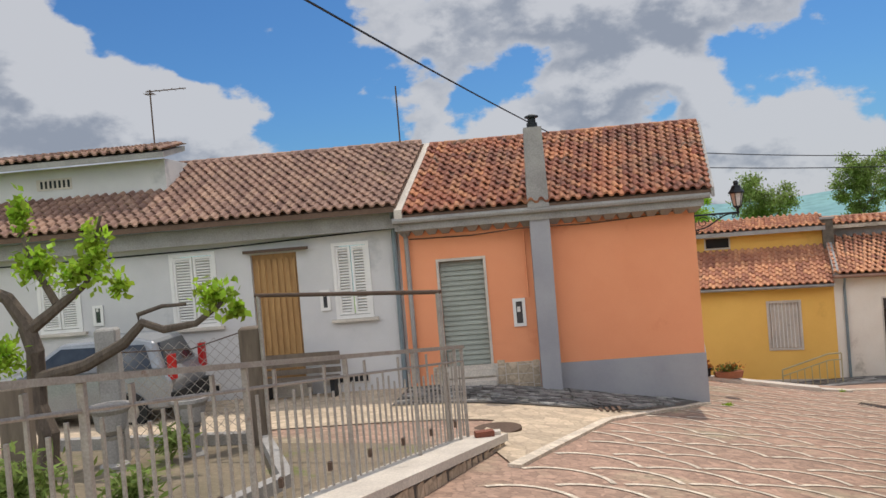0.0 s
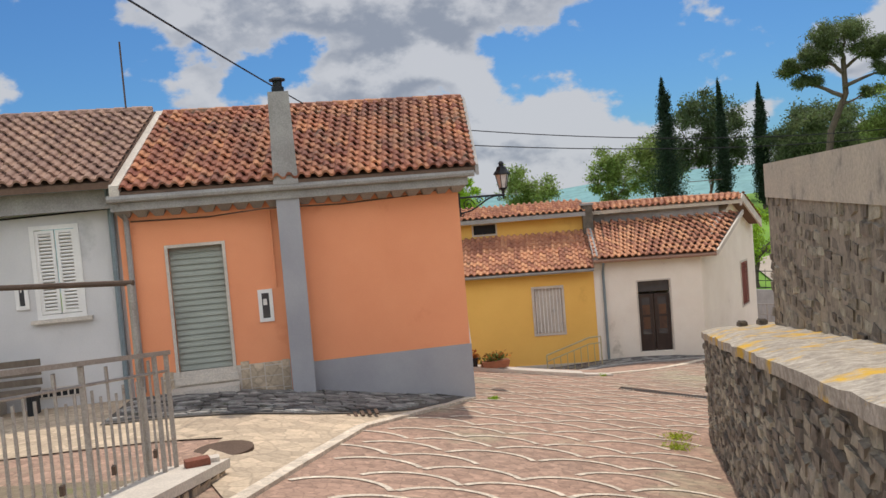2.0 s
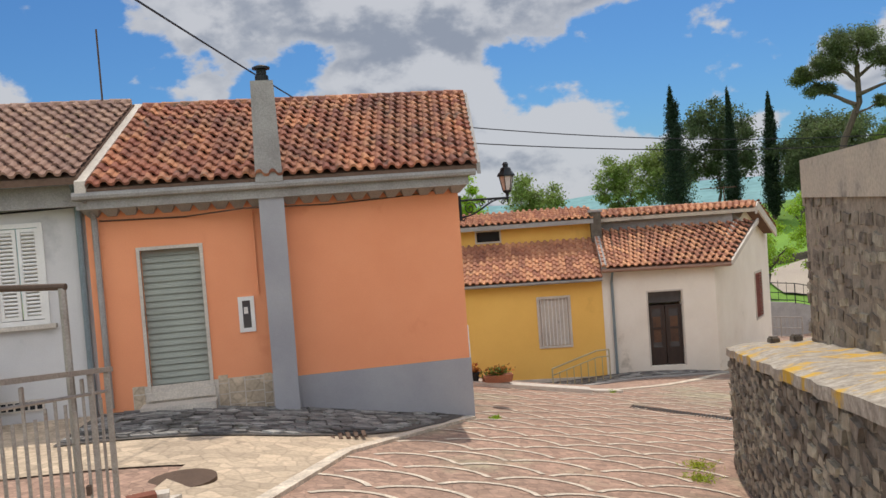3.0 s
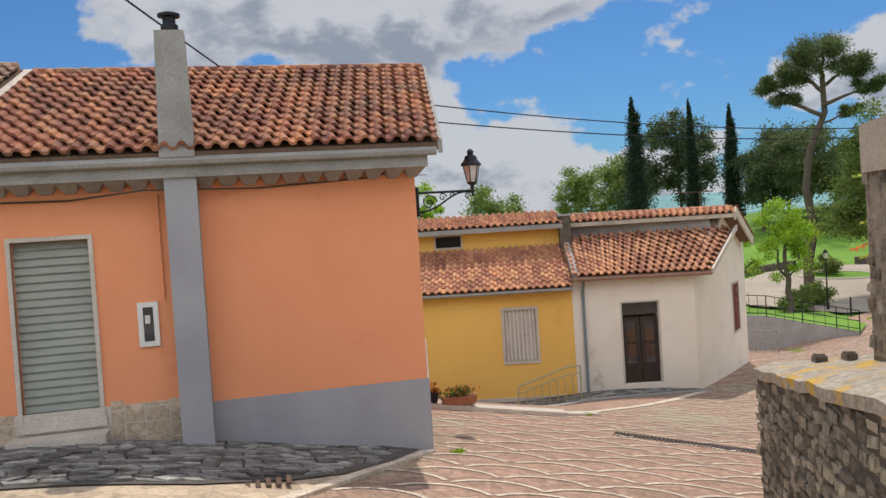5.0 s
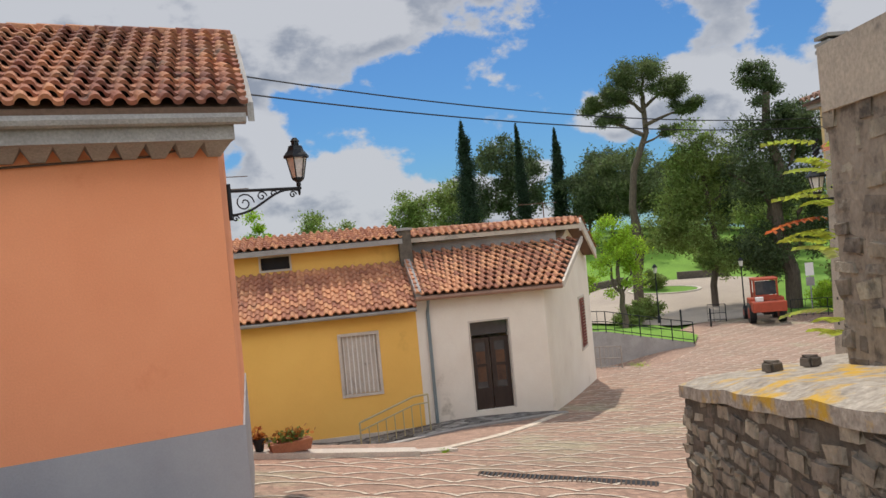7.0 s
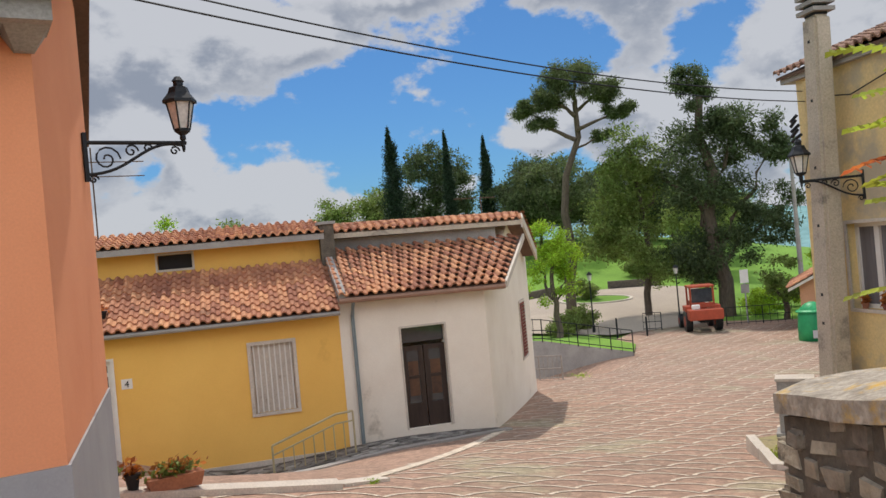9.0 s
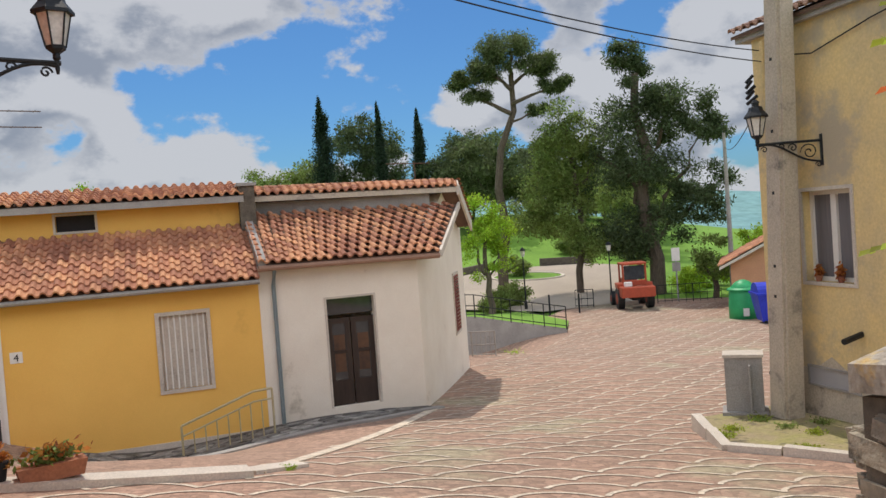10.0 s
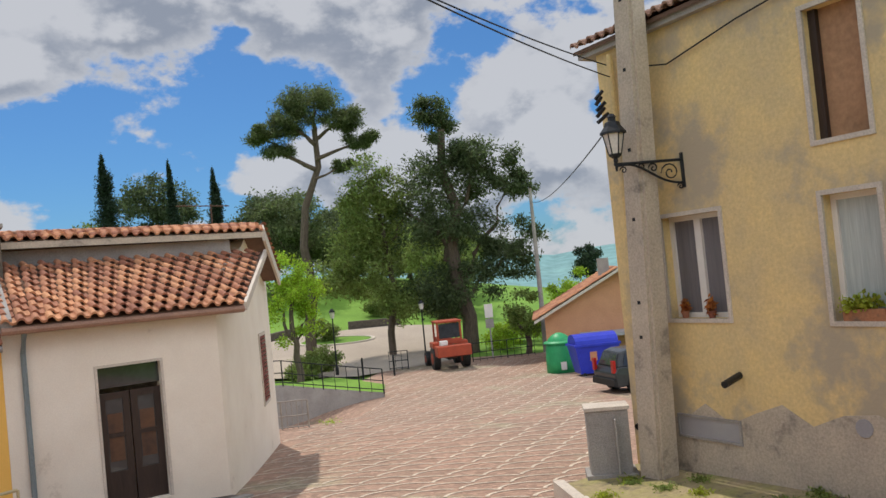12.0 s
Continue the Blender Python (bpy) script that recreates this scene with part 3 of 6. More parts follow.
part("door_step", fg.slab(B(), gh[0][0] - 0.1, gh[0][1] + 0.1, -1.9, -1.2, 0.0, 0.35), M_KERB, grey)
bm = B()
fg.slab(bm, gh[0][0] - 0.10, gh[0][1] + 0.25, 1.36, 1.42, 0.0, 0.16)
part("roller_track", bm, M_RUST, grey, "rusty iron track over the door")
part("cornice", fg.slab(B(), 0, fg.len, 1.62, 1.98, 0.0, 0.28), M_CEMENT, grey)
bm = B()
tube(bm, [fg.at(0, 1.98, 0.42), fg.at(fg.len, 1.98, 0.42)], 0.06, 8)
tube(bm, [fg.at(fg.len - 0.08, 1.95, 0.38), fg.at(fg.len - 0.1, 1.6, 0.07), fg.at(fg.len - 0.12, -1.5, 0.06)], 0.05, 8)
part("gutter", bm, M_PIPE, grey)
tube(cab2 := B(), [fg.at(0, 1.5, 0.03), fg.at(4, 1.5, 0.03), fg.at(7, 1.52, 0.03), fg.at(9, 1.58, 0.03), fg.at(10.4, 1.62, 0.04)], 0.014, 5)
part("wall_cable", cab2, M_BLACK, grey)
for u in (V - 5.6, V - 2.6):
    bm = fg.ring(B(), u, u + 1.0 - 0.2, -1.32, -1.20, 0.03, 0.0, 0.02)
    for i in range(8):
        fg.slab(bm, u + i * 0.1, u + i * 0.1 + 0.025, -1.32, -1.20, 0.0, 0.02)
    vent = part("vent_block", bm, M_KERB, grey)
    # flat black plate on the solid wall paints the shade inside the vent
    part("vent_hole", fg.slab(B(), u, u + 0.8, -1.32, -1.20, 0.001, 0.006), M_BLACK, vent)
bm = fg.slab(B(), V - 5.9, V - 5.5, -0.7, -0.22, 0.0, 0.03)
part("gas_hatch", bm, M_GREYBAND, grey)
meter_box(fg, V - 2.62, 0.1, grey, 0.2, 0.45)
meter_box(fg, V - 7.25, 0.15, grey, 0.22, 0.45)
GE_L, GE_R, GR_L, GR_R = (-11.5, 16.86, 2.06), (-0.92, 16.86, 2.02), (-11.2, 20.1, 3.50), (-0.55, 20.1, 3.50)
bm = slope(B(), GE_L, GE_R, GR_L, GR_R, 0.1)
slope(bm, (-11.2, 23.6, 1.9), (-0.55, 23.6, 1.9), GR_L, GR_R, 0.1)
roof_g = part("roof", bm, M_ROOFDECK, grey)
tiled(roof_g, GE_L, GE_R, GR_L, GR_R, M_TILE_G, 0.2, 0.27, 300)
ridge_caps(roof_g, GR_L, GR_R, M_TILE_G)
# raised attic on the left part of the roof
fa = Face((-11.5, 18.5), (-5.95, 18.5))
bm = fa.wall(B(), 0, fa.len, 2.5, 3.52, 2.6, [])
part("attic", bm, M_GREYWALL, grey)
at = slope(B(), (-11.6, 18.1, 3.62), (-5.8, 18.1, 3.62), (-11.6, 20.4, 4.0), (-6.2, 20.4, 4.0), 0.12)
at_o = part("attic_roof", at, M_CEMENT, grey)
tiled(at_o, (-11.6, 18.1, 3.62), (-5.8, 18.1, 3.62), (-11.6, 20.4, 4.0), (-6.2, 20.4, 4.0), M_TILE_G, 0.2, 0.3, 150)
bm = fa.ring(B(), 2.75, 3.45, 3.10, 3.26, 0.04, 0.0, 0.02)
for i in range(7):
    fa.slab(bm, 2.75 + i * 0.1, 2.79 + i * 0.1, 3.10, 3.26, 0.0, 0.02)
av = part("vent_block", bm, M_KERB, grey)
# black plate again, painting the vent's inner shade on the attic wall
part("vent_hole", fa.slab(B(), 2.75, 3.45, 3.10, 3.26, 0.001, 0.006), M_BLACK, av)


def antenna(loc, h, arms, label):
    a = thing("antenna", loc, label, "antenna")
    x, y, z = loc
    part("mast", tube(B(), [(x, y, z), (x, y, z + h)], 0.018, 6), M_RUST, a)
    for dz, l0, l1 in arms:
        part("boom", tube(B(), [(x + l0, y, z + dz), (x + l1, y, z + dz)], 0.013, 5), M_RUST, a)
        bm = B()
        for i in range(5):
            xx = x + l0 + (l1 - l0) * (i + 0.5) / 5
            tube(bm, [(xx, y - 0.15, z + dz), (xx, y + 0.15, z + dz)], 0.006, 4)
        part("elements", bm, M_RUST, a)


antenna((-6.75, 20.0, 3.9), 1.4, [(1.36, -0.1, 0.85), (1.3, -0.12, 0.1)], "thin rusty television antenna on the ridge")
antenna((-1.08, 20.05, 3.5), 1.35, [], "bare thin rod mast on the ridge")

# ---- yellow and white houses ----
yel = thing("house", (9, 29.4, -4.4), "yellow plastered low house with barred window and tiled roof", "house", "houses")
PQ = Vector((4.0, -1.2, 0)).normalized()
p_l = (5.2, 30.52)
p_m = (11.5, 28.63)
p_r = (14.79, 27.643)
fy = Face(p_l, p_m)


def uy(x):
    return (x - 5.2) / PQ.x


yh = [(uy(9.6), uy(10.47), -3.24, -1.76), (uy(5.95), uy(6.85), -4.35, -1.76)]
bm = fy.wall(B(), 0, fy.len, -6, -1.25, 0.35, yh)
part("wall", bm, M_YELLOW, yel)
part("plinth", fy.slab(B(), 0, fy.len, -6, -4.28, 0.001, 0.03), M_KERB, yel)


def barred_window(face, h, parent, bars=8):
    w = part("window", face.ring(B(), *h, 0.075, -0.04, 0.03), M_KERB, parent, "window with white bars and a pale curtain")
    bm = B()
    # plain slab standing for the pale curtain behind the bars
    part("blind", face.slab(B(), h[0], h[1], h[2], h[3], -0.085, -0.06), M_KERB, w)
    part("pane", face.slab(B(), h[0], h[1], h[2], h[3], -0.16, -0.14), M_GLASS, w)
    for i in range(bars):
        u = h[0] + (h[1] - h[0]) * (i + 0.5) / bars
        part("bar", tube(B(), [face.at(u, h[2], -0.03), face.at(u, h[3], -0.03)], 0.017, 6), M_WHITE, w)


barred_window(fy, yh[0], yel)
h = yh[1]
yd = part("door", fy.ring(B(), *h, 0.06, -0.04, 0.03, False), M_WHITE, yel, "white-framed glazed door")
part("glass", fy.slab(B(), h[0], h[1], h[2], h[3], -0.12, -0.10), M_GLASS, yd)
bm = B()
for u in (h[0], (h[0] + h[1]) / 2 - 0.04, h[1] - 0.08):
    part("stile", fy.slab(B(), u, u + 0.08, h[2], h[3], -0.10, -0.05), M_WHITE, yd)
for z in (h[2], h[2] + 0.95, h[3] - 0.32, h[3] - 0.09):
    part("rail", fy.slab(B(), h[0], h[1], z, z + 0.09, -0.10, -0.052), M_WHITE, yd)
plate = part("house_number", fy.slab(B(), uy(7.02), uy(7.02) + 0.22, -2.37, -2.16, 0.0, 0.012), M_WHITE, yel, "small white plate with the number 4")
fc = bpy.data.curves.new("digit", "FONT")
fc.body, fc.size, fc.extrude, fc.align_x = "4", 0.19, 0.003, "CENTER"
dob = new("digit", fc)
dg = bpy.context.evaluated_depsgraph_get()
dme = bpy.data.meshes.new_from_object(dob.evaluated_get(dg))
bpy.data.objects.remove(dob)
dig = link("digit", dme, M_BLACK, plate)
dig.matrix_basis = Matrix.Translation(fy.at(uy(7.02) + 0.11, -2.33, 0.018)) @ Matrix.Rotation(fy.ang, 4, "Z") @ Matrix.Rotation(radians(90), 4, "X")
N_Y = Vector((0.287, 0.958, 0))


def back(p, d, z):
    return (p[0] + N_Y.x * d, p[1] + N_Y.y * d, z)


YE_L, YE_R, YR_L, YR_R = back(p_l, -0.3, -1.18), back(p_m, -0.3, -1.18), back(p_l, 1.95, -0.08), back(p_m, 1.95, -0.08)
roof_y = part("roof", slope(B(), YE_L, YE_R, YR_L, YR_R, 0.1), M_ROOFDECK, yel)
tiled(roof_y, YE_L, YE_R, YR_L, YR_R, M_TILE_Y, 0.21, 0.29, 300)
bm = B()
tube(bm, [Vector(YE_L) + Vector((0, 0, -0.05)), Vector(YE_R) + Vector((0, 0, -0.05))], 0.05, 8)
part("gutter", bm, M_CEMENT, yel)
fy2 = Face(back(p_l, 2.0, 0)[:2], back(p_m, 2.0, 0)[:2])
vh = (uy(7.75), uy(8.5), 0.08, 0.42)
part("attic", fy2.wall(B(), 0, fy2.len, -1.2, 0.52, 0.3, [vh]), M_YELLOW, yel)
part("attic_fill", fy2.slab(B(), 0, fy2.len, -5, 0.5, -3.4, -0.6), M_YELLOW, yel)
aw = part("attic_window", fy2.ring(B(), *vh, 0.05, -0.03, 0.02), M_KERB, yel)
part("attic_pane", fy2.slab(B(), *vh[:2], *vh[2:], -0.2, -0.18), M_BLACK, aw)
Y2 = [Vector(back(p_l, 1.6, 0.62)), Vector(back(p_m, 1.6, 0.62)), Vector(back(p_l, 3.4, 0.98)), Vector(back(p_m, 3.4, 0.98))]
r2 = part("upper_roof", slope(B(), *Y2, 0.14), M_CEMENT, yel)
tiled(r2, *Y2, M_TILE_Y, 0.21, 0.3, 200)

whi = thing("house", (13.5, 28.0, -4.2), "worn whitewashed house with dark glazed door and tiled roof", "house", "houses")
fw = Face(p_m, p_r)


def uw(x):
    return (x - 11.5) / PQ.x


wh = (uw(12.82), uw(13.80), -4.07, -1.75)
part("wall", fw.wall(B(), 0.002, fw.len, -6.2, -0.95, 0.35, [wh]), M_WHITEWALL, whi)
p_c = (14.98, 27.78)
p_g = (20.02, 33.0)
fc1, fgw = Face(p_r, p_c), Face(p_c, p_g)
part("corner_wall", fc1.wall(B(), 0.002, fc1.len, -6.2, -0.85, 0.35), M_WHITEWALL, whi)
gw = (4.85, 5.85, -3.42, -1.82)
bm = fgw.wall(B(), 0.002, fgw.len, -6.4, -0.85, 0.35, [gw])
PEAK = 4.1
for ua, za, ub, zb in ((0.0, -0.84, PEAK, 0.56), (PEAK, 0.56, fgw.len, -0.52)):
    hexa(bm, [fgw.at(ua, -0.85, -0.35), fgw.at(ub, -0.85, -0.35), fgw.at(ub, -0.85, 0), fgw.at(ua, -0.85, 0)], [fgw.at(ua, za, -0.35), fgw.at(ub, zb, -0.35), fgw.at(ub, zb, 0), fgw.at(ua, za, 0)])
part("gable_wall", bm, M_WHITEWALL, whi)
part("rear_wall", hexa(B(), [(12.5, 31.6, -6), (18.3, 32.2, -6), (16.5, 36, -6), (12.5, 35, -6)], [(12.5, 31.6, -1), (18.3, 32.2, -1), (16.5, 36, -1), (12.5, 35, -1)]), M_WHITEWALL, whi)
gwo = part("window", fgw.ring(B(), *gw, 0.07, -0.04, 0.03), M_KERB, whi, "side window with red-brown shutters")
bm = B()
for i in range(16):
    z = gw[2] + (gw[3] - gw[2]) * (i + 0.5) / 16
    box(bm, fgw.at((gw[0] + gw[1]) / 2, z, 0.0), (gw[1] - gw[0], 0.05, 0.05), fgw.ang, radians(-30))
part("slats", bm, M_REDWOOD, gwo)
part("shutter_back", fgw.slab(B(), *gw[:2], *gw[2:], -0.1, -0.06), M_REDWOOD, gwo)
# brown that paints the wood-coloured reflection onto the door panes
M_PANE_BROWN = mat("brown_reflection", (0.15, 0.075, 0.04), (0.07, 0.04, 0.028), 0.5, 3, 14, 0.1)
wd = part("door", fw.ring(B(), *wh, 0.045, -0.03, 0.02, False), M_KERB, whi, "dark brown half-glazed double door")
part("fanlight", fw.slab(B(), wh[0], wh[1], wh[3] - 0.36, wh[3], -0.2, -0.17), M_GLASS, wd)
for a, b in ((wh[0], (wh[0] + wh[1]) / 2 - 0.01), ((wh[0] + wh[1]) / 2 + 0.01, wh[1])):
    lf = part("door_leaf", fw.ring(B(), a + 0.11, b - 0.11, wh[2] + 0.55, wh[3] - 0.55, 0.11, -0.2, -0.15), M_DARKWOOD, wd)
    part("glass", fw.slab(B(), a + 0.11, b - 0.11, wh[2] + 0.55, wh[3] - 0.55, -0.19, -0.175), M_GLASS, lf)
    part("lower_panel", fw.slab(B(), a, b, wh[2], wh[2] + 0.44, -0.2, -0.155), M_DARKWOOD, lf)
    part("glazing_bar", fw.slab(B(), a + 0.11, b - 0.11, -2.95, -2.88, -0.19, -0.15), M_DARKWOOD, lf)
    part("inner_panel", fw.slab(B(), a + 0.13, b - 0.13, -3.35, -2.55, -0.174, -0.168), M_PANE_BROWN, lf, "brown panel on the glass, painted reflection of the wood-coloured interior")
WE_L, WE_R, WR_L, WR_R = back(p_m, -0.32, -0.90), (15.13, 27.24, -0.94), back(p_m, 2.2, 0.16), (17.78, 30.0, 0.16)
roof_w = part("roof", slope(B(), WE_L, WE_R, WR_L, WR_R, 0.1), M_ROOFDECK, whi)
tiled(roof_w, WE_L, WE_R, WR_L, WR_R, M_TILE_Y, 0.21, 0.27, 300)
part("roof_verge", hexa(B(), [Vector(p) + Vector((0, 0, -0.12)) for p in (WE_L, Vector(WE_L) + PQ * 0.16, Vector(WR_L) + PQ * 0.16, WR_L)], [Vector(p) + Vector((0, 0, 0.12)) for p in (WE_L, Vector(WE_L) + PQ * 0.16, Vector(WR_L) + PQ * 0.16, WR_L)]), M_CEMENT, whi)
part("gutter", tube(B(), [Vector(WE_L) + Vector((0, 0, -0.07)), Vector(WE_R) + Vector((0, 0, -0.07))], 0.06, 8), mat("copper_gutter", (0.33, 0.19, 0.13), None, 0.6), whi)
part("downpipe", tube(B(), [fw.at(0.32, -1.0, 0.3), fw.at(0.3, -1.35, 0.06), fw.at(0.3, -4.3, 0.06)], 0.045, 8), M_PIPE, whi)
W2 = [Vector(back(p_m, 2.0, 0.60)), Vector((17.55, 29.70, 0.58)), Vector(back(p_m, 3.1, 0.80)), Vector((17.95, 30.25, 0.74))]
W3 = [Vector((20.05, 32.50, -0.36)), Vector((13.9, 34.3, -0.36)), W2[3], W2[2]]
fw2 = Face(back(p_m, 2.35, 0)[:2], (16.85, 29.95))
part("attic", fw2.wall(B(), 0, fw2.len, -1.5, 0.46, 0.25), M_CEMENT, whi)
wr2 = part("upper_roof", slope(B(), *W2, 0.12), M_FLAKE, whi)
tiled(wr2, *W2, M_TILE_Y, 0.21, 0.3, 200)
wr3 = part("rear_roof", slope(B(), *W3, 0.12), M_ROOFDECK, whi)
tiled(wr3, *W3, M_TILE_Y, 0.21, 0.3, 60)
ridge_caps(wr2, W2[2], W2[3], M_TILE_Y)
# pale verge boards up the gable and down the far side
out_g = fgw.n * 0.06
for va, vb, hh in ((Vector(WE_R), Vector(WR_R), 0.10), (W2[1], W2[3], 0.2), (W2[3], W3[0], 0.26)):
    low = [va - Vector((0, 0, hh)), vb - Vector((0, 0, hh)), vb - Vector((0, 0, hh)) + out_g, va - Vector((0, 0, hh)) + out_g]
    part("verge_board", hexa(B(), low, [p + Vector((0, 0, hh + 0.05)) for p in low]), M_KERB, whi)
wc = part("chimney", box(B(), (12.1, 30.35, 0.34), (0.34, 0.40, 1.0), fw.ang), M_STONE_D, whi)
part("chimney_cap", box(B(), (12.1, 30.35, 0.87), (0.44, 0.5, 0.07), fw.ang), M_CEMENT, wc)
antenna((7.2, 32.6, 0.85), 2.3, [(1.95, -0.1, 1.2), (1.6, 0.0, 1.2)], "tall thin television antenna above the yellow house")
antenna((17.3, 31.2, 0.9), 0.5, [(0.45, -0.9, 0.5)], "low antenna lying over the ridge")

# ---- ochre house ----
och = thing("house", (17.5, 19, -3.9), "stained ochre house with flaking plaster and corner flue", "house", "houses")
fr = Face((18.0, 21.25), (14.3, 11.2))


def ur(y):
    return (21.25 - y) / (21.25 - 11.2) * fr.len


rw1, rw2, rw3 = (ur(20.25), ur(19.22), -1.72, -0.24), (ur(17.72), ur(17.05), -1.75, -0.24), (ur(17.72), ur(17.05), 0.42, 2.0)
bm = fr.wall(B(), 0, fr.len, -5.5, 2.5, 0.4, [rw1, rw2, rw3])
part("wall", bm, M_OCHRE, och)
bm = B()
hexa(bm, [(18.0, 21.25, -5.5), (18.35, 21.15, -5.5), (24.4, 18.9, -5.5), (24.0, 19.3, -5.5)], [(18.0, 21.25, 2.5), (18.35, 21.15, 2.5), (24.4, 18.9, 2.5), (24.0, 19.3, 2.5)])
part("side_wall", bm, M_OCHRE, och)
rp = random.Random(9)
pv = [fr.at(0.25, -5, 0.012), fr.at(fr.len, -5, 0.012)]
tops = [fr.at(0.25 + i * (fr.len - 0.25) / 24, -3.12 + rp.uniform(-0.18, 0.14) + 0.03 * i, 0.012) for i in range(25)]
bm = B()
fv = [bm.verts.new(p) for p in (pv[0], pv[1], *tops[::-1])]
bm.faces.new(fv)
ext = bmesh.ops.extrude_face_region(bm, geom=bm.faces[:])
bmesh.ops.translate(bm, vec=fr.n * -0.010, verts=[v for v in ext["geom"] if isinstance(v, bmesh.types.BMVert)])
part("bare_plinth", bm, M_FLAKE, och, "bare flaking render along the foot")


def deep_window(face, h, parent, curtain, mull=True):
    w = part("window", face.ring(B(), *h, 0.06, -0.02, 0.025), M_KERB, parent, "window in a pale stone frame")
    part("sash", face.ring(B(), h[0] + 0.07, h[1] - 0.07, h[2] + 0.07, h[3] - 0.07, 0.07, -0.2, -0.15), M_WHITE, w)
    if mull:
        m = (h[0] + h[1]) / 2
        part("mullion", face.slab(B(), m - 0.06, m + 0.06, h[2] + 0.07, h[3] - 0.07, -0.2, -0.14), M_WHITE, w)
    part("curtain", face.slab(B(), h[0] + 0.07, h[1] - 0.07, h[2] + 0.07, h[3] - 0.07, -0.21, -0.19), curtain, w)
    return w


deep_window(fr, rw1, och, M_GREYNET)
deep_window(fr, rw2, och, M_CURTAIN, False)
w3 = part("window", fr.ring(B(), *rw3, 0.06, -0.02, 0.025), M_KERB, och, "window with a brown closed blind")
part("blind", fr.slab(B(), *rw3[:2], *rw3[2:], -0.2, -0.17), mat("tan_blind", (0.42, 0.24, 0.13), None, 0.7, 2, 12), w3)
part("jamb", fr.slab(B(), rw3[0], rw3[0] + 0.1, rw3[2], rw3[3], -0.17, -0.1), M_DARKWOOD, w3)
hatch = part("hatch", fr.ring(B(), ur(20.27), ur(19.24), -3.42, -3.15, 0.035, 0.0, 0.04), M_CEMENT, och, "low grey metal hatch")
part("hatch_door", fr.slab(B(), ur(20.27), ur(19.24), -3.42, -3.15, 0.013, 0.02), M_GREYBAND, hatch)
PB, PT, PO = ur(20.44), ur(20.0), 0.42
pole_c = fr.at(PB, 0, PO)
cpole = thing("chimney_flue", (pole_c.x, pole_c.y, -4.2), "tall square concrete flue with stacked cap rings, ochre house corner", "chimney")
bm = B()
lo = [fr.at(PB + du, -5.2, PO + do) for du, do in ((-0.25, -0.2), (0.25, -0.2), (0.25, 0.2), (-0.25, 0.2))]
hi = [fr.at(PT + du, 3.35, PO + do) for du, do in ((-0.19, -0.16), (0.19, -0.16), (0.19, 0.16), (-0.19, 0.16))]
hexa(bm, lo, hi)
bmesh.ops.bevel(bm, geom=bm.edges[:], offset=0.05, segments=2, affect="EDGES")
shaft = part("shaft", bm, M_FLAKE, cpole)
# black blocks flush with the uncut shaft paint the shade of small holes
for zz in (-1.95, -1.45, -0.25, 0.75, 1.9, 2.9):
    part("hole", fr.slab(B(), PB + (PT - PB) * (zz + 5.2) / 8.55 - 0.03, PB + (PT - PB) * (zz + 5.2) / 8.55 + 0.03, zz, zz + 0.05, 0.56, PO + 0.202 - 0.04 * (zz + 5.2) / 8.55), M_BLACK, shaft)
for i in range(3):
    part("cap_ring", fr.slab(B(), PT - 0.24, PT + 0.24, 3.40 + i * 0.13, 3.47 + i * 0.13, PO - 0.21, PO + 0.21), M_CEMENT, cpole)
part("flue_core", fr.slab(B(), PT - 0.14, PT + 0.14, 3.35, 3.70, PO - 0.12, PO + 0.12), M_BLACK, cpole)
part("downpipe", tube(B(), [fr.at(ur(20.86), 2.4, 0.1), fr.at(ur(20.86), -3.9, 0.1)], 0.05, 8), M_OCHRE, och)
part("eave", fr.slab(B(), -0.3, fr.len, 2.5, 2.62, -0.4, 0.12), M_CEMENT, och)
OE = [fr.at(-0.35, 2.64, 0.17), fr.at(fr.len, 2.64, 0.17), fr.at(-0.35, 3.75, -3.0), fr.at(fr.len, 3.75, -3.0)]
ro = part("roof", slope(B(), OE[0], OE[1], OE[2], OE[3], 0.06), M_ROOFDECK, och)
tiled(ro, OE[0], OE[1], OE[2], OE[3], M_TILE_G, 0.21, 0.3, 120)
for u, z, L in ((ur(19.16), -2.52, 0.42), (ur(20.9), -3.3, 0.35)):
    part("spout", tube(B(), [fr.at(u, z + 0.03, 0.0), fr.at(u + 0.1, z - 0.03, L)], 0.05, 8), M_BLACK, och, "short black spout pipe")
part("vent_cover", tube(B(), [fr.at(ur(17.5), -3.0, 0.0), fr.at(ur(17.5), -3.0, 0.03)], 0.11, 12), M_GREYBAND, och)
bm = B()
tube(bm, [fr.at(ur(20.4), 2.05, 0.35), fr.at(ur(19.8), 1.95, 0.05), fr.at(ur(18.6), 2.2, 0.05), fr.at(ur(16.5), 2.5, 0.05)], 0.012, 5)
for i in range(5):
    tube(bm, [fr.at(ur(20.75 - 0.02 * i), 1.8 - i * 0.09, 0.4 + 0.05 * (i % 2)), fr.at(ur(20.82), 1.68 - i * 0.09, 0.5)], 0.03, 6)
part("wall_cable", bm, M_BLACK, och)


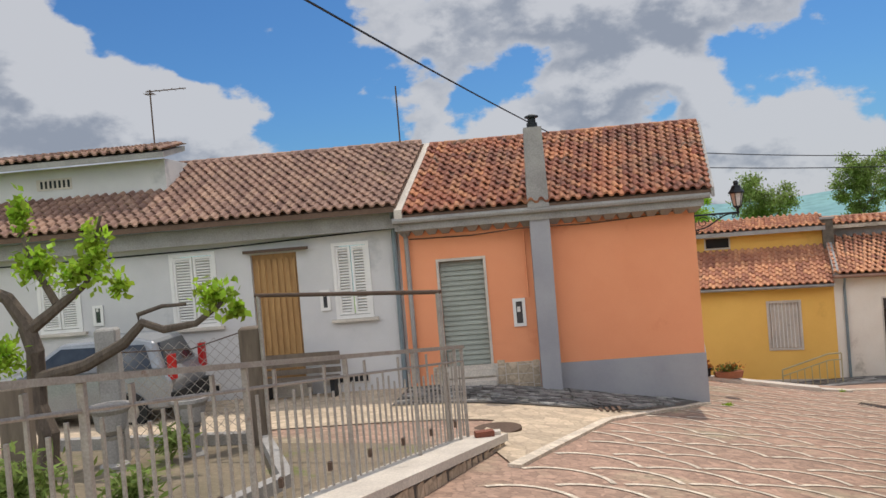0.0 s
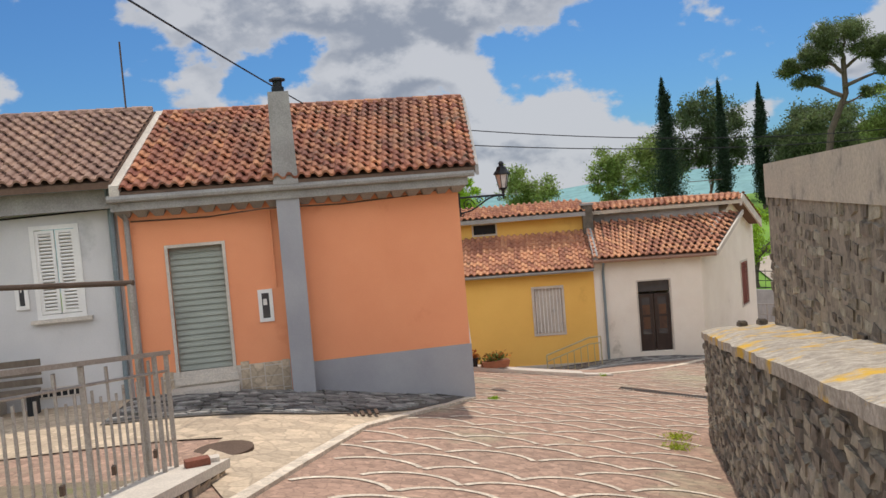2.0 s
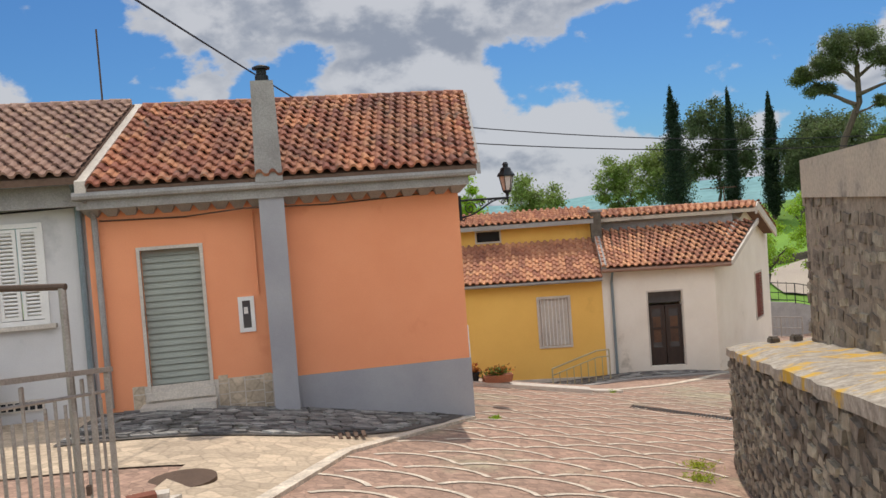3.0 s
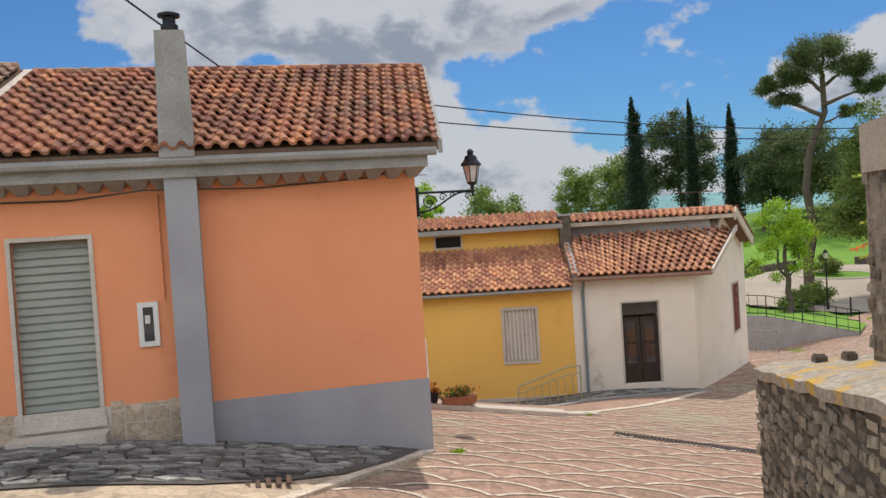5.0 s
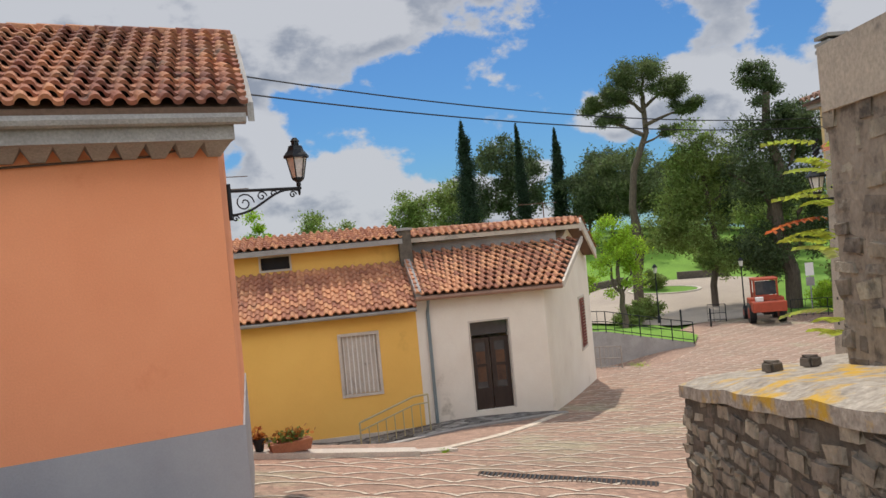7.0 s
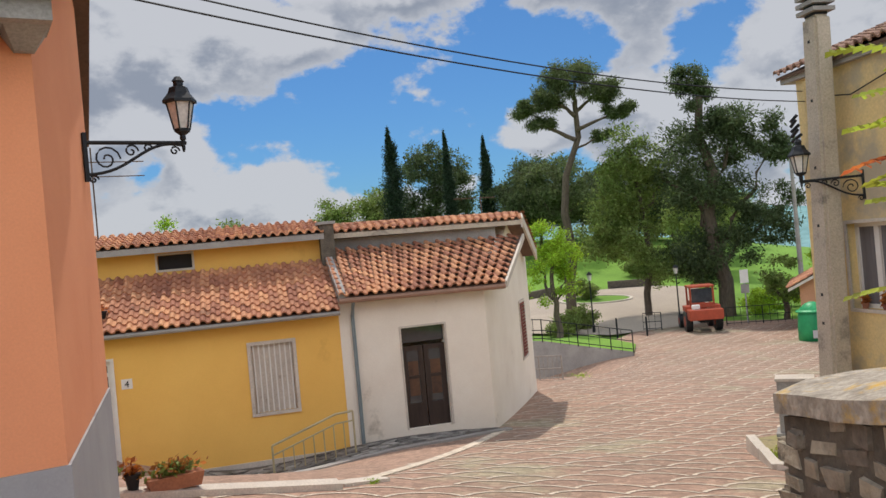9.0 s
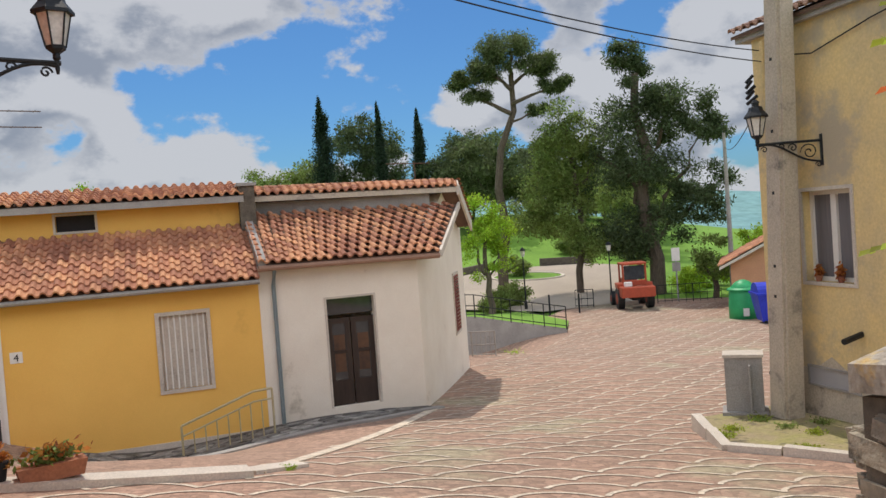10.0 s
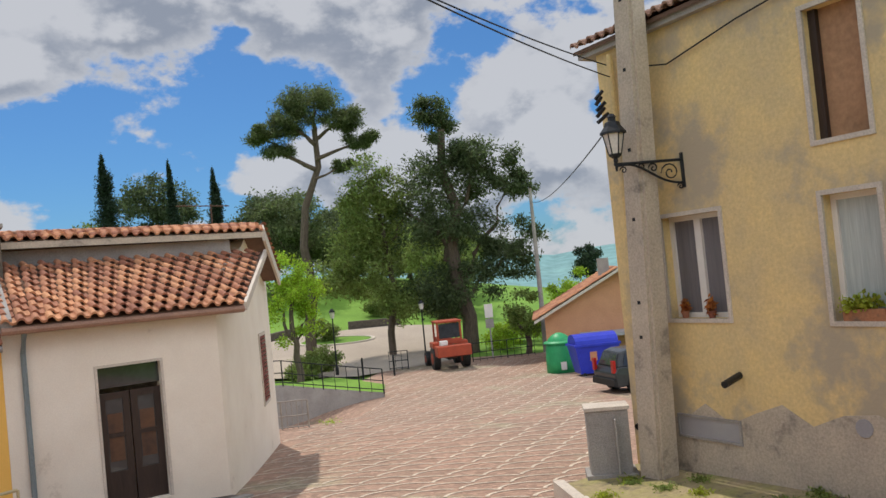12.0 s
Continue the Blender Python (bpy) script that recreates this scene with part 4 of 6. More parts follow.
# ---- street edges ----
def band(name, pts, w, h, lift, material, parent=None, label="", level=None):
    """A strip of stone along points on the ground, w wide and h high."""
    bm = B()
    fine = []
    for a, b in zip(pts, pts[1:]):
        n = max(1, int(math.dist(a, b) / 0.5))
        fine += [(a[0] + (b[0] - a[0]) * i / n, a[1] + (b[1] - a[1]) * i / n) for i in range(n)]
    fine.append(pts[-1])
    rows = []
    for i, p in enumerate(fine):
        q, r = fine[max(i - 1, 0)], fine[min(i + 1, len(fine) - 1)]
        d = Vector((r[0] - q[0], r[1] - q[1])).normalized()
        nx, ny = -d.y * w / 2, d.x * w / 2
        z = (G(*p) if level is None else level(*p)) + lift
        rows.append([bm.verts.new(c) for c in ((p[0] - nx, p[1] - ny, z - 0.3), (p[0] + nx, p[1] + ny, z - 0.3), (p[0] + nx, p[1] + ny, z + h), (p[0] - nx, p[1] - ny, z + h))])
    for u, v in zip(rows, rows[1:]):
        for k in range(4):
            bm.faces.new((u[k], u[(k + 1) % 4], v[(k + 1) % 4], v[k]))
    bm.faces.new(rows[0]), bm.faces.new(rows[-1])
    return part(name, bm, material, parent, label)


band("border_band", [(0.95, 10.2), (2.4, 14.0), (4.62, 17.2)], 0.16, 0.012, 0.022, M_ARC, pavement)
band("border_band", [(8.5, 21.9), (11.7, 24.7), (14.9, 27.4)], 0.2, 0.008, 0.012, M_ARC, pavement)
kerb = thing("kerb", (7, 21.9, -2.8), "long pale stone kerb above the sunken path", "kerb")
band("kerb_stone", [(5.35, 22.15), (8.35, 21.75)], 0.32, 0.10, 0.0, M_KERB, kerb)
band("kerb_end", [(8.4, 21.95), (9.2, 22.2)], 0.3, 0.05, 0.0, M_KERB, kerb)
band("path_edge", [(8.0, 26.6), (10.7, 26.9), (13.0, 26.75), (14.9, 27.25)], 0.18, 0.05, 0.0, M_CEMENT, pavement)


def crazy(name, poly, cell, lift, material, bed, seed):
    """Irregular flat stones laid in a bed, each a piece of its own."""
    base = tagged(sheet(name, poly, lift, bed, 0.25), "dark slate slabs laid in irregular pieces", "paving", kind="structure")
    t, r = inside(poly), random.Random(seed)
    xs, ys = [p[0] for p in poly], [p[1] for p in poly]
    nx, ny = int((max(xs) - min(xs)) / cell) + 1, int((max(ys) - min(ys)) / cell * 1.5) + 1
    pt = {}
    for i in range(nx + 1):
        for j in range(ny + 1):
            pt[i, j] = Vector((min(xs) + (i + r.uniform(-0.36, 0.36) + 0.5 * (j % 2)) * cell, min(ys) + (j + r.uniform(-0.36, 0.36)) * cell / 1.5))
    for i in range(nx):
        for j in range(ny):
            q = [pt[i, j], pt[i + 1, j], pt[i + 1, j + 1], pt[i, j + 1]]
            c = sum(q, Vector((0, 0))) / 4
            if not all(t(*p) for p in q):
                continue
            q = [c + (p - c) * 0.86 for p in q]
            z = lift + r.uniform(0.008, 0.03)
            v = [(p.x, p.y, G(p.x, p.y) + lift - 0.01) for p in q] + [(p.x, p.y, G(p.x, p.y) + z) for p in q]
            raw("slab", v, BOX_F, material, base)


crazy("slate_apron", [(-1.0, 14.8), (0.3, 14.8), (1.85, 14.85), (2.7, 15.1), (3.3, 15.5), (4.0, 16.35), (4.5, 17.2), (4.3, 17.28), (-1.0, 17.28)], 0.20, 0.035, M_SLATE, M_MORTAR, 3)
crazy("slate_path", [(7.4, 27.0), (10.7, 27.1), (13.0, 26.95), (14.8, 27.4), (14.8, 27.62), (11.5, 28.6), (7.6, 29.75)], 0.34, 0.03, M_SLATE, M_MORTAR, 5)

# fish-scale arcs of pale setts
ROAD = [(1.1, 9.9), (2.55, 13.9), (4.7, 17.2), (5.4, 20.6), (5.6, 21.95), (8.5, 21.7), (11.8, 24.5), (15.0, 27.3), (18.9, 31.7), (22.3, 34.4), (29.3, 38.3), (37.5, 45.5), (43, 40), (33, 30.5), (18.2, 21.8), (16.2, 21.55), (14.9, 20.2), (14.4, 18.0), (9, 14.8), (7.5, 14.4), (6.7, 13.0), (3.2, 5.2), (0.8, 4.5)]
on_road = inside(ROAD)
A1, A2 = Vector((0.40, 0.9165)), Vector((0.9165, -0.40))
AW, AR = 1.04, 0.51
singles, av, af, count = [], [], [], 0
ra = random.Random(12)
for row in range(4, 112):
    for col in range(-34, 46):
        c = A1 * (row * AR) + A2 * ((col + 0.5 * (row % 2)) * AW)
        c = c + Vector((ra.uniform(-0.03, 0.03), ra.uniform(-0.03, 0.03)))
        if not on_road(c.x, c.y) or ra.random() < 0.05:
            continue
        rad, verts, faces = AW * 0.535, [], []
        half = radians(63 + ra.uniform(-6, 3))
        for k in range(10):
            a = -half + 2 * half * k / 9
            for rr in (rad - 0.034, rad + 0.034):
                p = c + A1 * (math.cos(a) * rr - 0.2) + A2 * (math.sin(a) * rr)
                verts.append((p.x, p.y, G(p.x, p.y) + 0.009))
        faces = [(2 * k, 2 * k + 1, 2 * k + 3, 2 * k + 2) for k in range(9)]
        if c.y < 21 and len(singles) < 300:
            singles.append(1)
            raw("sett_arc", verts, faces, M_ARC, pavement)
        else:
            b0 = len(av)
            av += verts
            af += [tuple(i + b0 for i in f) for f in faces]
raw("sett_arcs", av, af, M_ARC, pavement)["kind"] = "stuff"

drain = thing("drain_grating", (9, 18.8, G(9, 18.8)), "long rusty iron drain grating across the street", "drain")
dp, dq = Vector((8.3, 19.5, 0)), Vector((10.2, 17.9, 0))
for i in range(38):
    a = dp.lerp(dq, (i + 0.5) / 38)
    part("bar", box(B(), (a.x, a.y, G(a.x, a.y) + 0.012), (0.022, 0.26, 0.02), math.atan2(dq.y - dp.y, dq.x - dp.x)), M_RUST, drain)
# solid black strip: iron frame edges, and painted shade in the bar gaps
band("frame", [dp[:2], dq[:2]], 0.34, 0.002, 0.004, M_BLACK, drain)
gr = thing("drain_grate", (2.45, 14.93, G(2.45, 14.93)), "small iron drain grate at the paving edge", "drain")
for i in range(6):
    part("bar", box(B(), (2.2 + i * 0.1, 14.93, G(2.4, 14.93) + 0.03), (0.05, 0.28, 0.02)), M_RUST, gr)
mh = thing("manhole_cover", (0.75, 12.5, G(0.75, 12.5)), "round rusty manhole cover in the flagstones", "manhole cover")
part("lid", lathe(B(), [(0.33, -0.02), (0.33, 0.026), (0.28, 0.028)], (0.75, 12.5, G(0.75, 12.5)), 20), M_RUST, mh)


# ---- stone walls ----
def stone_meshes(n, seed):
    r, out = random.Random(seed), []
    for _ in range(n):
        bm = B()
        box(bm, (0, 0, 0), (1, 1, 1))
        bmesh.ops.bevel(bm, geom=bm.edges[:], offset=0.17, segments=2, affect="EDGES")
        for v in bm.verts:
            v.co += Vector((r.uniform(-0.07, 0.07), r.uniform(-0.06, 0.06), r.uniform(-0.07, 0.07)))
        bmesh.ops.recalc_face_normals(bm, faces=bm.faces[:])
        me = bpy.data.meshes.new("stone")
        bm.to_mesh(me)
        bm.free()
        me.materials.append(M_STONE)
        out.append(me)
    return out


STONES = stone_meshes(14, 5)


def masonry(face, u0, u1, low, high, parent, seed, sw=0.3, sh=0.15, limit=320):
    """Courses of rough stones set in the face of a wall."""
    r = random.Random(seed)
    made, z = 0, -3.6
    while z < 3:
        h = r.uniform(0.7, 1.35) * sh
        u = u0 - r.uniform(0, 0.2)
        while u < u1:
            w = r.uniform(0.5, 1.5) * sw
            uc = min(max(u + w / 2, u0), u1)
            zc = z + h / 2 + r.uniform(-0.02, 0.02)
            p = face.at(uc, zc)
            if low(p.x, p.y) - 0.1 < zc < high(p.x, p.y) - h * 0.4 and u0 <= u and u + w <= u1 + 0.12 and made < limit:
                ob = link("stone", r.choice(STONES), None, parent)
                ob.matrix_basis = Matrix.Translation(face.at(uc, zc, r.uniform(-0.085, -0.055))) @ Matrix.Rotation(face.ang, 4, "Z") @ Matrix.Rotation(radians(r.uniform(-9, 9)), 4, "Y") @ Matrix.Diagonal((w * 0.97, 0.16, h * 0.97, 1))
                made += 1
            u += w
        z += h


def par_top(x, y):
    return -0.86 + 0.15 * (13.95 - y)


parapet = thing("stone_parapet", (6, 11, -2), "thick old rubble parapet wall with lichened sloping top", "stone wall")
fp = Face((2.7, 3.6), (7.3, 13.9), 1)
fp.n = Vector((-fp.d.y, fp.d.x, 0))
pe = (8.75, 13.3)
fe = Face((7.3, 13.9), pe)
fe.n = Vector((-fe.d.y, fe.d.x, 0)) if fe.d.x > 0 else fe.n
core_p = [fp.at(0, 0, -0.012), fp.at(fp.len, 0, -0.012), Vector((*pe, 0)), Vector((4.4, 2.9, 0))]
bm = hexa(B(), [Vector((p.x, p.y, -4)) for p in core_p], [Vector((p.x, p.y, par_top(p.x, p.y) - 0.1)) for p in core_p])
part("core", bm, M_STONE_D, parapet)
bm = B()
N1, N2 = 46, 8
c0, c1, c2, c3 = fp.at(0, 0, 0.03), fp.at(fp.len + 0.02, 0, 0.03), Vector((8.8, 13.35, 0)), Vector((4.4, 2.9, 0))
grid = []
rl = random.Random(2)
for i in range(N1 + 1):
    for j in range(N2 + 1):
        p = c0.lerp(c1, i / N1).lerp(c3.lerp(c2, i / N1), j / N2)
        jit = 0.012 if j in (0, N2) or i == N1 else 0.02
        grid.append(bm.verts.new((p.x + rl.uniform(-jit, jit), p.y + rl.uniform(-jit, jit), par_top(p.x, p.y) + rl.uniform(-0.012, 0.012) + (0.04 if 0 < j else 0))))
for i in range(N1):
    for j in range(N2):
        k = i * (N2 + 1) + j
        bm.faces.new((grid[k], grid[k + N2 + 1], grid[k + N2 + 2], grid[k + 1]))
ex = bmesh.ops.extrude_face_region(bm, geom=bm.faces[:])
bmesh.ops.translate(bm, vec=(0, 0, -0.09), verts=[v for v in ex["geom"] if isinstance(v, bmesh.types.BMVert)])
part("coping", bm, M_LICHEN, parapet, "weathered cement coping with orange lichen")
masonry(fp, 1.2, fp.len, G, lambda x, y: par_top(x, y) - 0.04, parapet, 21, 0.22, 0.105, 620)
masonry(fe, 0.0, fe.len, G, lambda x, y: par_top(x, y) - 0.04, parapet, 22, 0.2, 0.1, 240)
for px, py in ((7.5, 13.2), (7.7, 13.05)):
    st = thing("loose_stone", (px, py, par_top(px, py) + 0.06), "small brown stone lying on the wall top", "stone", "loose stones")
    ob = link("lump", STONES[2], None, st)
    ob.matrix_basis = Matrix.Translation((px, py, par_top(px, py) + 0.08)) @ Matrix.Diagonal((0.12, 0.1, 0.08, 1))

tower = thing("stone_building", (7.5, 10, -1), "rough old stone building with a bare mortar band on top", "building")
fh = Face((4.6, 6.2), (7.7, 12.75), 1)
fh.n = Vector((-fh.d.y, fh.d.x, 0))
bm = hexa(B(), [(4.6, 6.2, -3), (7.7, 12.75, -3), (11.5, 11.2, -3), (9.0, 5.2, -3)], [(4.6, 6.2, 1.30), (7.7, 12.75, 1.30), (11.5, 11.2, 1.30), (9.0, 5.2, 1.30)])
part("core", bm, mat("mortared_stone", (0.36, 0.30, 0.23), (0.22, 0.18, 0.135), 0.95, 5, 22, 0.8, spots=(0.13, 0.11, 0.09), spot_scale=5, spot_at=0.55), tower)
part("mortar_band", fh.slab(B(), 0, fh.len, 1.0, 1.42, -0.4, 0.03), M_FLAKE, tower)
masonry(fh, 1.4, fh.len, lambda x, y: par_top(x, y), lambda x, y: 1.05, tower, 31, 0.27, 0.13, 330)

# ---- yard: low wall, railing, gate frame ----
lowwall = thing("garden_wall", (0, 9, -1.2), "low stone-faced garden wall with white cement cap", "wall")


def cap_z(y):
    return -1.03 + 0.136 * (11.35 - y)


def rail_x(y):
    return 0.42 - 0.30 * (11.29 - y)


ys = [11.38, 9.5, 7.5, 5.5, 3.5]
bm, bw = B(), B()
for a, b in zip(ys, ys[1:]):
    hexa(bm, [(rail_x(y) + o, y, cap_z(y) - 0.09) for y, o in ((a, -0.14), (a, 0.45), (b, 0.45), (b, -0.14))], [(rail_x(y) + o, y, cap_z(y)) for y, o in ((a, -0.14), (a, 0.45), (b, 0.45), (b, -0.14))])
    hexa(bw, [(rail_x(y) + o, y - 0.03, -2.2) for y, o in ((a, -0.08), (a, 0.40), (b, 0.40), (b, -0.08))], [(rail_x(y) + o, y - 0.03, cap_z(y) - 0.085) for y, o in ((a, -0.08), (a, 0.40), (b, 0.40), (b, -0.08))])
part("cap", bm, M_KERB, lowwall)
part("body", bw, M_MORTAR, lowwall)
fl = Face((rail_x(11.35) + 0.41, 11.35), (rail_x(4.0) + 0.41, 4.0))
fl.n = Vector((-fl.d.y, fl.d.x, 0))
rw = random.Random(8)
u = 0.0
while u < 5:
    w = rw.uniform(0.16, 0.34)
    y = fl.at(u, 0).y
    q = [(u + 0.012, cap_z(y) - 0.42), (u + w - 0.012, cap_z(y) - 0.42 + rw.uniform(-0.05, 0.05)), (u + w - 0.012 + rw.uniform(-0.05, 0.05), cap_z(y) - 0.10), (u + 0.012 + rw.uniform(-0.05, 0.05), cap_z(y) - 0.10)]
    part("facing_stone", hexa(B(), [fl.at(a, z, -0.02) for a, z in q], [fl.at(a, z, 0.012) for a, z in q]), M_FLAG, lowwall)
    u += w
rail = thing("iron_railing", (0, 8, -0.5), "weathered galvanised iron railing on the garden wall", "railing")


def rail_p(y, dz):
    return (rail_x(y), y, cap_z(y) + dz)


part("top_rail", hexa(B(), [(rail_x(y) + o, y, cap_z(y) + 1.07) for y, o in ((11.32, -0.03), (11.32, 0.03), (3.4, 0.03), (3.4, -0.03))], [(rail_x(y) + o, y, cap_z(y) + 1.11) for y, o in ((11.32, -0.03), (11.32, 0.03), (3.4, 0.03), (3.4, -0.03))]), M_GALV, rail)
part("middle_rail", tube(B(), [rail_p(11.3, 0.92), rail_p(3.4, 0.92)], 0.014, 6), M_GALV, rail)
y, i = 11.28, 0
while y > 3.6:
    if i % 12 == 0 or i == 2:
        part("post", box(B(), rail_p(y, 0.52), (0.04, 0.04, 1.1)), M_GALV, rail)
    else:
        h = 0.90 if i % 6 in (0, 3) else (0.84 if i % 2 else 0.78)
        part("baluster", box(B(), rail_p(y, 0.03 + h / 2), (0.02, 0.02, h)), M_GALV, rail)
        if i % 6 == 3:
            part("bracket", box(B(), rail_p(y, 0.98), (0.02, 0.05, 0.12)), M_GALV, rail)
            part("collar", box(B(), rail_p(y - 0.03, 0.2), (0.03, 0.06, 0.07)), M_RUST, rail)
    y -= 0.118
    i += 1
brick = thing("loose_brick", (0.62, 11.15, -1.0), "broken red brick lying on the wall cap", "brick")
part("body", box(B(), (0.62, 11.15, -0.965), (0.22, 0.12, 0.07), 0.3), M_TILE, brick)
slabst = thing("loose_slab", (0.62, 11.3, -1.0), "pale stone slab offcut on the wall cap", "stone")
part("body", box(B(), (0.66, 11.3, -1.0), (0.3, 0.12, 0.05), 0.1), M_KERB, slabst)
pf = thing("pipe_frame", (-1, 11.4, -1), "rusty pipe frame of an old garden gate", "frame")
part("post", tube(B(), [(0.22, 10.98, -1.0), (0.22, 10.98, 0.76)], 0.03, 8), M_GALV, pf)
part("post", tube(B(), [(-2.16, 11.80, -1.2), (-2.16, 11.80, 0.84)], 0.03, 8), M_GALV, pf)
part("crossbar", tube(B(), [(0.25, 10.97, 0.77), (-2.2, 11.81, 0.85)], 0.026, 8), M_RUST, pf)
YARD = [(-9, 3.5), (-2.2, 3.5), (0.2, 11.2), (-2.3, 12.0), (-9, 12.9)]
tagged(sheet("garden_soil", YARD, 0.03, M_EARTH, 0.7), "dry garden soil with weeds", "soil", kind="structure")
band("bed_edging", [(-2.3, 12.0), (-1.3, 9.4), (-2.2, 6.0)], 0.14, 0.14, 0.02, M_CEMENT, lowwall)
band("bed_edging", [(-2.4, 12.05), (-5.6, 12.6)], 0.14, 0.16, 0.02, M_CEMENT, lowwall)


def post(x, y, z0, z1, w, material, label):
    p = thing("fence_post", (x, y, z0), label, "post", "garden posts")
    bm = box(B(), (x, y, (z0 + z1) / 2), (w, w, z1 - z0), 0.2)
    bmesh.ops.bevel(bm, geom=bm.edges[:], offset=0.025, segments=1, affect="EDGES")
    part("shaft", bm, material, p)


post(-2.36, 11.97, -1.5, 0.44, 0.28, M_TIMBER, "thick weathered dark timber gate post")
post(-3.95, 11.3, -1.4, 0.62, 0.26, M_CEMENT, "square concrete garden post")
post(-3.9, 9.2, -1.2, 0.30, 0.26, M_TIMBER, "short rough timber post wrapped in vine")
mesh_f = thing("chain_link_fence", (-3.2, 11.6, -1), "sagging rusty chain-link fence between the posts", "fence")
bm = B()
fm = Face((-2.4, 11.95), (-3.9, 11.35))
for i in range(22):
    u = i * 0.14 - 1.4
    for s in (1, -1):
        a0, a1 = (max(u, 0), min(u + 1.4, fm.len))
        if a1 > a0:
            za, zb = ((a0 - u), (a1 - u)) if s > 0 else (1.4 - (a0 - u), 1.4 - (a1 - u))
            tube(bm, [fm.at(a0, -1.05 + za), fm.at(a1, -1.05 + zb)], 0.004, 3)
part("wire_mesh", bm, M_GALV, mesh_f)
part("barbed_wire", tube(B(), [fm.at(0, 0.40), fm.at(0.7, 0.24), fm.at(1.6, 0.30)], 0.008, 4), M_RUST, mesh_f)


def urn(x, y, z):
    p = thing("stone_urn", (x, y, z), "weathered cement garden urn on a pedestal", "urn", "garden urns")
    part("pedestal", lathe(B(), [(0.17, -0.1), (0.17, 0.05), (0.11, 0.08), (0.10, 0.35), (0.13, 0.4)], (x, y, z)), M_CEMENT, p)
    part("bowl", lathe(B(), [(0.10, 0.4), (0.17, 0.47), (0.20, 0.66), (0.25, 0.72), (0.25, 0.76), (0.20, 0.76), (0.17, 0.68)], (x, y, z)), M_CEMENT, p)


urn(-3.05, 11.45, -1.1)
urn(-3.75, 10.8, -1.0)
bench = thing("plank_bench", (-3.2, 16.7, -1.5), "dark slatted plank bench by the wooden door", "bench")
for i in range(3):
    part("plank", box(B(), (-3.0, 16.6 + i * 0.13, -1.08), (1.5, 0.11, 0.04)), M_TIMBER, bench)
    part("back_plank", box(B(), (-3.0, 17.0, -0.98 + i * 0.15), (1.5, 0.04, 0.1)), M_TIMBER, bench)
for x in (-3.65, -2.35):
    part("leg", box(B(), (x, 16.8, -1.32), (0.08, 0.4, 0.5)), M_BLACK, bench)


# ---- cars ----
def car(x, y, z, ang, paint, label):
    c = thing("car", (x, y, z), label, "car", "parked cars")
    m = Matrix.Translation((x, y, z)) @ Matrix.Rotation(ang, 4, "Z")

    def loft(profile, w0, w1, zsplit):
        bm = B()
        L = [bm.verts.new(m @ Vector((px, -(w1 if pz > zsplit else w0), pz))) for px, pz in profile]
        Rr = [bm.verts.new(m @ Vector((px, (w1 if pz > zsplit else w0), pz))) for px, pz in profile]
        n = len(profile)
        for i in range(n):
            bm.faces.new((L[i], L[(i + 1) % n], Rr[(i + 1) % n], Rr[i]))
        bm.faces.new(L), bm.faces.new(Rr)
        bmesh.ops.bevel(bm, geom=bm.edges[:], offset=0.035, segments=1, affect="EDGES")
        return bm

    part("body", loft([(-1.9, 0.3), (-1.95, 0.75), (-1.8, 0.95), (1.0, 0.95), (1.85, 0.82), (1.95, 0.55), (1.9, 0.3)], 0.82, 0.8, 0.9), paint, c)
    part("cabin", loft([(-1.8, 0.94), (-1.6, 1.42), (-1.3, 1.5), (0.0, 1.48), (0.85, 0.94)], 0.76, 0.62, 1.0), paint, c)
    for s in (-1, 1):
        part("side_window", hexa(B(), [m @ Vector((a, s * o, b)) for a, o, b in ((-1.6, 0.70, 0.98), (0.65, 0.74, 0.98), (0.65, 0.76, 0.98), (-1.6, 0.77, 0.98))], [m @ Vector((a, s * o, b)) for a, o, b in ((-1.45, 0.6, 1.38), (0.0, 0.6, 1.4), (0.0, 0.675, 1.4), (-1.45, 0.675, 1.38))]), M_GLASS, c)
    part("rear_window", hexa(B(), [m @ Vector(p) for p in ((-1.80, -0.6, 1.0), (-1.80, 0.6, 1.0), (-1.72, 0.6, 1.0), (-1.72, -0.6, 1.0))], [m @ Vector(p) for p in ((-1.66, -0.5, 1.38), (-1.66, 0.5, 1.38), (-1.5, 0.5, 1.38), (-1.5, -0.5, 1.38))]), M_GLASS, c)
    for sx in (-1.2, 1.2):
        for sy in (-0.78, 0.78):
            wv = B()
            a = m @ Vector((sx, sy - 0.1, 0.3))
            b = m @ Vector((sx, sy + 0.1, 0.3))
            tube(wv, [a, b], 0.31, 16)
            w = part("wheel", wv, M_BLACK, c)
            part("rim", tube(B(), [m @ Vector((sx, sy - 0.11, 0.3)), m @ Vector((sx, sy + 0.11, 0.3))], 0.18, 12), M_GALV, w)
    for sy in (-0.7, 0.7):
        part("tail_light", box(B(), m @ Vector((-1.93, sy, 0.98)), (0.1, 0.16, 0.42), ang), mat("red_lens", (0.45, 0.02, 0.02), None, 0.2), c)
    part("bumper", box(B(), m @ Vector((-1.95, 0, 0.45)), (0.12, 1.6, 0.22), ang), M_BLACK, c)


car(-6.6, 15.6, G(-6.6, 15.6), math.pi, mat("silver_paint", (0.33, 0.34, 0.35), None, 0.3, 2, 50, 0.0, metal=0.4), "silver-grey hatchback parked by the grey house")
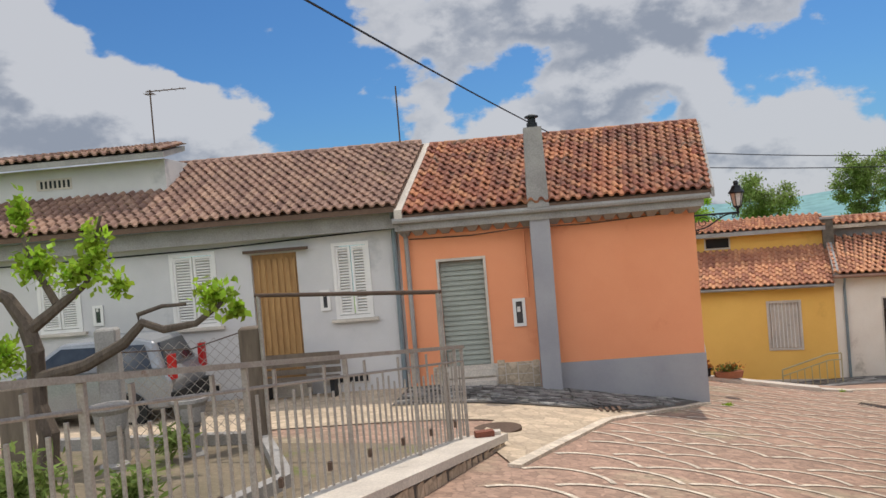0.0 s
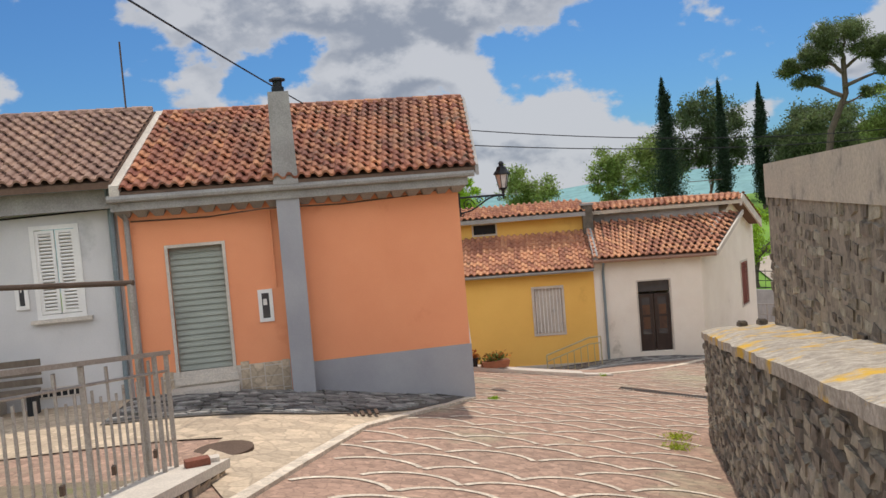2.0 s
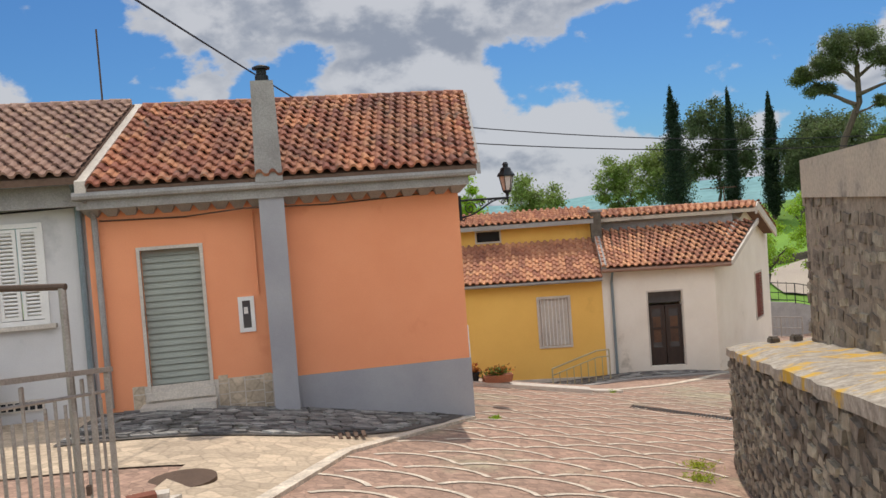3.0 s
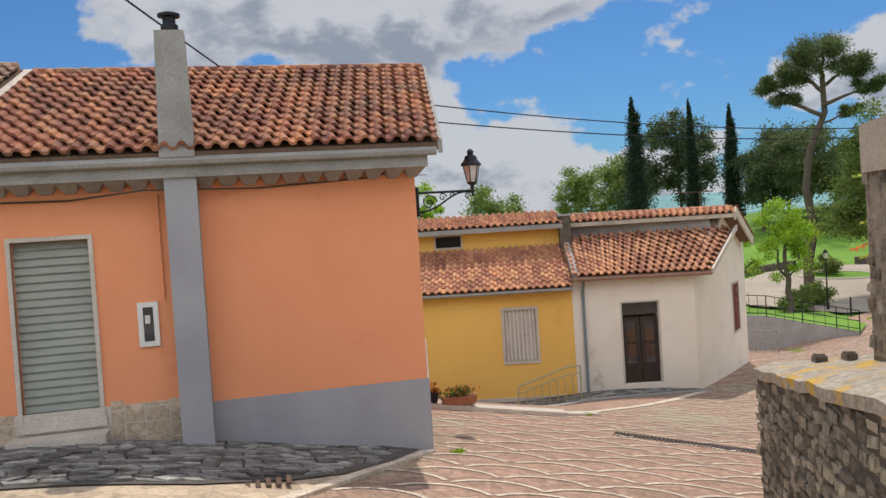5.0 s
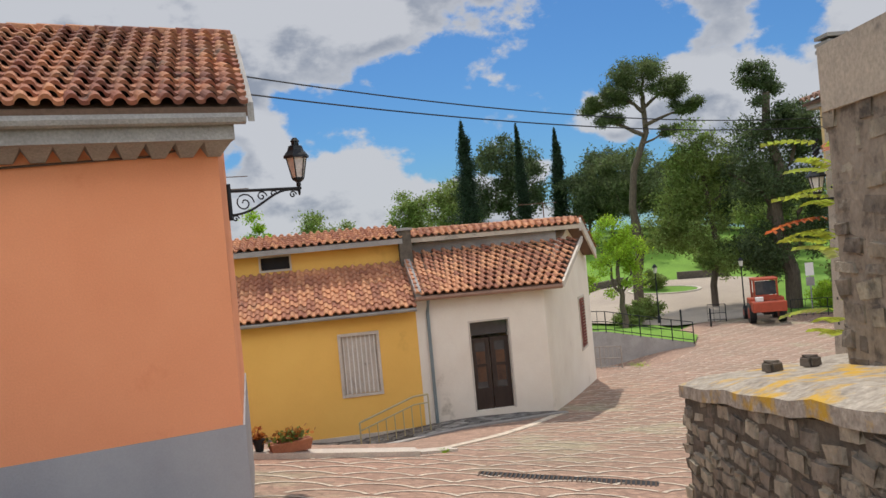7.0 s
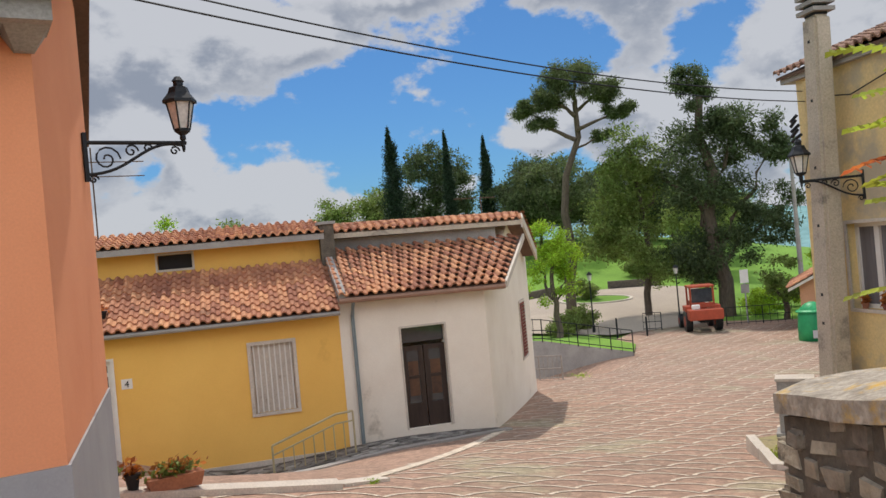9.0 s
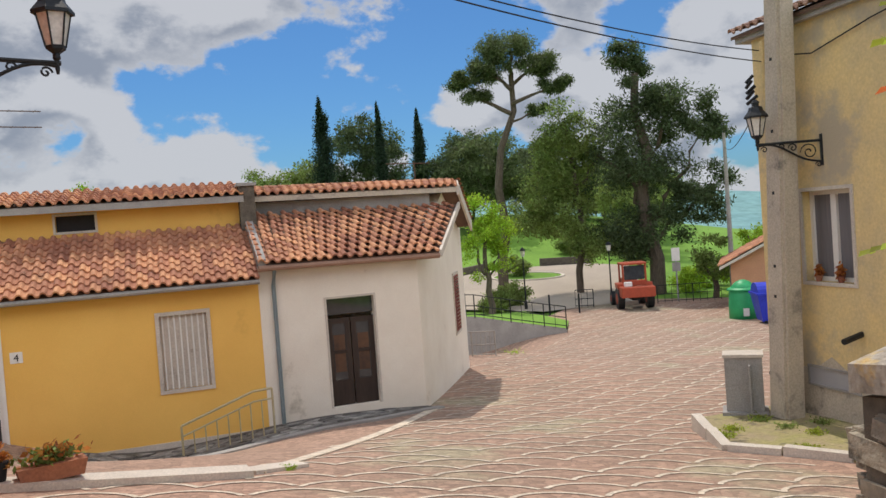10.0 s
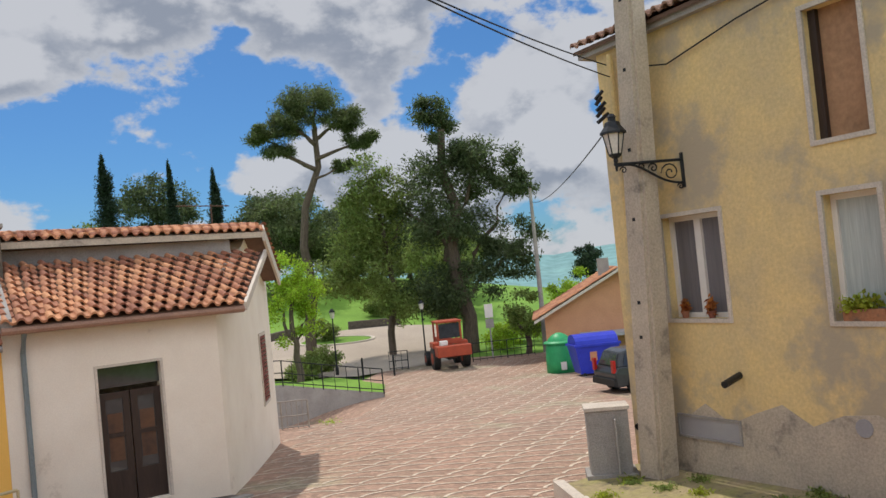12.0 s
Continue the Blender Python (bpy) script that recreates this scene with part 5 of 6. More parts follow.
car(32.5, 28.2, G(32.5, 28.2), math.atan2(-0.55, 0.83), mat("dark_paint", (0.06, 0.065, 0.07), None, 0.25, 2, 50, 0.0, metal=0.3), "dark grey hatchback parked behind the ochre house")


# ---- lanterns ----
def lantern(wall_pt, lamp_xy, z, label):
    lan = thing("wall_lantern", (*wall_pt, z), label, "street lamp", "wall lanterns")
    a, b = Vector((*wall_pt, z)), Vector((*lamp_xy, z))
    d = (b - a).normalized()
    L = (b - a).length
    part("wall_plate", box(B(), a + Vector((0, 0, -0.15)), (0.04, 0.06, 0.5), math.atan2(d.y, d.x)), M_BLACK, lan)
    arm = part("arm", tube(B(), [a, b + d * 0.03], 0.022, 7), M_BLACK, lan)

    def curl(cu, cz, r0, r1, a0, a1):
        return [a + d * (cu + (r0 + (r1 - r0) * k / 18) * math.cos(a0 + (a1 - a0) * k / 18)) + Vector((0, 0, cz + (r0 + (r1 - r0) * k / 18) * math.sin(a0 + (a1 - a0) * k / 18))) for k in range(19)]

    part("brace", tube(B(), [a + d * (L * t) + Vector((0, 0, -0.30 * (1 - t) ** 1.3 - 0.03 - 0.05 * math.sin(t * math.pi * 2))) for t in (i / 14 for i in range(15))], 0.018, 6), M_BLACK, lan)
    for cu, cz, r, tw in ((0.2, -0.17, 0.14, 9.5), (0.45, -0.09, 0.075, 8), (0.62, -0.06, 0.05, 7), (0.90, -0.09, 0.055, 8), (0.06, -0.38, 0.05, 8)):
        part("scroll", tube(B(), curl(cu * L, cz, r, r * 0.15, 0, tw), 0.011, 5), M_BLACK, lan)
    part("finial", lathe(B(), [(0.012, -0.1), (0.02, -0.06), (0.02, 0.02), (0.035, 0.04), (0.03, 0.09)], b), M_BLACK, lan)
    head = part("lamp_base", lathe(B(), [(0.03, 0.08), (0.085, 0.12), (0.09, 0.15)], b, 6), M_BLACK, lan)
    part("lamp_glass", lathe(B(), [(0.082, 0.15), (0.145, 0.44)], b, 6), M_LAMPGLASS, lan)
    for k in range(6):
        t = 2 * math.pi * k / 6
        part("cage_bar", tube(B(), [b + Vector((0.085 * math.cos(t), 0.085 * math.sin(t), 0.14)), b + Vector((0.15 * math.cos(t), 0.15 * math.sin(t), 0.45))], 0.01, 4), M_BLACK, lan)
    part("lamp_hood", lathe(B(), [(0.185, 0.43), (0.185, 0.46), (0.12, 0.54), (0.10, 0.60), (0.055, 0.62), (0.055, 0.66), (0.07, 0.67), (0.03, 0.72)], b, 6), M_BLACK, lan)


lantern((5.39, 20.45), (6.40, 20.53), 1.36, "black wrought-iron lantern on a scrolled bracket, orange house gable")
lantern((17.45, 19.75), (16.68, 20.38), 0.56, "black wrought-iron lantern on a scrolled bracket, ochre wall")


# ---- cables ----
def cable(name, a, b, sag, r, label):
    a, b = Vector(a), Vector(b)
    pts = [a.lerp(b, i / 24) - Vector((0, 0, sag * 4 * (i / 24) * (1 - i / 24))) for i in range(25)]
    c = thing(name, a, label, "cable", "overhead cables")
    part("wire", tube(B(), pts, r, 5), M_BLACK, c)


cable("overhead_cable", (2.3, 20.2, 3.5), (-4.2, -3.5, 4.5), 0.15, 0.013, "thick black overhead cable to the orange house ridge")
cable("overhead_cable", (5.1, 18.6, 2.35), (17.75, 20.9, 2.05), 0.22, 0.010, "thin black overhead cable between houses")
cable("overhead_cable", (5.2, 19.2, 2.70), (17.75, 20.95, 2.25), 0.26, 0.010, "thin black overhead cable between houses")
cable("overhead_cable", (18.0, 21.3, 1.2), (45.1, 41.2, 2.8), 0.35, 0.012, "long sagging cable to the utility pole")

# ---- foot of the ochre house ----
bed = thing("kerbed_bed", (16.5, 19.8, -4), "raised mossy bed with pale kerbstones", "planting bed")
BED = [(16.45, 21.75), (15.05, 20.1), (15.35, 19.4), (16.1, 16.6), (15.2, 14.0), (15.6, 13.9), (17.9, 21.2)]


def bed_z(x, y):
    return -3.93 + 0.10 * (20 - y) * 0.4


bm = B()
f0 = bm.faces.new([bm.verts.new((x, y, bed_z(x, y) - 0.02)) for x, y in BED])
e = bmesh.ops.extrude_face_region(bm, geom=[f0])
bmesh.ops.translate(bm, vec=(0, 0, -0.8), verts=[v for v in e["geom"] if isinstance(v, bmesh.types.BMVert)])
part("soil", bm, M_MOSS, bed)
for a, b in ((0, 1), (1, 2), (2, 3), (3, 4)):
    p, q = Vector(BED[a]), Vector(BED[b])
    n = max(1, int((q - p).length / 0.9))
    for i in range(n):
        s0, s1 = p.lerp(q, i / n + 0.01), p.lerp(q, (i + 1) / n - 0.01)
        mid = (s0 + s1) / 2
        d = s1 - s0
        part("kerbstone", box(B(), (mid.x, mid.y, bed_z(mid.x, mid.y) - 0.3), (d.length, 0.16, 0.7), math.atan2(d.y, d.x)), M_KERB, bed)
cab_ = thing("utility_cabinet", (17.2, 21.35, -3.95), "grey concrete utility cabinet standing by the bed", "cabinet")
box(bm := B(), (17.25, 21.3, -3.5), (0.42, 0.62, 1.0), radians(35))
bmesh.ops.bevel(bm, geom=bm.edges[:], offset=0.012, segments=1, affect="EDGES")
cb = part("body", bm, M_CEMENT, cab_)
part("door", box(B(), (17.10, 21.08, -3.52), (0.34, 0.02, 0.8), radians(35)), M_CEMENT, cb)
part("lid", box(B(), (17.25, 21.3, -2.98), (0.47, 0.67, 0.05), radians(35)), M_KERB, cab_)
part("plinth", box(B(), (17.25, 21.3, -4.15), (0.56, 0.76, 0.4), radians(35)), M_CEMENT, cab_)

# handrail by the yellow house
hr = thing("stair_handrail", (10.5, 27.8, -4.2), "cream-painted iron handrail on the sunken path", "railing")
h0, h1, h2 = Vector((9.55, 28.15, -4.2)), Vector((10.85, 27.75, -4.2)), Vector((11.2, 27.65, -4.2))
M_CREAM = mat("cream_iron", (0.50, 0.42, 0.24), None, 0.6, 4, 50, 0.1)
up = Vector((0, 0, 1))
part("top_rail", tube(B(), [h0 + up * 0.42, h1 + up * 0.90, h2 + up * 0.92], 0.025, 7), M_CREAM, hr)
part("lower_rail", tube(B(), [h0 + up * 0.22, h1 + up * 0.70, h2 + up * 0.72], 0.018, 7), M_CREAM, hr)
for i in range(9):
    t = i / 8
    p = h0.lerp(h2, t)
    part("baluster", tube(B(), [p - up * 0.25, p + up * (0.22 + 0.5 * min(1, t * 1.25))], 0.013, 6), M_CREAM, hr)
for p, h in ((h0, 0.42), (h2, 0.92)):
    part("post", tube(B(), [p - up * 0.35, p + up * h], 0.022, 6), M_CREAM, hr)


# ---- bins, tractor, park furniture ----
M_GREENP = mat("green_plastic", (0.03, 0.36, 0.13), None, 0.45, 3, 30, 0.05)
M_BLUEP = mat("blue_plastic", (0.03, 0.05, 0.50), (0.02, 0.035, 0.40), 0.45, 3, 30, 0.05)
M_REDP = mat("faded_red_paint", (0.42, 0.075, 0.035), (0.32, 0.06, 0.03), 0.5, 3, 30, 0.1)
gx, gy = 37.5, 35.3
gz = G(gx, gy)
gb = thing("bottle_bank", (gx, gy, gz), "green bell-shaped plastic bottle bank", "bin")
part("shell", lathe(B(), [(0.66, 0.0), (0.66, 0.5), (0.62, 1.2), (0.50, 1.5), (0.30, 1.68), (0.12, 1.76)], (gx, gy, gz), 22), M_GREENP, gb, smooth=True)
part("lid", lathe(B(), [(0.70, 1.30), (0.70, 1.36), (0.58, 1.42)], (gx, gy, gz), 22), M_GREENP, gb)
part("notice", box(B(), (gx - 0.5, gy - 0.47, gz + 0.35), (0.02, 0.25, 0.35), radians(42)), M_WHITE, gb)
bx, by = 36.7, 33.1
bz = G(bx, by)
bb = thing("recycling_container", (bx, by, bz), "large blue plastic recycling container with curved lid", "bin")
mb = Matrix.Translation((bx, by, bz)) @ Matrix.Rotation(radians(-42), 4, "Z")
part("body", hexa(B(), [mb @ Vector(p) for p in ((-0.75, -0.5, 0.12), (0.75, -0.5, 0.12), (0.75, 0.5, 0.12), (-0.75, 0.5, 0.12))], [mb @ Vector(p) for p in ((-0.95, -0.65, 1.25), (0.95, -0.65, 1.25), (0.95, 0.65, 1.25), (-0.95, 0.65, 1.25))]), M_BLUEP, bb)
part("rim", hexa(B(), [mb @ Vector(p) for p in ((-1.0, -0.7, 1.25), (1.0, -0.7, 1.25), (1.0, 0.7, 1.25), (-1.0, 0.7, 1.25))], [mb @ Vector(p) for p in ((-1.0, -0.7, 1.34), (1.0, -0.7, 1.34), (1.0, 0.7, 1.34), (-1.0, 0.7, 1.34))]), M_BLUEP, bb)
bm = B()
ring0, ring1 = [], []
for i in range(9):
    a = math.pi * i / 8
    for lst, s in ((ring0, -0.92), (ring1, 0.92)):
        lst.append(bm.verts.new(mb @ Vector((s, -0.62 * math.cos(a), 1.34 + 0.42 * math.sin(a)))))
for i in range(8):
    bm.faces.new((ring0[i], ring0[i + 1], ring1[i + 1], ring1[i]))
bm.faces.new(ring0), bm.faces.new(ring1)
part("lid", bm, M_BLUEP, bb)
for sx in (-0.62, 0.62):
    part("caster", tube(B(), [mb @ Vector((sx, -0.55, 0.08)), mb @ Vector((sx, -0.45, 0.08))], 0.09, 10), M_BLACK, bb)
part("sticker", box(B(), mb @ Vector((-0.2, -0.61, 0.85)), (0.3, 0.02, 0.4), radians(-42)), M_TILE_Y, bb)
part("side_strip", box(B(), mb @ Vector((0.55, -0.61, 0.75)), (0.2, 0.03, 0.9), radians(-42)), M_GREYBAND, bb)

tx, ty = 39.0, 43.2
tz = G(tx, ty)
tr = thing("tractor", (tx, ty, tz), "old faded red tractor with cab and rear box", "tractor")
mt = Matrix.Translation((tx, ty, tz)) @ Matrix.Rotation(radians(40 + 12), 4, "Z")


def tb(c, s):
    bm = B()
    x, y, z = (k / 2 for k in s)
    p = [mt @ (Vector(c) + Vector(q)) for q in ((-x, -y, -z), (x, -y, -z), (x, y, -z), (-x, y, -z), (-x, -y, z), (x, -y, z), (x, y, z), (-x, y, z))]
    hexa(bm, p[:4], p[4:])
    bmesh.ops.bevel(bm, geom=bm.edges[:], offset=0.03, segments=1, affect="EDGES")
    return bm


part("bonnet", tb((1.2, 0, 1.15), (1.6, 0.7, 0.7)), M_REDP, tr)
part("rear_box", tb((-1.35, 0, 0.98), (0.9, 1.75, 0.55)), M_REDP, tr)
part("mudguard", tb((-0.35, 0.72, 1.25), (1.0, 0.4, 0.3)), M_REDP, tr)
part("mudguard", tb((-0.35, -0.72, 1.25), (1.0, 0.4, 0.3)), M_REDP, tr)
cabn = part("cab_roof", tb((-0.2, 0, 2.42), (1.3, 1.35, 0.12)), M_REDP, tr)
for px in (-0.75, 0.4):
    for py in (-0.6, 0.6):
        part("cab_post", tb((px, py, 1.85), (0.1, 0.1, 1.1)), M_REDP, tr)
part("cab_rear", tb((-0.8, 0, 1.4), (0.06, 1.2, 0.3)), M_REDP, tr)
part("cab_glass", tb((-0.75, 0, 1.95), (0.02, 1.08, 0.75)), M_GLASS, tr)
part("chassis", tb((0.2, 0, 0.7), (2.6, 0.5, 0.4)), M_BLACK, tr)
part("drum", tb((-1.3, 0.45, 1.38), (0.3, 0.4, 0.25)), M_WHITE, tr)
for sx, r in ((-0.5, 0.58), (1.6, 0.40)):
    for sy in (-0.78, 0.78):
        w = part("wheel", tube(B(), [mt @ Vector((sx, sy - 0.17, r)), mt @ Vector((sx, sy + 0.17, r))], r, 18), M_BLACK, tr)
        part("rim", tube(B(), [mt @ Vector((sx, sy - 0.18, r)), mt @ Vector((sx, sy + 0.18, r))], r * 0.5, 12), M_REDP, w)


def lamp_post(x, y, h):
    z = G(x, y)
    lp = thing("lamp_post", (x, y, z), "slim black iron park lamp post", "street lamp", "park lamps")
    part("pole", lathe(B(), [(0.09, -0.1), (0.09, 0.4), (0.045, 0.5), (0.035, h)], (x, y, z), 8), M_BLACK, lp)
    hd = part("lamp_glass", lathe(B(), [(0.09, h), (0.15, h + 0.32)], (x, y, z), 6), M_LAMPGLASS, lp)
    part("lamp_hood", lathe(B(), [(0.19, h + 0.32), (0.1, h + 0.45), (0.03, h + 0.52)], (x, y, z), 6), M_BLACK, hd)


lamp_post(35.3, 47.8, 3.0)
lamp_post(40.1, 45.8, 3.0)
pole = thing("utility_pole", (45.1, 41.2, G(45.1, 41.2)), "tall grey concrete utility pole", "pole")
part("shaft", lathe(B(), [(0.17, -0.2), (0.09, 9.3)], (45.1, 41.2, G(45.1, 41.2)), 10), M_CEMENT, pole)
part("box", box(B(), (45.0, 41.0, G(45.1, 41.2) + 1.6), (0.35, 0.3, 0.7)), M_GREYBAND, pole)
sg = thing("park_sign", (42.5, 43.0, G(42.5, 43)), "small park notice sign on a post", "sign")
part("post", tube(B(), [(42.5, 43, G(42.5, 43)), (42.5, 43, -2.7)], 0.04, 7), M_GREYBAND, sg)
part("board", box(B(), (42.47, 42.97, -3.05), (0.45, 0.03, 0.75), radians(-42)), M_WHITE, sg)
part("lower_board", box(B(), (42.47, 42.97, -3.75), (0.45, 0.03, 0.5), radians(-42)), M_CEMENT, sg)
for x, y in ((35.7, 44.0), (34.5, 45.0)):
    bo = thing("bollard", (x, y, G(x, y)), "thin dark iron bollard at the park entrance", "bollard", "bollards")
    part("post", lathe(B(), [(0.05, -0.1), (0.05, 1.0), (0.02, 1.04)], (x, y, G(x, y)), 8), M_BLACK, bo)


def fence(name, pts, h, step, label, z_of=G, material=M_BLACK):
    f = thing(name, (*pts[0], z_of(*pts[0])), label, "fence", "park fences")
    for a, b in zip(pts, pts[1:]):
        n = max(1, round(math.dist(a, b) / step))
        P = [(a[0] + (b[0] - a[0]) * i / n, a[1] + (b[1] - a[1]) * i / n) for i in range(n + 1)]
        for dz in (h, h * 0.5, h * 0.12):
            part("rail", tube(B(), [(x, y, z_of(x, y) + dz) for x, y in (P[0], P[-1])], 0.022, 6), material, f)
        for i, (x, y) in enumerate(P):
            r = 0.028 if i % 5 == 0 else 0.013
            part("post" if i % 5 == 0 else "bar", tube(B(), [(x, y, z_of(x, y) - 0.05), (x, y, z_of(x, y) + h)], r, 5), material, f)


# ramp wall with railing, small fence at its foot
def terrace_z(x, y):
    return -4.25 - 0.245 * max(0, x - 25.5)


tw = thing("retaining_wall", (27, 40, -5.5), "curved grey concrete retaining wall of the park terrace", "wall")
TW = [(29.7, 38.75), (29.0, 39.4), (27.8, 40.2), (26.3, 40.8), (24.3, 41.2), (22.0, 41.2)]
for a, b in zip(TW, TW[1:]):
    q = [(a[0], a[1]), (b[0], b[1]), (b[0] + 0.12, b[1] + 0.28), (a[0] + 0.12, a[1] + 0.28)]
    part("segment", hexa(B(), [(x, y, -7.5) for x, y in q], [(x, y, terrace_z(x, y)) for x, y in q]), M_CEMENT, tw)
ter = B()
TT = TW + [(22, 49), (34.0, 46.5), (32, 41)]
fv = [ter.verts.new((x, y, max(terrace_z(x, y) - 0.06, G(x, y) + 0.02) if i < 6 else G(x, y) + 0.12)) for i, (x, y) in enumerate(TT)]
ter.faces.new(fv)
bmesh.ops.triangulate(ter, faces=ter.faces[:])
tagged(part("terrace_lawn", ter, M_GRASS), "small green terrace lawn above the wall", "lawn", kind="structure")
fence("terrace_railing", TW, 0.95, 0.45, "dark iron railing along the terrace wall", lambda x, y: terrace_z(x, y))
fence("steps_railing", [(22.6, 34.9), (21.0, 36.0)], 0.9, 0.16, "pale metal railing beside the white house", lambda x, y: G(x, y) - 0.05, M_GALV)
fence("park_fence", [(41.0, 43.2), (44.0, 41.2)], 1.0, 0.4, "low dark iron park fence")
fence("park_fence", [(38.0, 45.2), (37.2, 45.8)], 1.0, 0.3, "low dark iron park fence")
tagged(sheet("plaza", [(35, 46), (41.5, 45), (47, 49.5), (53, 56), (51.6, 58.9), (48.2, 61.3), (45, 63.1), (42.4, 63.4), (37, 61), (33, 52)], 0.03, M_PLAZA, 3.0), "pale gravel park walk", "path", kind="structure")


def oval(cx, cy, rx, ry, ang, n=26):
    ca, sa = math.cos(ang), math.sin(ang)
    return [(cx + rx * math.cos(t) * ca - ry * math.sin(t) * sa, cy + rx * math.cos(t) * sa + ry * math.sin(t) * ca) for t in (2 * math.pi * k / n for k in range(n))]


isl = oval(44.9, 58.5, 2.6, 1.5, radians(-45))
rb = thing("round_lawn", (44.9, 58.5, G(44.9, 58.5)), "oval lawn island with a pale kerb", "lawn")
band("kerb_ring", isl + isl[:1], 0.25, 0.12, 0.0, M_KERB, rb)
tagged(sheet("island_lawn", isl, 0.09, M_GRASS, 1.0), "short green grass in the oval bed", "lawn", kind="structure")
hb = thing("park_wall", (50, 60.4, G(50, 60.4)), "low brown stone wall before the lawn", "wall")
band("wall_run", [(48.8, 61.4), (52.0, 59.0)], 0.5, 0.55, 0.0, M_STONE_D, hb)
band("wall_run", [(38.0, 64.0), (45.2, 63.8)], 0.5, 0.5, 0.0, M_STONE_D, hb)
far = thing("house", (42, 35, -6), "small salmon-coloured house with tiled roof and porch", "house", "houses")
ff = Face((39.5, 37.3), (43.6, 31.2))
bm = ff.wall(B(), 0, ff.len, -7.5, -3.3, 5.0, [])
hexa(bm, [ff.at(0, -3.3, -5), ff.at(ff.len, -3.3, -5), ff.at(ff.len, -3.3, 0), ff.at(0, -3.3, 0)], [ff.at(ff.len / 2 - 0.1, -1.4, -5), ff.at(ff.len / 2 + 0.1, -1.4, -5), ff.at(ff.len / 2 + 0.1, -1.4, 0), ff.at(ff.len / 2 - 0.1, -1.4, 0)])
part("wall", bm, mat("salmon_plaster", (0.58, 0.30, 0.17), (0.50, 0.25, 0.14), 0.9, 1, 40, 0.1), far)
e0, e1, q0, q1 = ff.at(-0.5, -3.45, 0.5), ff.at(-0.5, -3.45, -5.4), ff.at(ff.len / 2, -1.30, 0.5), ff.at(ff.len / 2, -1.30, -5.4)
fr_ = part("roof", slope(B(), e1, e0, q1, q0, 0.14), M_KERB, far)
tiled(fr_, e1, e0, q1, q0, M_TILE_Y, 0.24, 0.35, 60)
part("roof_far_side", slope(B(), q0, q1, ff.at(ff.len + 0.5, -3.45, 0.5), ff.at(ff.len + 0.5, -3.45, -5.4), 0.14), M_KERB, far)
part("chimney", box(B(), ff.at(ff.len * 0.42, -1.2, -1.0), (0.5, 0.9, 0.9), ff.ang), M_CEMENT, far)
part("porch_roof", ff.slab(B(), 1.6, 4.5, -4.35, -4.2, 0.0, 1.6), M_GREYBAND, far)
part("porch_post", ff.slab(B(), 1.7, 1.85, -7, -4.35, 1.4, 1.55), M_GREYBAND, far)
part("arch_door", ff.slab(B(), 1.0, 1.9, -7, -4.6, 0.0, 0.03), M_DARKWOOD, far)


# ---- plants ----
def foliage(name, blobs, size, material, parent, seed, slim=0.5, shell=0.3):
    """Many small leaf blades scattered through uneven clumps: (centre, radii, count)."""
    r = np.random.RandomState(seed)
    allv = []
    if size > 0.1:
        size, blobs = size * 0.62, [(c, rad, int(n * 2.3)) for c, rad, n in blobs]
    for c, rad, n in blobs:
        d = r.normal(size=(n, 3))
        d /= np.linalg.norm(d, axis=1)[:, None]
        k = (shell + (1 - shell) * r.rand(n)) * (0.6 + 0.75 * r.rand(n))
        p = np.array(c) + d * k[:, None] * np.array(rad)
        a = r.normal(size=(n, 3)) + d * 0.8
        a /= np.linalg.norm(a, axis=1)[:, None]
        b = np.cross(a, r.normal(size=(n, 3)))
        b /= np.linalg.norm(b, axis=1)[:, None] + 1e-9
        s = (size * (0.6 + 0.8 * r.rand(n)))[:, None]
        allv.append(np.stack([p - a * s, p + b * s * slim, p + a * s, p - b * s * slim], axis=1).reshape(-1, 3))
    v = np.concatenate(allv)
    me = bpy.data.meshes.new(name)
    q = len(v) // 4
    me.vertices.add(len(v))
    me.vertices.foreach_set("co", v.ravel())
    me.loops.add(4 * q)
    me.loops.foreach_set("vertex_index", np.arange(4 * q))
    me.polygons.add(q)
    me.polygons.foreach_set("loop_start", np.arange(q) * 4)
    me.update(calc_edges=True)
    return link(name, me, material, parent)


def clumps(c, rad, n, sub, count, seed):
    """Break a crown into n smaller clumps within its ellipsoid."""
    r = random.Random(seed)
    out = []
    for _ in range(n):
        d = Vector((r.gauss(0, 1), r.gauss(0, 1), r.gauss(0, 1))).normalized() * (r.random() ** 0.4)
        p = (c[0] + d.x * rad[0], c[1] + d.y * rad[1], c[2] + d.z * rad[2])
        s = sub * r.uniform(0.7, 1.35)
        out.append((p, (s, s, s * 0.75), int(count * r.uniform(0.7, 1.3))))
    return out


def limb(bm, a, b, r0, r1, bend=0.12, seed=0):
    r = random.Random(seed)
    a, b = Vector(a), Vector(b)
    L = (b - a).length
    pts = [a]
    for i in range(1, 6):
        j = Vector((r.uniform(-1, 1), r.uniform(-1, 1), r.uniform(-0.5, 0.5))) * bend * L * 0.35
        pts.append(a.lerp(b, i / 6) + j)
    pts.append(b)
    return tube(bm, pts, r0, 8, r1)


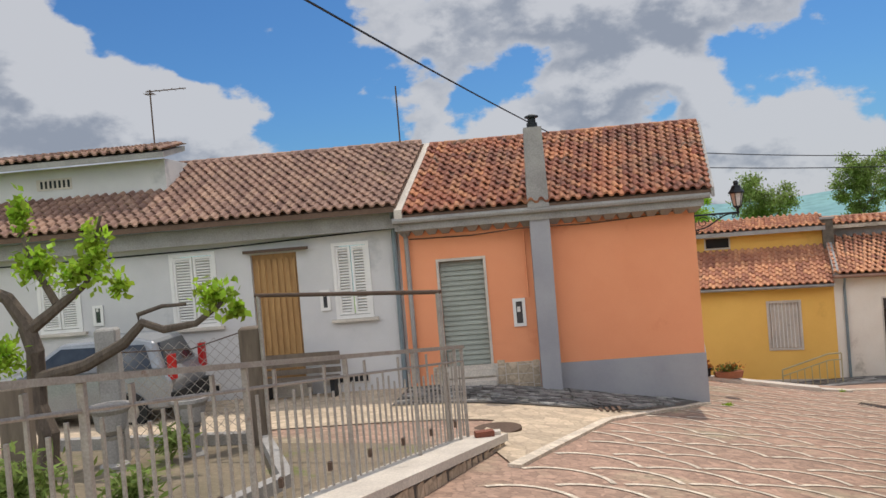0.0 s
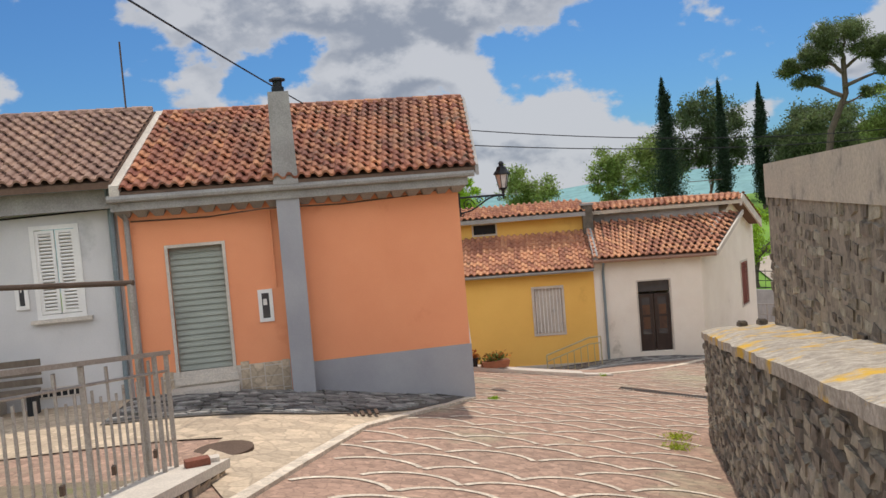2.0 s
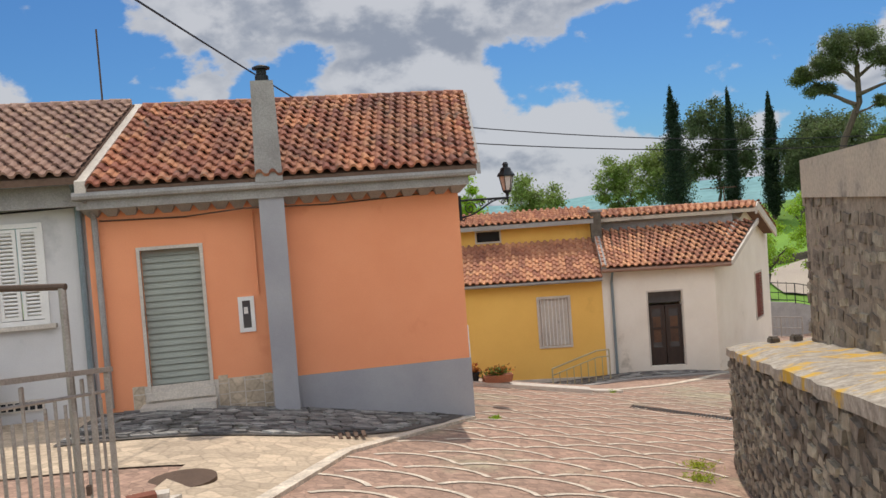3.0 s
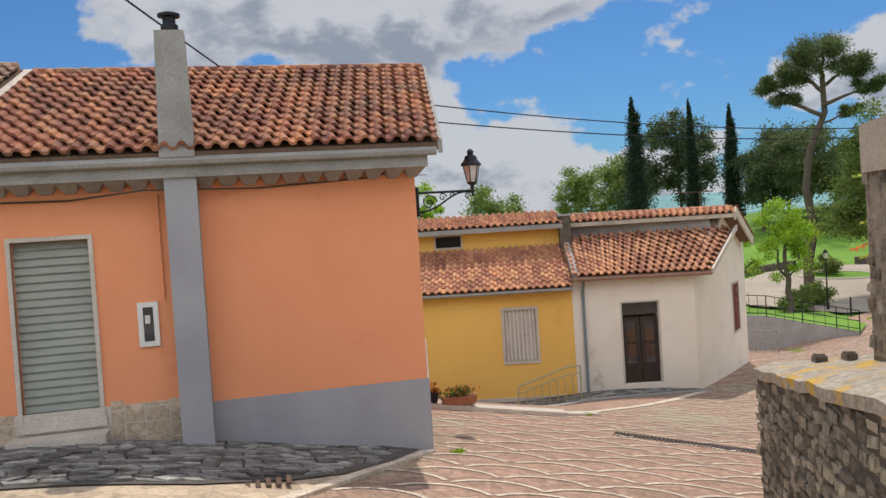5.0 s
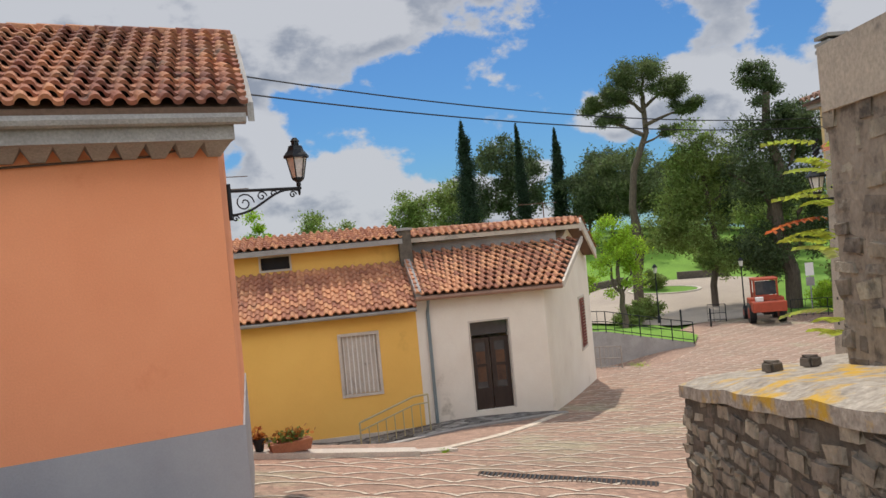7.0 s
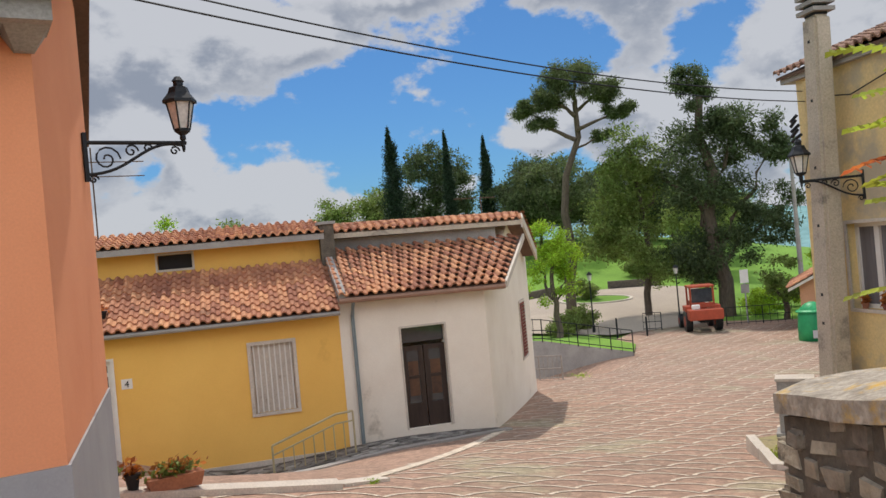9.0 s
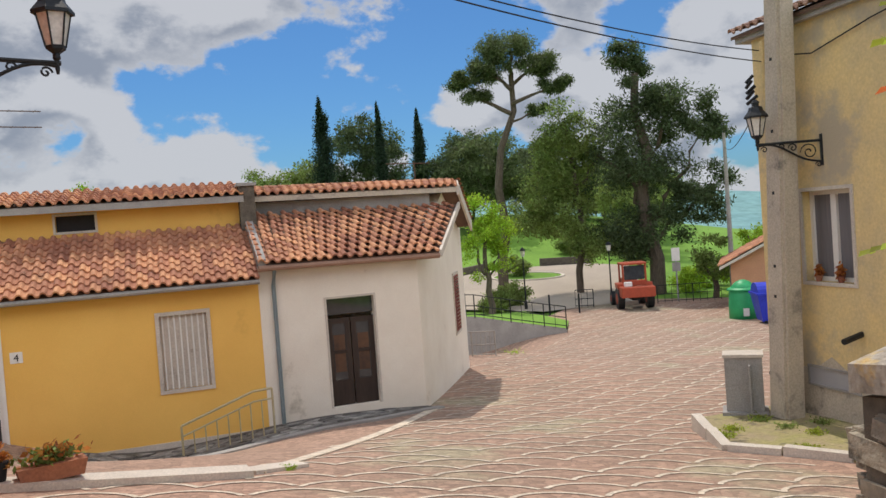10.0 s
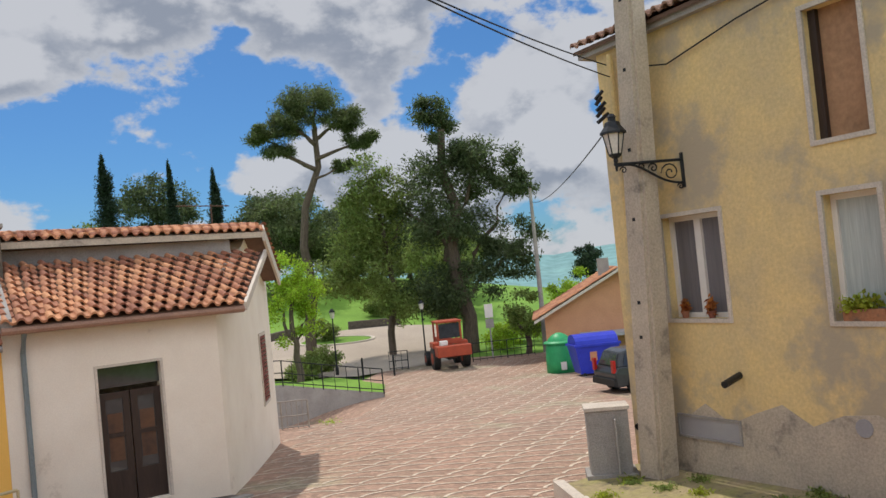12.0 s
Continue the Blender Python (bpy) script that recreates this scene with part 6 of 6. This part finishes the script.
def tree(name, base, top, crown, limbs, r0, material, size, label, cat="tree", seed=1, slim=0.5, group=""):
    x, y = base
    z = G(x, y)
    t = thing(name, (x, y, z), label, cat, group)
    bm = limb(B(), (x, y, z - 0.3), top, r0, r0 * 0.45, 0.1, seed)
    part("trunk", bm, M_BARK, t)
    for i, (a, b, r) in enumerate(limbs):
        part("limb", limb(B(), a, b, r, r * 0.3, 0.18, seed + i), M_BARK, t)
    foliage("crown", crown, size, material, t, seed, slim)
    return t


# tall pine with a flat layered crown
def pine_p(x, y, z):
    """The pine is laid out about a point of the street and drawn in towards it."""
    return (4.48 + (x - 4.48) * 0.87, 12.0 + (y - 12.0) * 0.87, -0.2 + (z + 0.2) * 0.87)


pt = pine_p(45.9, 60.0, 10.4)
crown = []
for c, rad, n, sub in (((45.8, 59.9, 12.2), (2.0, 2.0, 1.3), 16, 0.85), ((44.5, 60.8, 11.0), (1.6, 1.6, 0.8), 11, 0.8), ((47.4, 58.6, 10.9), (1.5, 1.5, 0.7), 10, 0.75), ((42.6, 62.4, 10.2), (1.6, 1.4, 0.5), 9, 0.65), ((48.2, 57.7, 9.3), (1.3, 1.2, 0.4), 7, 0.6), ((43.6, 61.6, 8.9), (1.2, 1.0, 0.4), 6, 0.55), ((47.2, 58.9, 7.7), (0.9, 0.8, 0.3), 4, 0.5)):
    crown += clumps(pine_p(*c), [k * 0.9 for k in rad], int(n * 1.3), sub * 0.85, 190, int(c[0] * 10))
tree("pine_tree", (39.3, 54.5), pt, crown, [(pine_p(*la), pine_p(*lb), lr) for la, lb, lr in [((45.7, 60.1, 7.5), (43.0, 62.2, 9.9), 0.16), ((45.8, 60.0, 8.2), (48.0, 57.9, 9.2), 0.15), ((45.8, 60.0, 9.3), (44.3, 61.0, 11.0), 0.15), ((45.9, 60.0, 9.6), (47.4, 58.7, 11.0), 0.14), ((45.9, 60, 10), (46, 59.8, 12.5), 0.16), ((45.7, 60.1, 6.8), (47.2, 58.9, 7.6), 0.09)]], 0.36, L_PINE, 0.20, "tall pine with bare trunk and flat layered crown", seed=3, slim=0.22)
# big shady tree behind the tractor
crown = []
for c, rad, n, sub in (((44.4, 47.0, 3.5), (2.6, 2.6, 3.4), 46, 1.1), ((44.3, 47.2, 8.3), (1.1, 1.1, 1.9), 14, 0.7), ((45.6, 45.5, 6.6), (1.3, 1.3, 1.9), 16, 0.8), ((46.9, 43.8, 4.8), (1.2, 1.2, 2.0), 14, 0.75), ((46.6, 44.0, 0.5), (1.8, 1.8, 2.2), 22, 0.85), ((44.4, 47.0, -1.8), (2.8, 2.8, 1.8), 30, 0.9)):
    crown += clumps(c, rad, n, sub, 130, int(c[2] * 31) + 500)
tree("pine_tree", (45.0, 46.5), (44.6, 46.9, 8.0), crown, [((44.9, 46.6, -1.5), (46.8, 43.9, 4.0), 0.2), ((44.9, 46.6, -0.5), (42.8, 49.0, 4.0), 0.2), ((44.8, 46.7, 2), (45.6, 45.5, 6.5), 0.16), ((44.9, 46.6, -2.5), (46.9, 43.7, 0.5), 0.14)], 0.5, L_DARK, 0.22, "large dense dark green tree behind the tractor", seed=7, slim=0.3)
crown = []
for c, rad, n, sub in (((41.8, 50.3, 3.6), (2.0, 2.0, 3.3), 54, 0.85), ((41.0, 51.2, 0.0), (2.6, 2.6, 2.6), 54, 0.9), ((43.0, 49.0, -2.4), (2.4, 2.4, 1.3), 22, 0.8)):
    crown += clumps(c, rad, n, sub, 120, int(c[2] * 31) + 700)
tree("broadleaf_tree", (42.3, 50.5), (41.8, 50.4, 5.5), crown, [((42.1, 50.5, -1), (40.4, 51.8, 2.5), 0.13), ((42.0, 50.5, 0), (43.2, 49.2, 3.5), 0.13)], 0.24, L_MID, 0.17, "airy light green broadleaf tree beside the walk", seed=9, slim=0.4)


def cypress(x, y, top, w, seed):
    z = G(x, y)
    r = random.Random(seed)
    bl = []
    n = 34
    for i in range(n):
        t = i / (n - 1)
        rad = w * 0.66 * min(1, 0.45 + t / 0.2) * (1.02 - t) ** 0.7 * r.uniform(0.7, 1.2)
        bl.append(((x + r.uniform(-0.07, 0.07) * w, y + r.uniform(-0.07, 0.07) * w, z + 0.8 + (top - z - 1.1) * t), (rad, rad, 0.9), 260))
    c = thing("cypress", (x, y, z), "slender dark green cypress", "tree", "cypresses")
    part("trunk", tube(B(), [(x, y, z - 0.2), (x, y, top - 1.5)], 0.22, 7, 0.05), M_BARK, c)
    foliage("crown", bl, 0.24, L_CYP, c, seed, 0.3, 0.3)


cypress(43.2, 85.7, 12.3, 3.6, 41)
cypress(48.1, 82.9, 11.5, 1.7, 42)
cypress(51.3, 80.8, 10.6, 2.0, 43)


def bushy(name, x, y, top, w, material, label, seed, size=0.22, sub=1.0, n=36, low=0.25, slim=0.4, per=120):
    z = G(x, y)
    zc, rz = z + (top - z) * (0.5 + low / 2), (top - z) * (0.5 - low / 2)
    tree(name, (x, y), (x, y, zc), clumps((x, y, zc), (w, w, rz), n, sub, per, seed), [((x, y, z + (top - z) * 0.3), (x + w * 0.6, y - w * 0.5, zc), 0.1), ((x, y, z + (top - z) * 0.3), (x - w * 0.6, y + w * 0.5, zc + rz * 0.3), 0.1)], 0.2, material, size, label, seed=seed, slim=slim)


bushy("pine_tree", 50.6, 90.3, 11.8, 4.6, L_DARK, "dark pine in the park", 51, 0.28, 1.3, 70)
bushy("pine_tree", 56.0, 75.5, 8.6, 3.6, L_PINE, "pine with dense crown in the park", 52, 0.26, 1.3, 46)
bushy("pine_tree", 53.0, 78.5, 6.8, 2.6, L_DARK, "dark pine in the park", 53, 0.26, 1.2, 36)
bushy("pine_tree", 62.0, 76.0, 6.5, 3.2, L_DARK, "dark pine in the park", 54, 0.26, 1.2, 40)
bushy("pine_tree", 58.5, 82.0, 8.8, 4.2, L_DARK, "dark pine behind the lawn", 71, 0.28, 1.3, 60, 0.1)
bushy("pine_tree", 66.0, 80.0, 8.0, 4.4, L_PINE, "pine with dense crown behind the lawn", 72, 0.28, 1.3, 60, 0.1)
bushy("pine_tree", 72.0, 76.0, 6.5, 4.4, L_DARK, "dark pine behind the lawn", 73, 0.28, 1.3, 56, 0.05)
bushy("broadleaf_tree", 66.0, 66.0, 3.0, 4.0, L_MID, "dense green tree beyond the walk", 74, 0.24, 1.2, 50, 0.05)
bushy("broadleaf_tree", 37.5, 88.0, 6.0, 2.2, L_MID, "rounded green tree in the park", 55, 0.26, 1.0, 30)
bushy("broadleaf_tree", 32.6, 47.6, 1.3, 1.5, L_BRIGHT, "young bright spring-green tree on the terrace", 56, 0.13, 0.6, 34)
bushy("broadleaf_tree", 31.0, 50.5, -0.6, 1.5, L_BRIGHT, "young bright spring-green tree on the terrace", 57, 0.13, 0.6, 26)
bushy("broadleaf_tree", 44.8, 42.2, -1.9, 1.3, L_MID, "small sparse tree near the utility pole", 58, 0.10, 0.5, 22)
bushy("broadleaf_tree", 48.5, 41.0, -1.2, 1.5, L_BRIGHT, "bright green tree behind the salmon house", 59, 0.14, 0.6, 26)
bushy("broadleaf_tree", 59.0, 60.0, 3.5, 3.5, L_MID, "rounded green tree by the walk", 60, 0.24, 1.2, 44)
bushy("broadleaf_tree", 66.0, 88.0, 5.5, 4.0, L_DARK, "dark tree at the top of the lawn", 61, 0.3, 1.4, 40)
bushy("broadleaf_tree", 80.0, 84.0, 4.5, 4.5, L_DARK, "dark tree at the top of the lawn", 62, 0.3, 1.5, 40)
bushy("broadleaf_tree", 74.0, 72.0, 4.0, 4.5, L_MID, "dense tree beyond the walk", 63, 0.3, 1.5, 44)
bushy("cypress", 74.9, 55.7, 0.6, 1.2, L_CYP, "far dark cypress beyond the salmon house", 64, 0.22, 0.7, 26)
bushy("broadleaf_tree", 33.0, 103.0, 5.5, 3.5, L_MID, "distant rounded tree behind the yellow house", 65, 0.3, 1.3, 30)
bushy("pine_tree", 22.0, 92.0, 5.0, 2.2, L_BRIGHT, "distant light green tree behind the yellow house", 66, 0.25, 0.9, 24)
bushy("broadleaf_tree", 46.0, 95.0, 7.0, 4.0, L_MID, "rounded park tree behind the cypresses", 67, 0.3, 1.4, 36)
for i, (x, y, h, w, m) in enumerate(((46.6, 45.0, 1.2, 1.5, L_BRIGHT), (49.0, 45.5, 1.6, 1.8, L_BRIGHT), (51.5, 44.0, 1.6, 1.8, L_MID), (36.0, 50.0, 1.2, 1.1, L_MID), (44.8, 59.5, 1.5, 0.9, L_MID), (54.0, 63.6, 1.2, 1.0, L_MID), (34.3, 48.9, 0.9, 1.0, L_MID))):
    z = G(x, y)
    b = thing("shrub", (x, y, z), "leafy green shrub in the park", "shrub", "park shrubs")
    foliage("leaves", clumps((x, y, z + h * 0.5), (w, w, h * 0.55), 16, 0.5, 170, 80 + i), 0.13, m, b, 90 + i, 0.4)
for i, (x, y, w) in enumerate(((23.3, 34.8, 0.35), (6.75, 13.8, 0.2), (6.4, 13.1, 0.16), (5.0, 17.2, 0.08), (8.9, 22.0, 0.1))):
    z = G(x, y)
    b = thing("weeds", (x, y, z), "small tuft of green weeds in the paving", "weeds", "weed tufts")
    foliage("blades", [((x, y, z + w * 0.2), (w * 1.4, w * 1.4, w * 0.3), 260)], 0.035, L_YELLOW if i in (1, 2) else L_BRIGHT, b, 120 + i, 0.18, 0.1)


def frond(pts, base, direction, length, r, leaf):
    """Leaf blades in pairs along a drooping stalk."""
    d = Vector(direction).normalized()
    side = d.cross(up).normalized()
    n = 8
    for i in range(1, n + 1):
        t = i / n
        c = Vector(base) + d * (length * t) + Vector((0, 0, -0.22 * length * t * t))
        for s in (-1, 1):
            tip = c + side * (s * leaf * (1.15 - 0.4 * t)) + d * (leaf * 0.35) + Vector((0, 0, -leaf * 0.35))
            w = d * (leaf * 0.22)
            pts.append((c, (c + tip) / 2 + w + Vector((0, 0, 0.01)), tip, (c + tip) / 2 - w))


ail = thing("tree_of_heaven", (9.88, 14.42, G(9.7, 14.6)), "young tree with long drooping yellow-green feathered leaves", "tree")
part("trunk", limb(B(), (10.1, 14.2, -2.6), (9.88, 14.42, 0.9), 0.07, 0.03, 0.1, 5), M_BARK, ail)
rf = random.Random(77)
quads, reds = [], []
for k in range(46):
    a = rf.uniform(0, 2 * math.pi)
    h = rf.uniform(-0.9, 1.05)
    rb_ = 0.04 + rf.random() * 0.14
    base = (9.88 + math.cos(a) * rb_, 14.42 + math.sin(a) * rb_, h)
    frond(reds if k % 9 == 0 else quads, base, (math.cos(a), math.sin(a), rf.uniform(0.05, 0.5)), rf.uniform(0.42, 0.62), rf, 0.13)
for nm, qs, m in (("leaves", quads, L_YELLOW), ("young_leaves", reds, L_RED)):
    raw(nm, [tuple(p) for q in qs for p in q], [(4 * i, 4 * i + 1, 4 * i + 2, 4 * i + 3) for i in range(len(qs))], m, ail)

vine = thing("pruned_vine", (-4.7, 11.0, -1.1), "old gnarled pruned vine with fresh green shoots", "vine")
part("trunk", limb(B(), (-4.6, 11.0, -1.2), (-4.8, 11.0, 0.75), 0.14, 0.10, 0.12, 3), M_BARK, vine)
part("limb", tube(B(), [(-4.7, 11, 0.1), (-4.1, 11, 0.22), (-3.6, 11, 0.45), (-3.35, 11, 0.68), (-3.1, 11, 0.58), (-2.7, 11, 0.62), (-2.35, 11, 0.85)], 0.085, 8, 0.03), M_BARK, vine)
part("limb", tube(B(), [(-4.75, 11, 0.7), (-5.0, 11, 1.1), (-5.4, 11, 1.3), (-6, 11, 1.3)], 0.10, 8, 0.05), M_BARK, vine)
part("limb", tube(B(), [(-4.75, 11, 0.7), (-4.3, 11, 1.0), (-4.0, 11, 1.2), (-3.75, 11, 2.0)], 0.08, 8, 0.02), M_BARK, vine)
part("limb", tube(B(), [(-4.4, 11, 1.0), (-4.7, 11, 1.6), (-4.8, 11, 2.2)], 0.05, 7, 0.015), M_BARK, vine)
part("twig", tube(B(), [(-3.4, 11, 0.6), (-3.4, 11, 0.78), (-3.1, 11, 0.86), (-2.8, 11, 0.86)], 0.035, 7, 0.02), M_BARK, vine)
foliage("leaves", [((-4.75, 11, 2.1), (0.14, 0.14, 0.3), 160), ((-4.6, 11, 1.5), (0.3, 0.2, 0.3), 260), ((-3.85, 11, 1.6), (0.2, 0.2, 0.5), 280), ((-4.1, 11, 1.35), (0.4, 0.2, 0.25), 260), ((-3.6, 11, 1.15), (0.15, 0.12, 0.2), 90), ((-2.45, 11, 0.95), (0.3, 0.2, 0.22), 260), ((-2.2, 11, 0.75), (0.15, 0.1, 0.15), 80), ((-5.2, 11, 0.4), (0.5, 0.3, 0.35), 420), ((-5.6, 11, 1.2), (0.4, 0.3, 0.3), 200)], 0.055, L_BRIGHT, vine, 33, 0.6, 0.15)
gp = thing("garden_plants", (-3.5, 9.2, -1.0), "leafy garden plants and weeds in the bed", "plants")
foliage("leaves", [((-3.6, 8.6, -0.55), (0.6, 0.5, 0.35), 700), ((-2.6, 8.8, -0.7), (0.35, 0.3, 0.3), 350), ((-3.1, 11.0, -0.75), (0.3, 0.2, 0.2), 220)], 0.09, L_MID, gp, 35, 0.2, 0.1)


def flower_pot(x, y, z, r, h, seed, material, label, box_pot=False):
    p = thing("flower_pot", (x, y, z), label, "flower pot", "flower pots")
    if box_pot:
        part("trough", hexa(B(), [(x - 0.3, y - 0.1, z), (x + 0.3, y - 0.1, z), (x + 0.3, y + 0.1, z), (x - 0.3, y + 0.1, z)], [(x - 0.34, y - 0.13, z + h), (x + 0.34, y - 0.13, z + h), (x + 0.34, y + 0.13, z + h), (x - 0.34, y + 0.13, z + h)]), material, p)
        foliage("leaves", [((x, y, z + h + 0.06), (0.36, 0.14, 0.12), 260)], 0.05, L_MID, p, seed, 0.4, 0.1)
        foliage("blossom", [((x, y, z + h + 0.10), (0.38, 0.15, 0.12), 150)], 0.04, L_RED, p, seed + 1, 0.6, 0.1)
    else:
        part("pot", lathe(B(), [(r * 0.7, 0), (r, h), (r * 1.1, h), (r * 1.1, h * 1.15), (r * 0.9, h * 1.15)], (x, y, z)), material, p)
        foliage("leaves", [((x, y, z + h + 0.08), (r * 1.2, r * 1.2, 0.14), 120)], 0.05, L_RED if seed % 2 else L_MID, p, seed, 0.4, 0.1)


flower_pot(6.3, 22.03, G(6.3, 22.03) + 0.10, 0.1, 0.17, 202, M_TILE, "terracotta trough with red flowers on the kerb", True)
flower_pot(5.82, 22.09, G(5.82, 22.1) + 0.10, 0.09, 0.17, 205, M_BLACK, "small dark flower pot on the kerb")
flower_pot(5.58, 22.11, G(5.58, 22.1) + 0.10, 0.09, 0.17, 208, M_BLACK, "small dark flower pot on the kerb")
p1 = fr.at((rw2[0] + rw2[1]) / 2, rw2[2], -0.02)
fb = thing("window_box", p1, "terracotta window box with yellow-green plant", "flower pot")
part("trough", fr.slab(B(), rw2[0] + 0.12, rw2[1] - 0.06, rw2[2], rw2[2] + 0.14, -0.1, 0.02), M_TILE, fb)
foliage("leaves", [((p1.x, p1.y, rw2[2] + 0.2), (0.14, 0.32, 0.12), 420)], 0.035, L_YELLOW, fb, 301, 0.6, 0.1)
for k, u in enumerate((rw1[0] + 0.25, rw1[0] + 0.75)):
    q = fr.at(u, rw1[2], -0.04)
    flower_pot(q.x, q.y, q.z, 0.06, 0.09, 311 + 2 * k, M_TILE, "small terracotta pot on the window sill")
flower_pot(6.75, 30.35, -0.98, 0.16, 0.25, 331, M_BLACK, "dark flower pot standing on the tiled roof")

rm = random.Random(5)
for i in range(14):
    x, y = rm.uniform(15.6, 17.2), rm.uniform(17.6, 21.0)
    if not inside(BED)(x, y):
        continue
    z = bed_z(x, y) - 0.02
    b = thing("weeds", (x, y, z), "low mossy weeds on the raised bed", "weeds", "bed weeds")
    foliage("blades", [((x, y, z + 0.03), (0.22, 0.22, 0.05), 200)], 0.03, L_YELLOW if i % 2 else L_MID, b, 400 + i, 0.3, 0.1)
# distant hills, the haze of distance put into their blue-green colour
M_HILL = mat("haze_painted_hills", (0.16, 0.29, 0.30), (0.20, 0.34, 0.33), 1.0, 0.004, 0.05, 0.0, spec=0.0)
hv, hf = [], []
for i in range(121):
    a = 2 * math.pi * i / 120
    hgt = 26 + 40 * noise.fractal(Vector((math.cos(a) * 2.2, math.sin(a) * 2.2, 4.0)), 1.0, 2.0, 4)
    for rr, zz in ((900, -75), (1500, hgt), (2300, -90)):
        hv.append((20 + rr * math.cos(a), 25 + rr * math.sin(a), zz))
for i in range(120):
    for j in range(2):
        k = i * 3 + j
        hf.append((k, k + 3, k + 4, k + 1))
tagged(raw("backdrop_hills", hv, hf, M_HILL), "hills on the horizon, haze painted in as blue-green colour", "hills", kind="structure")
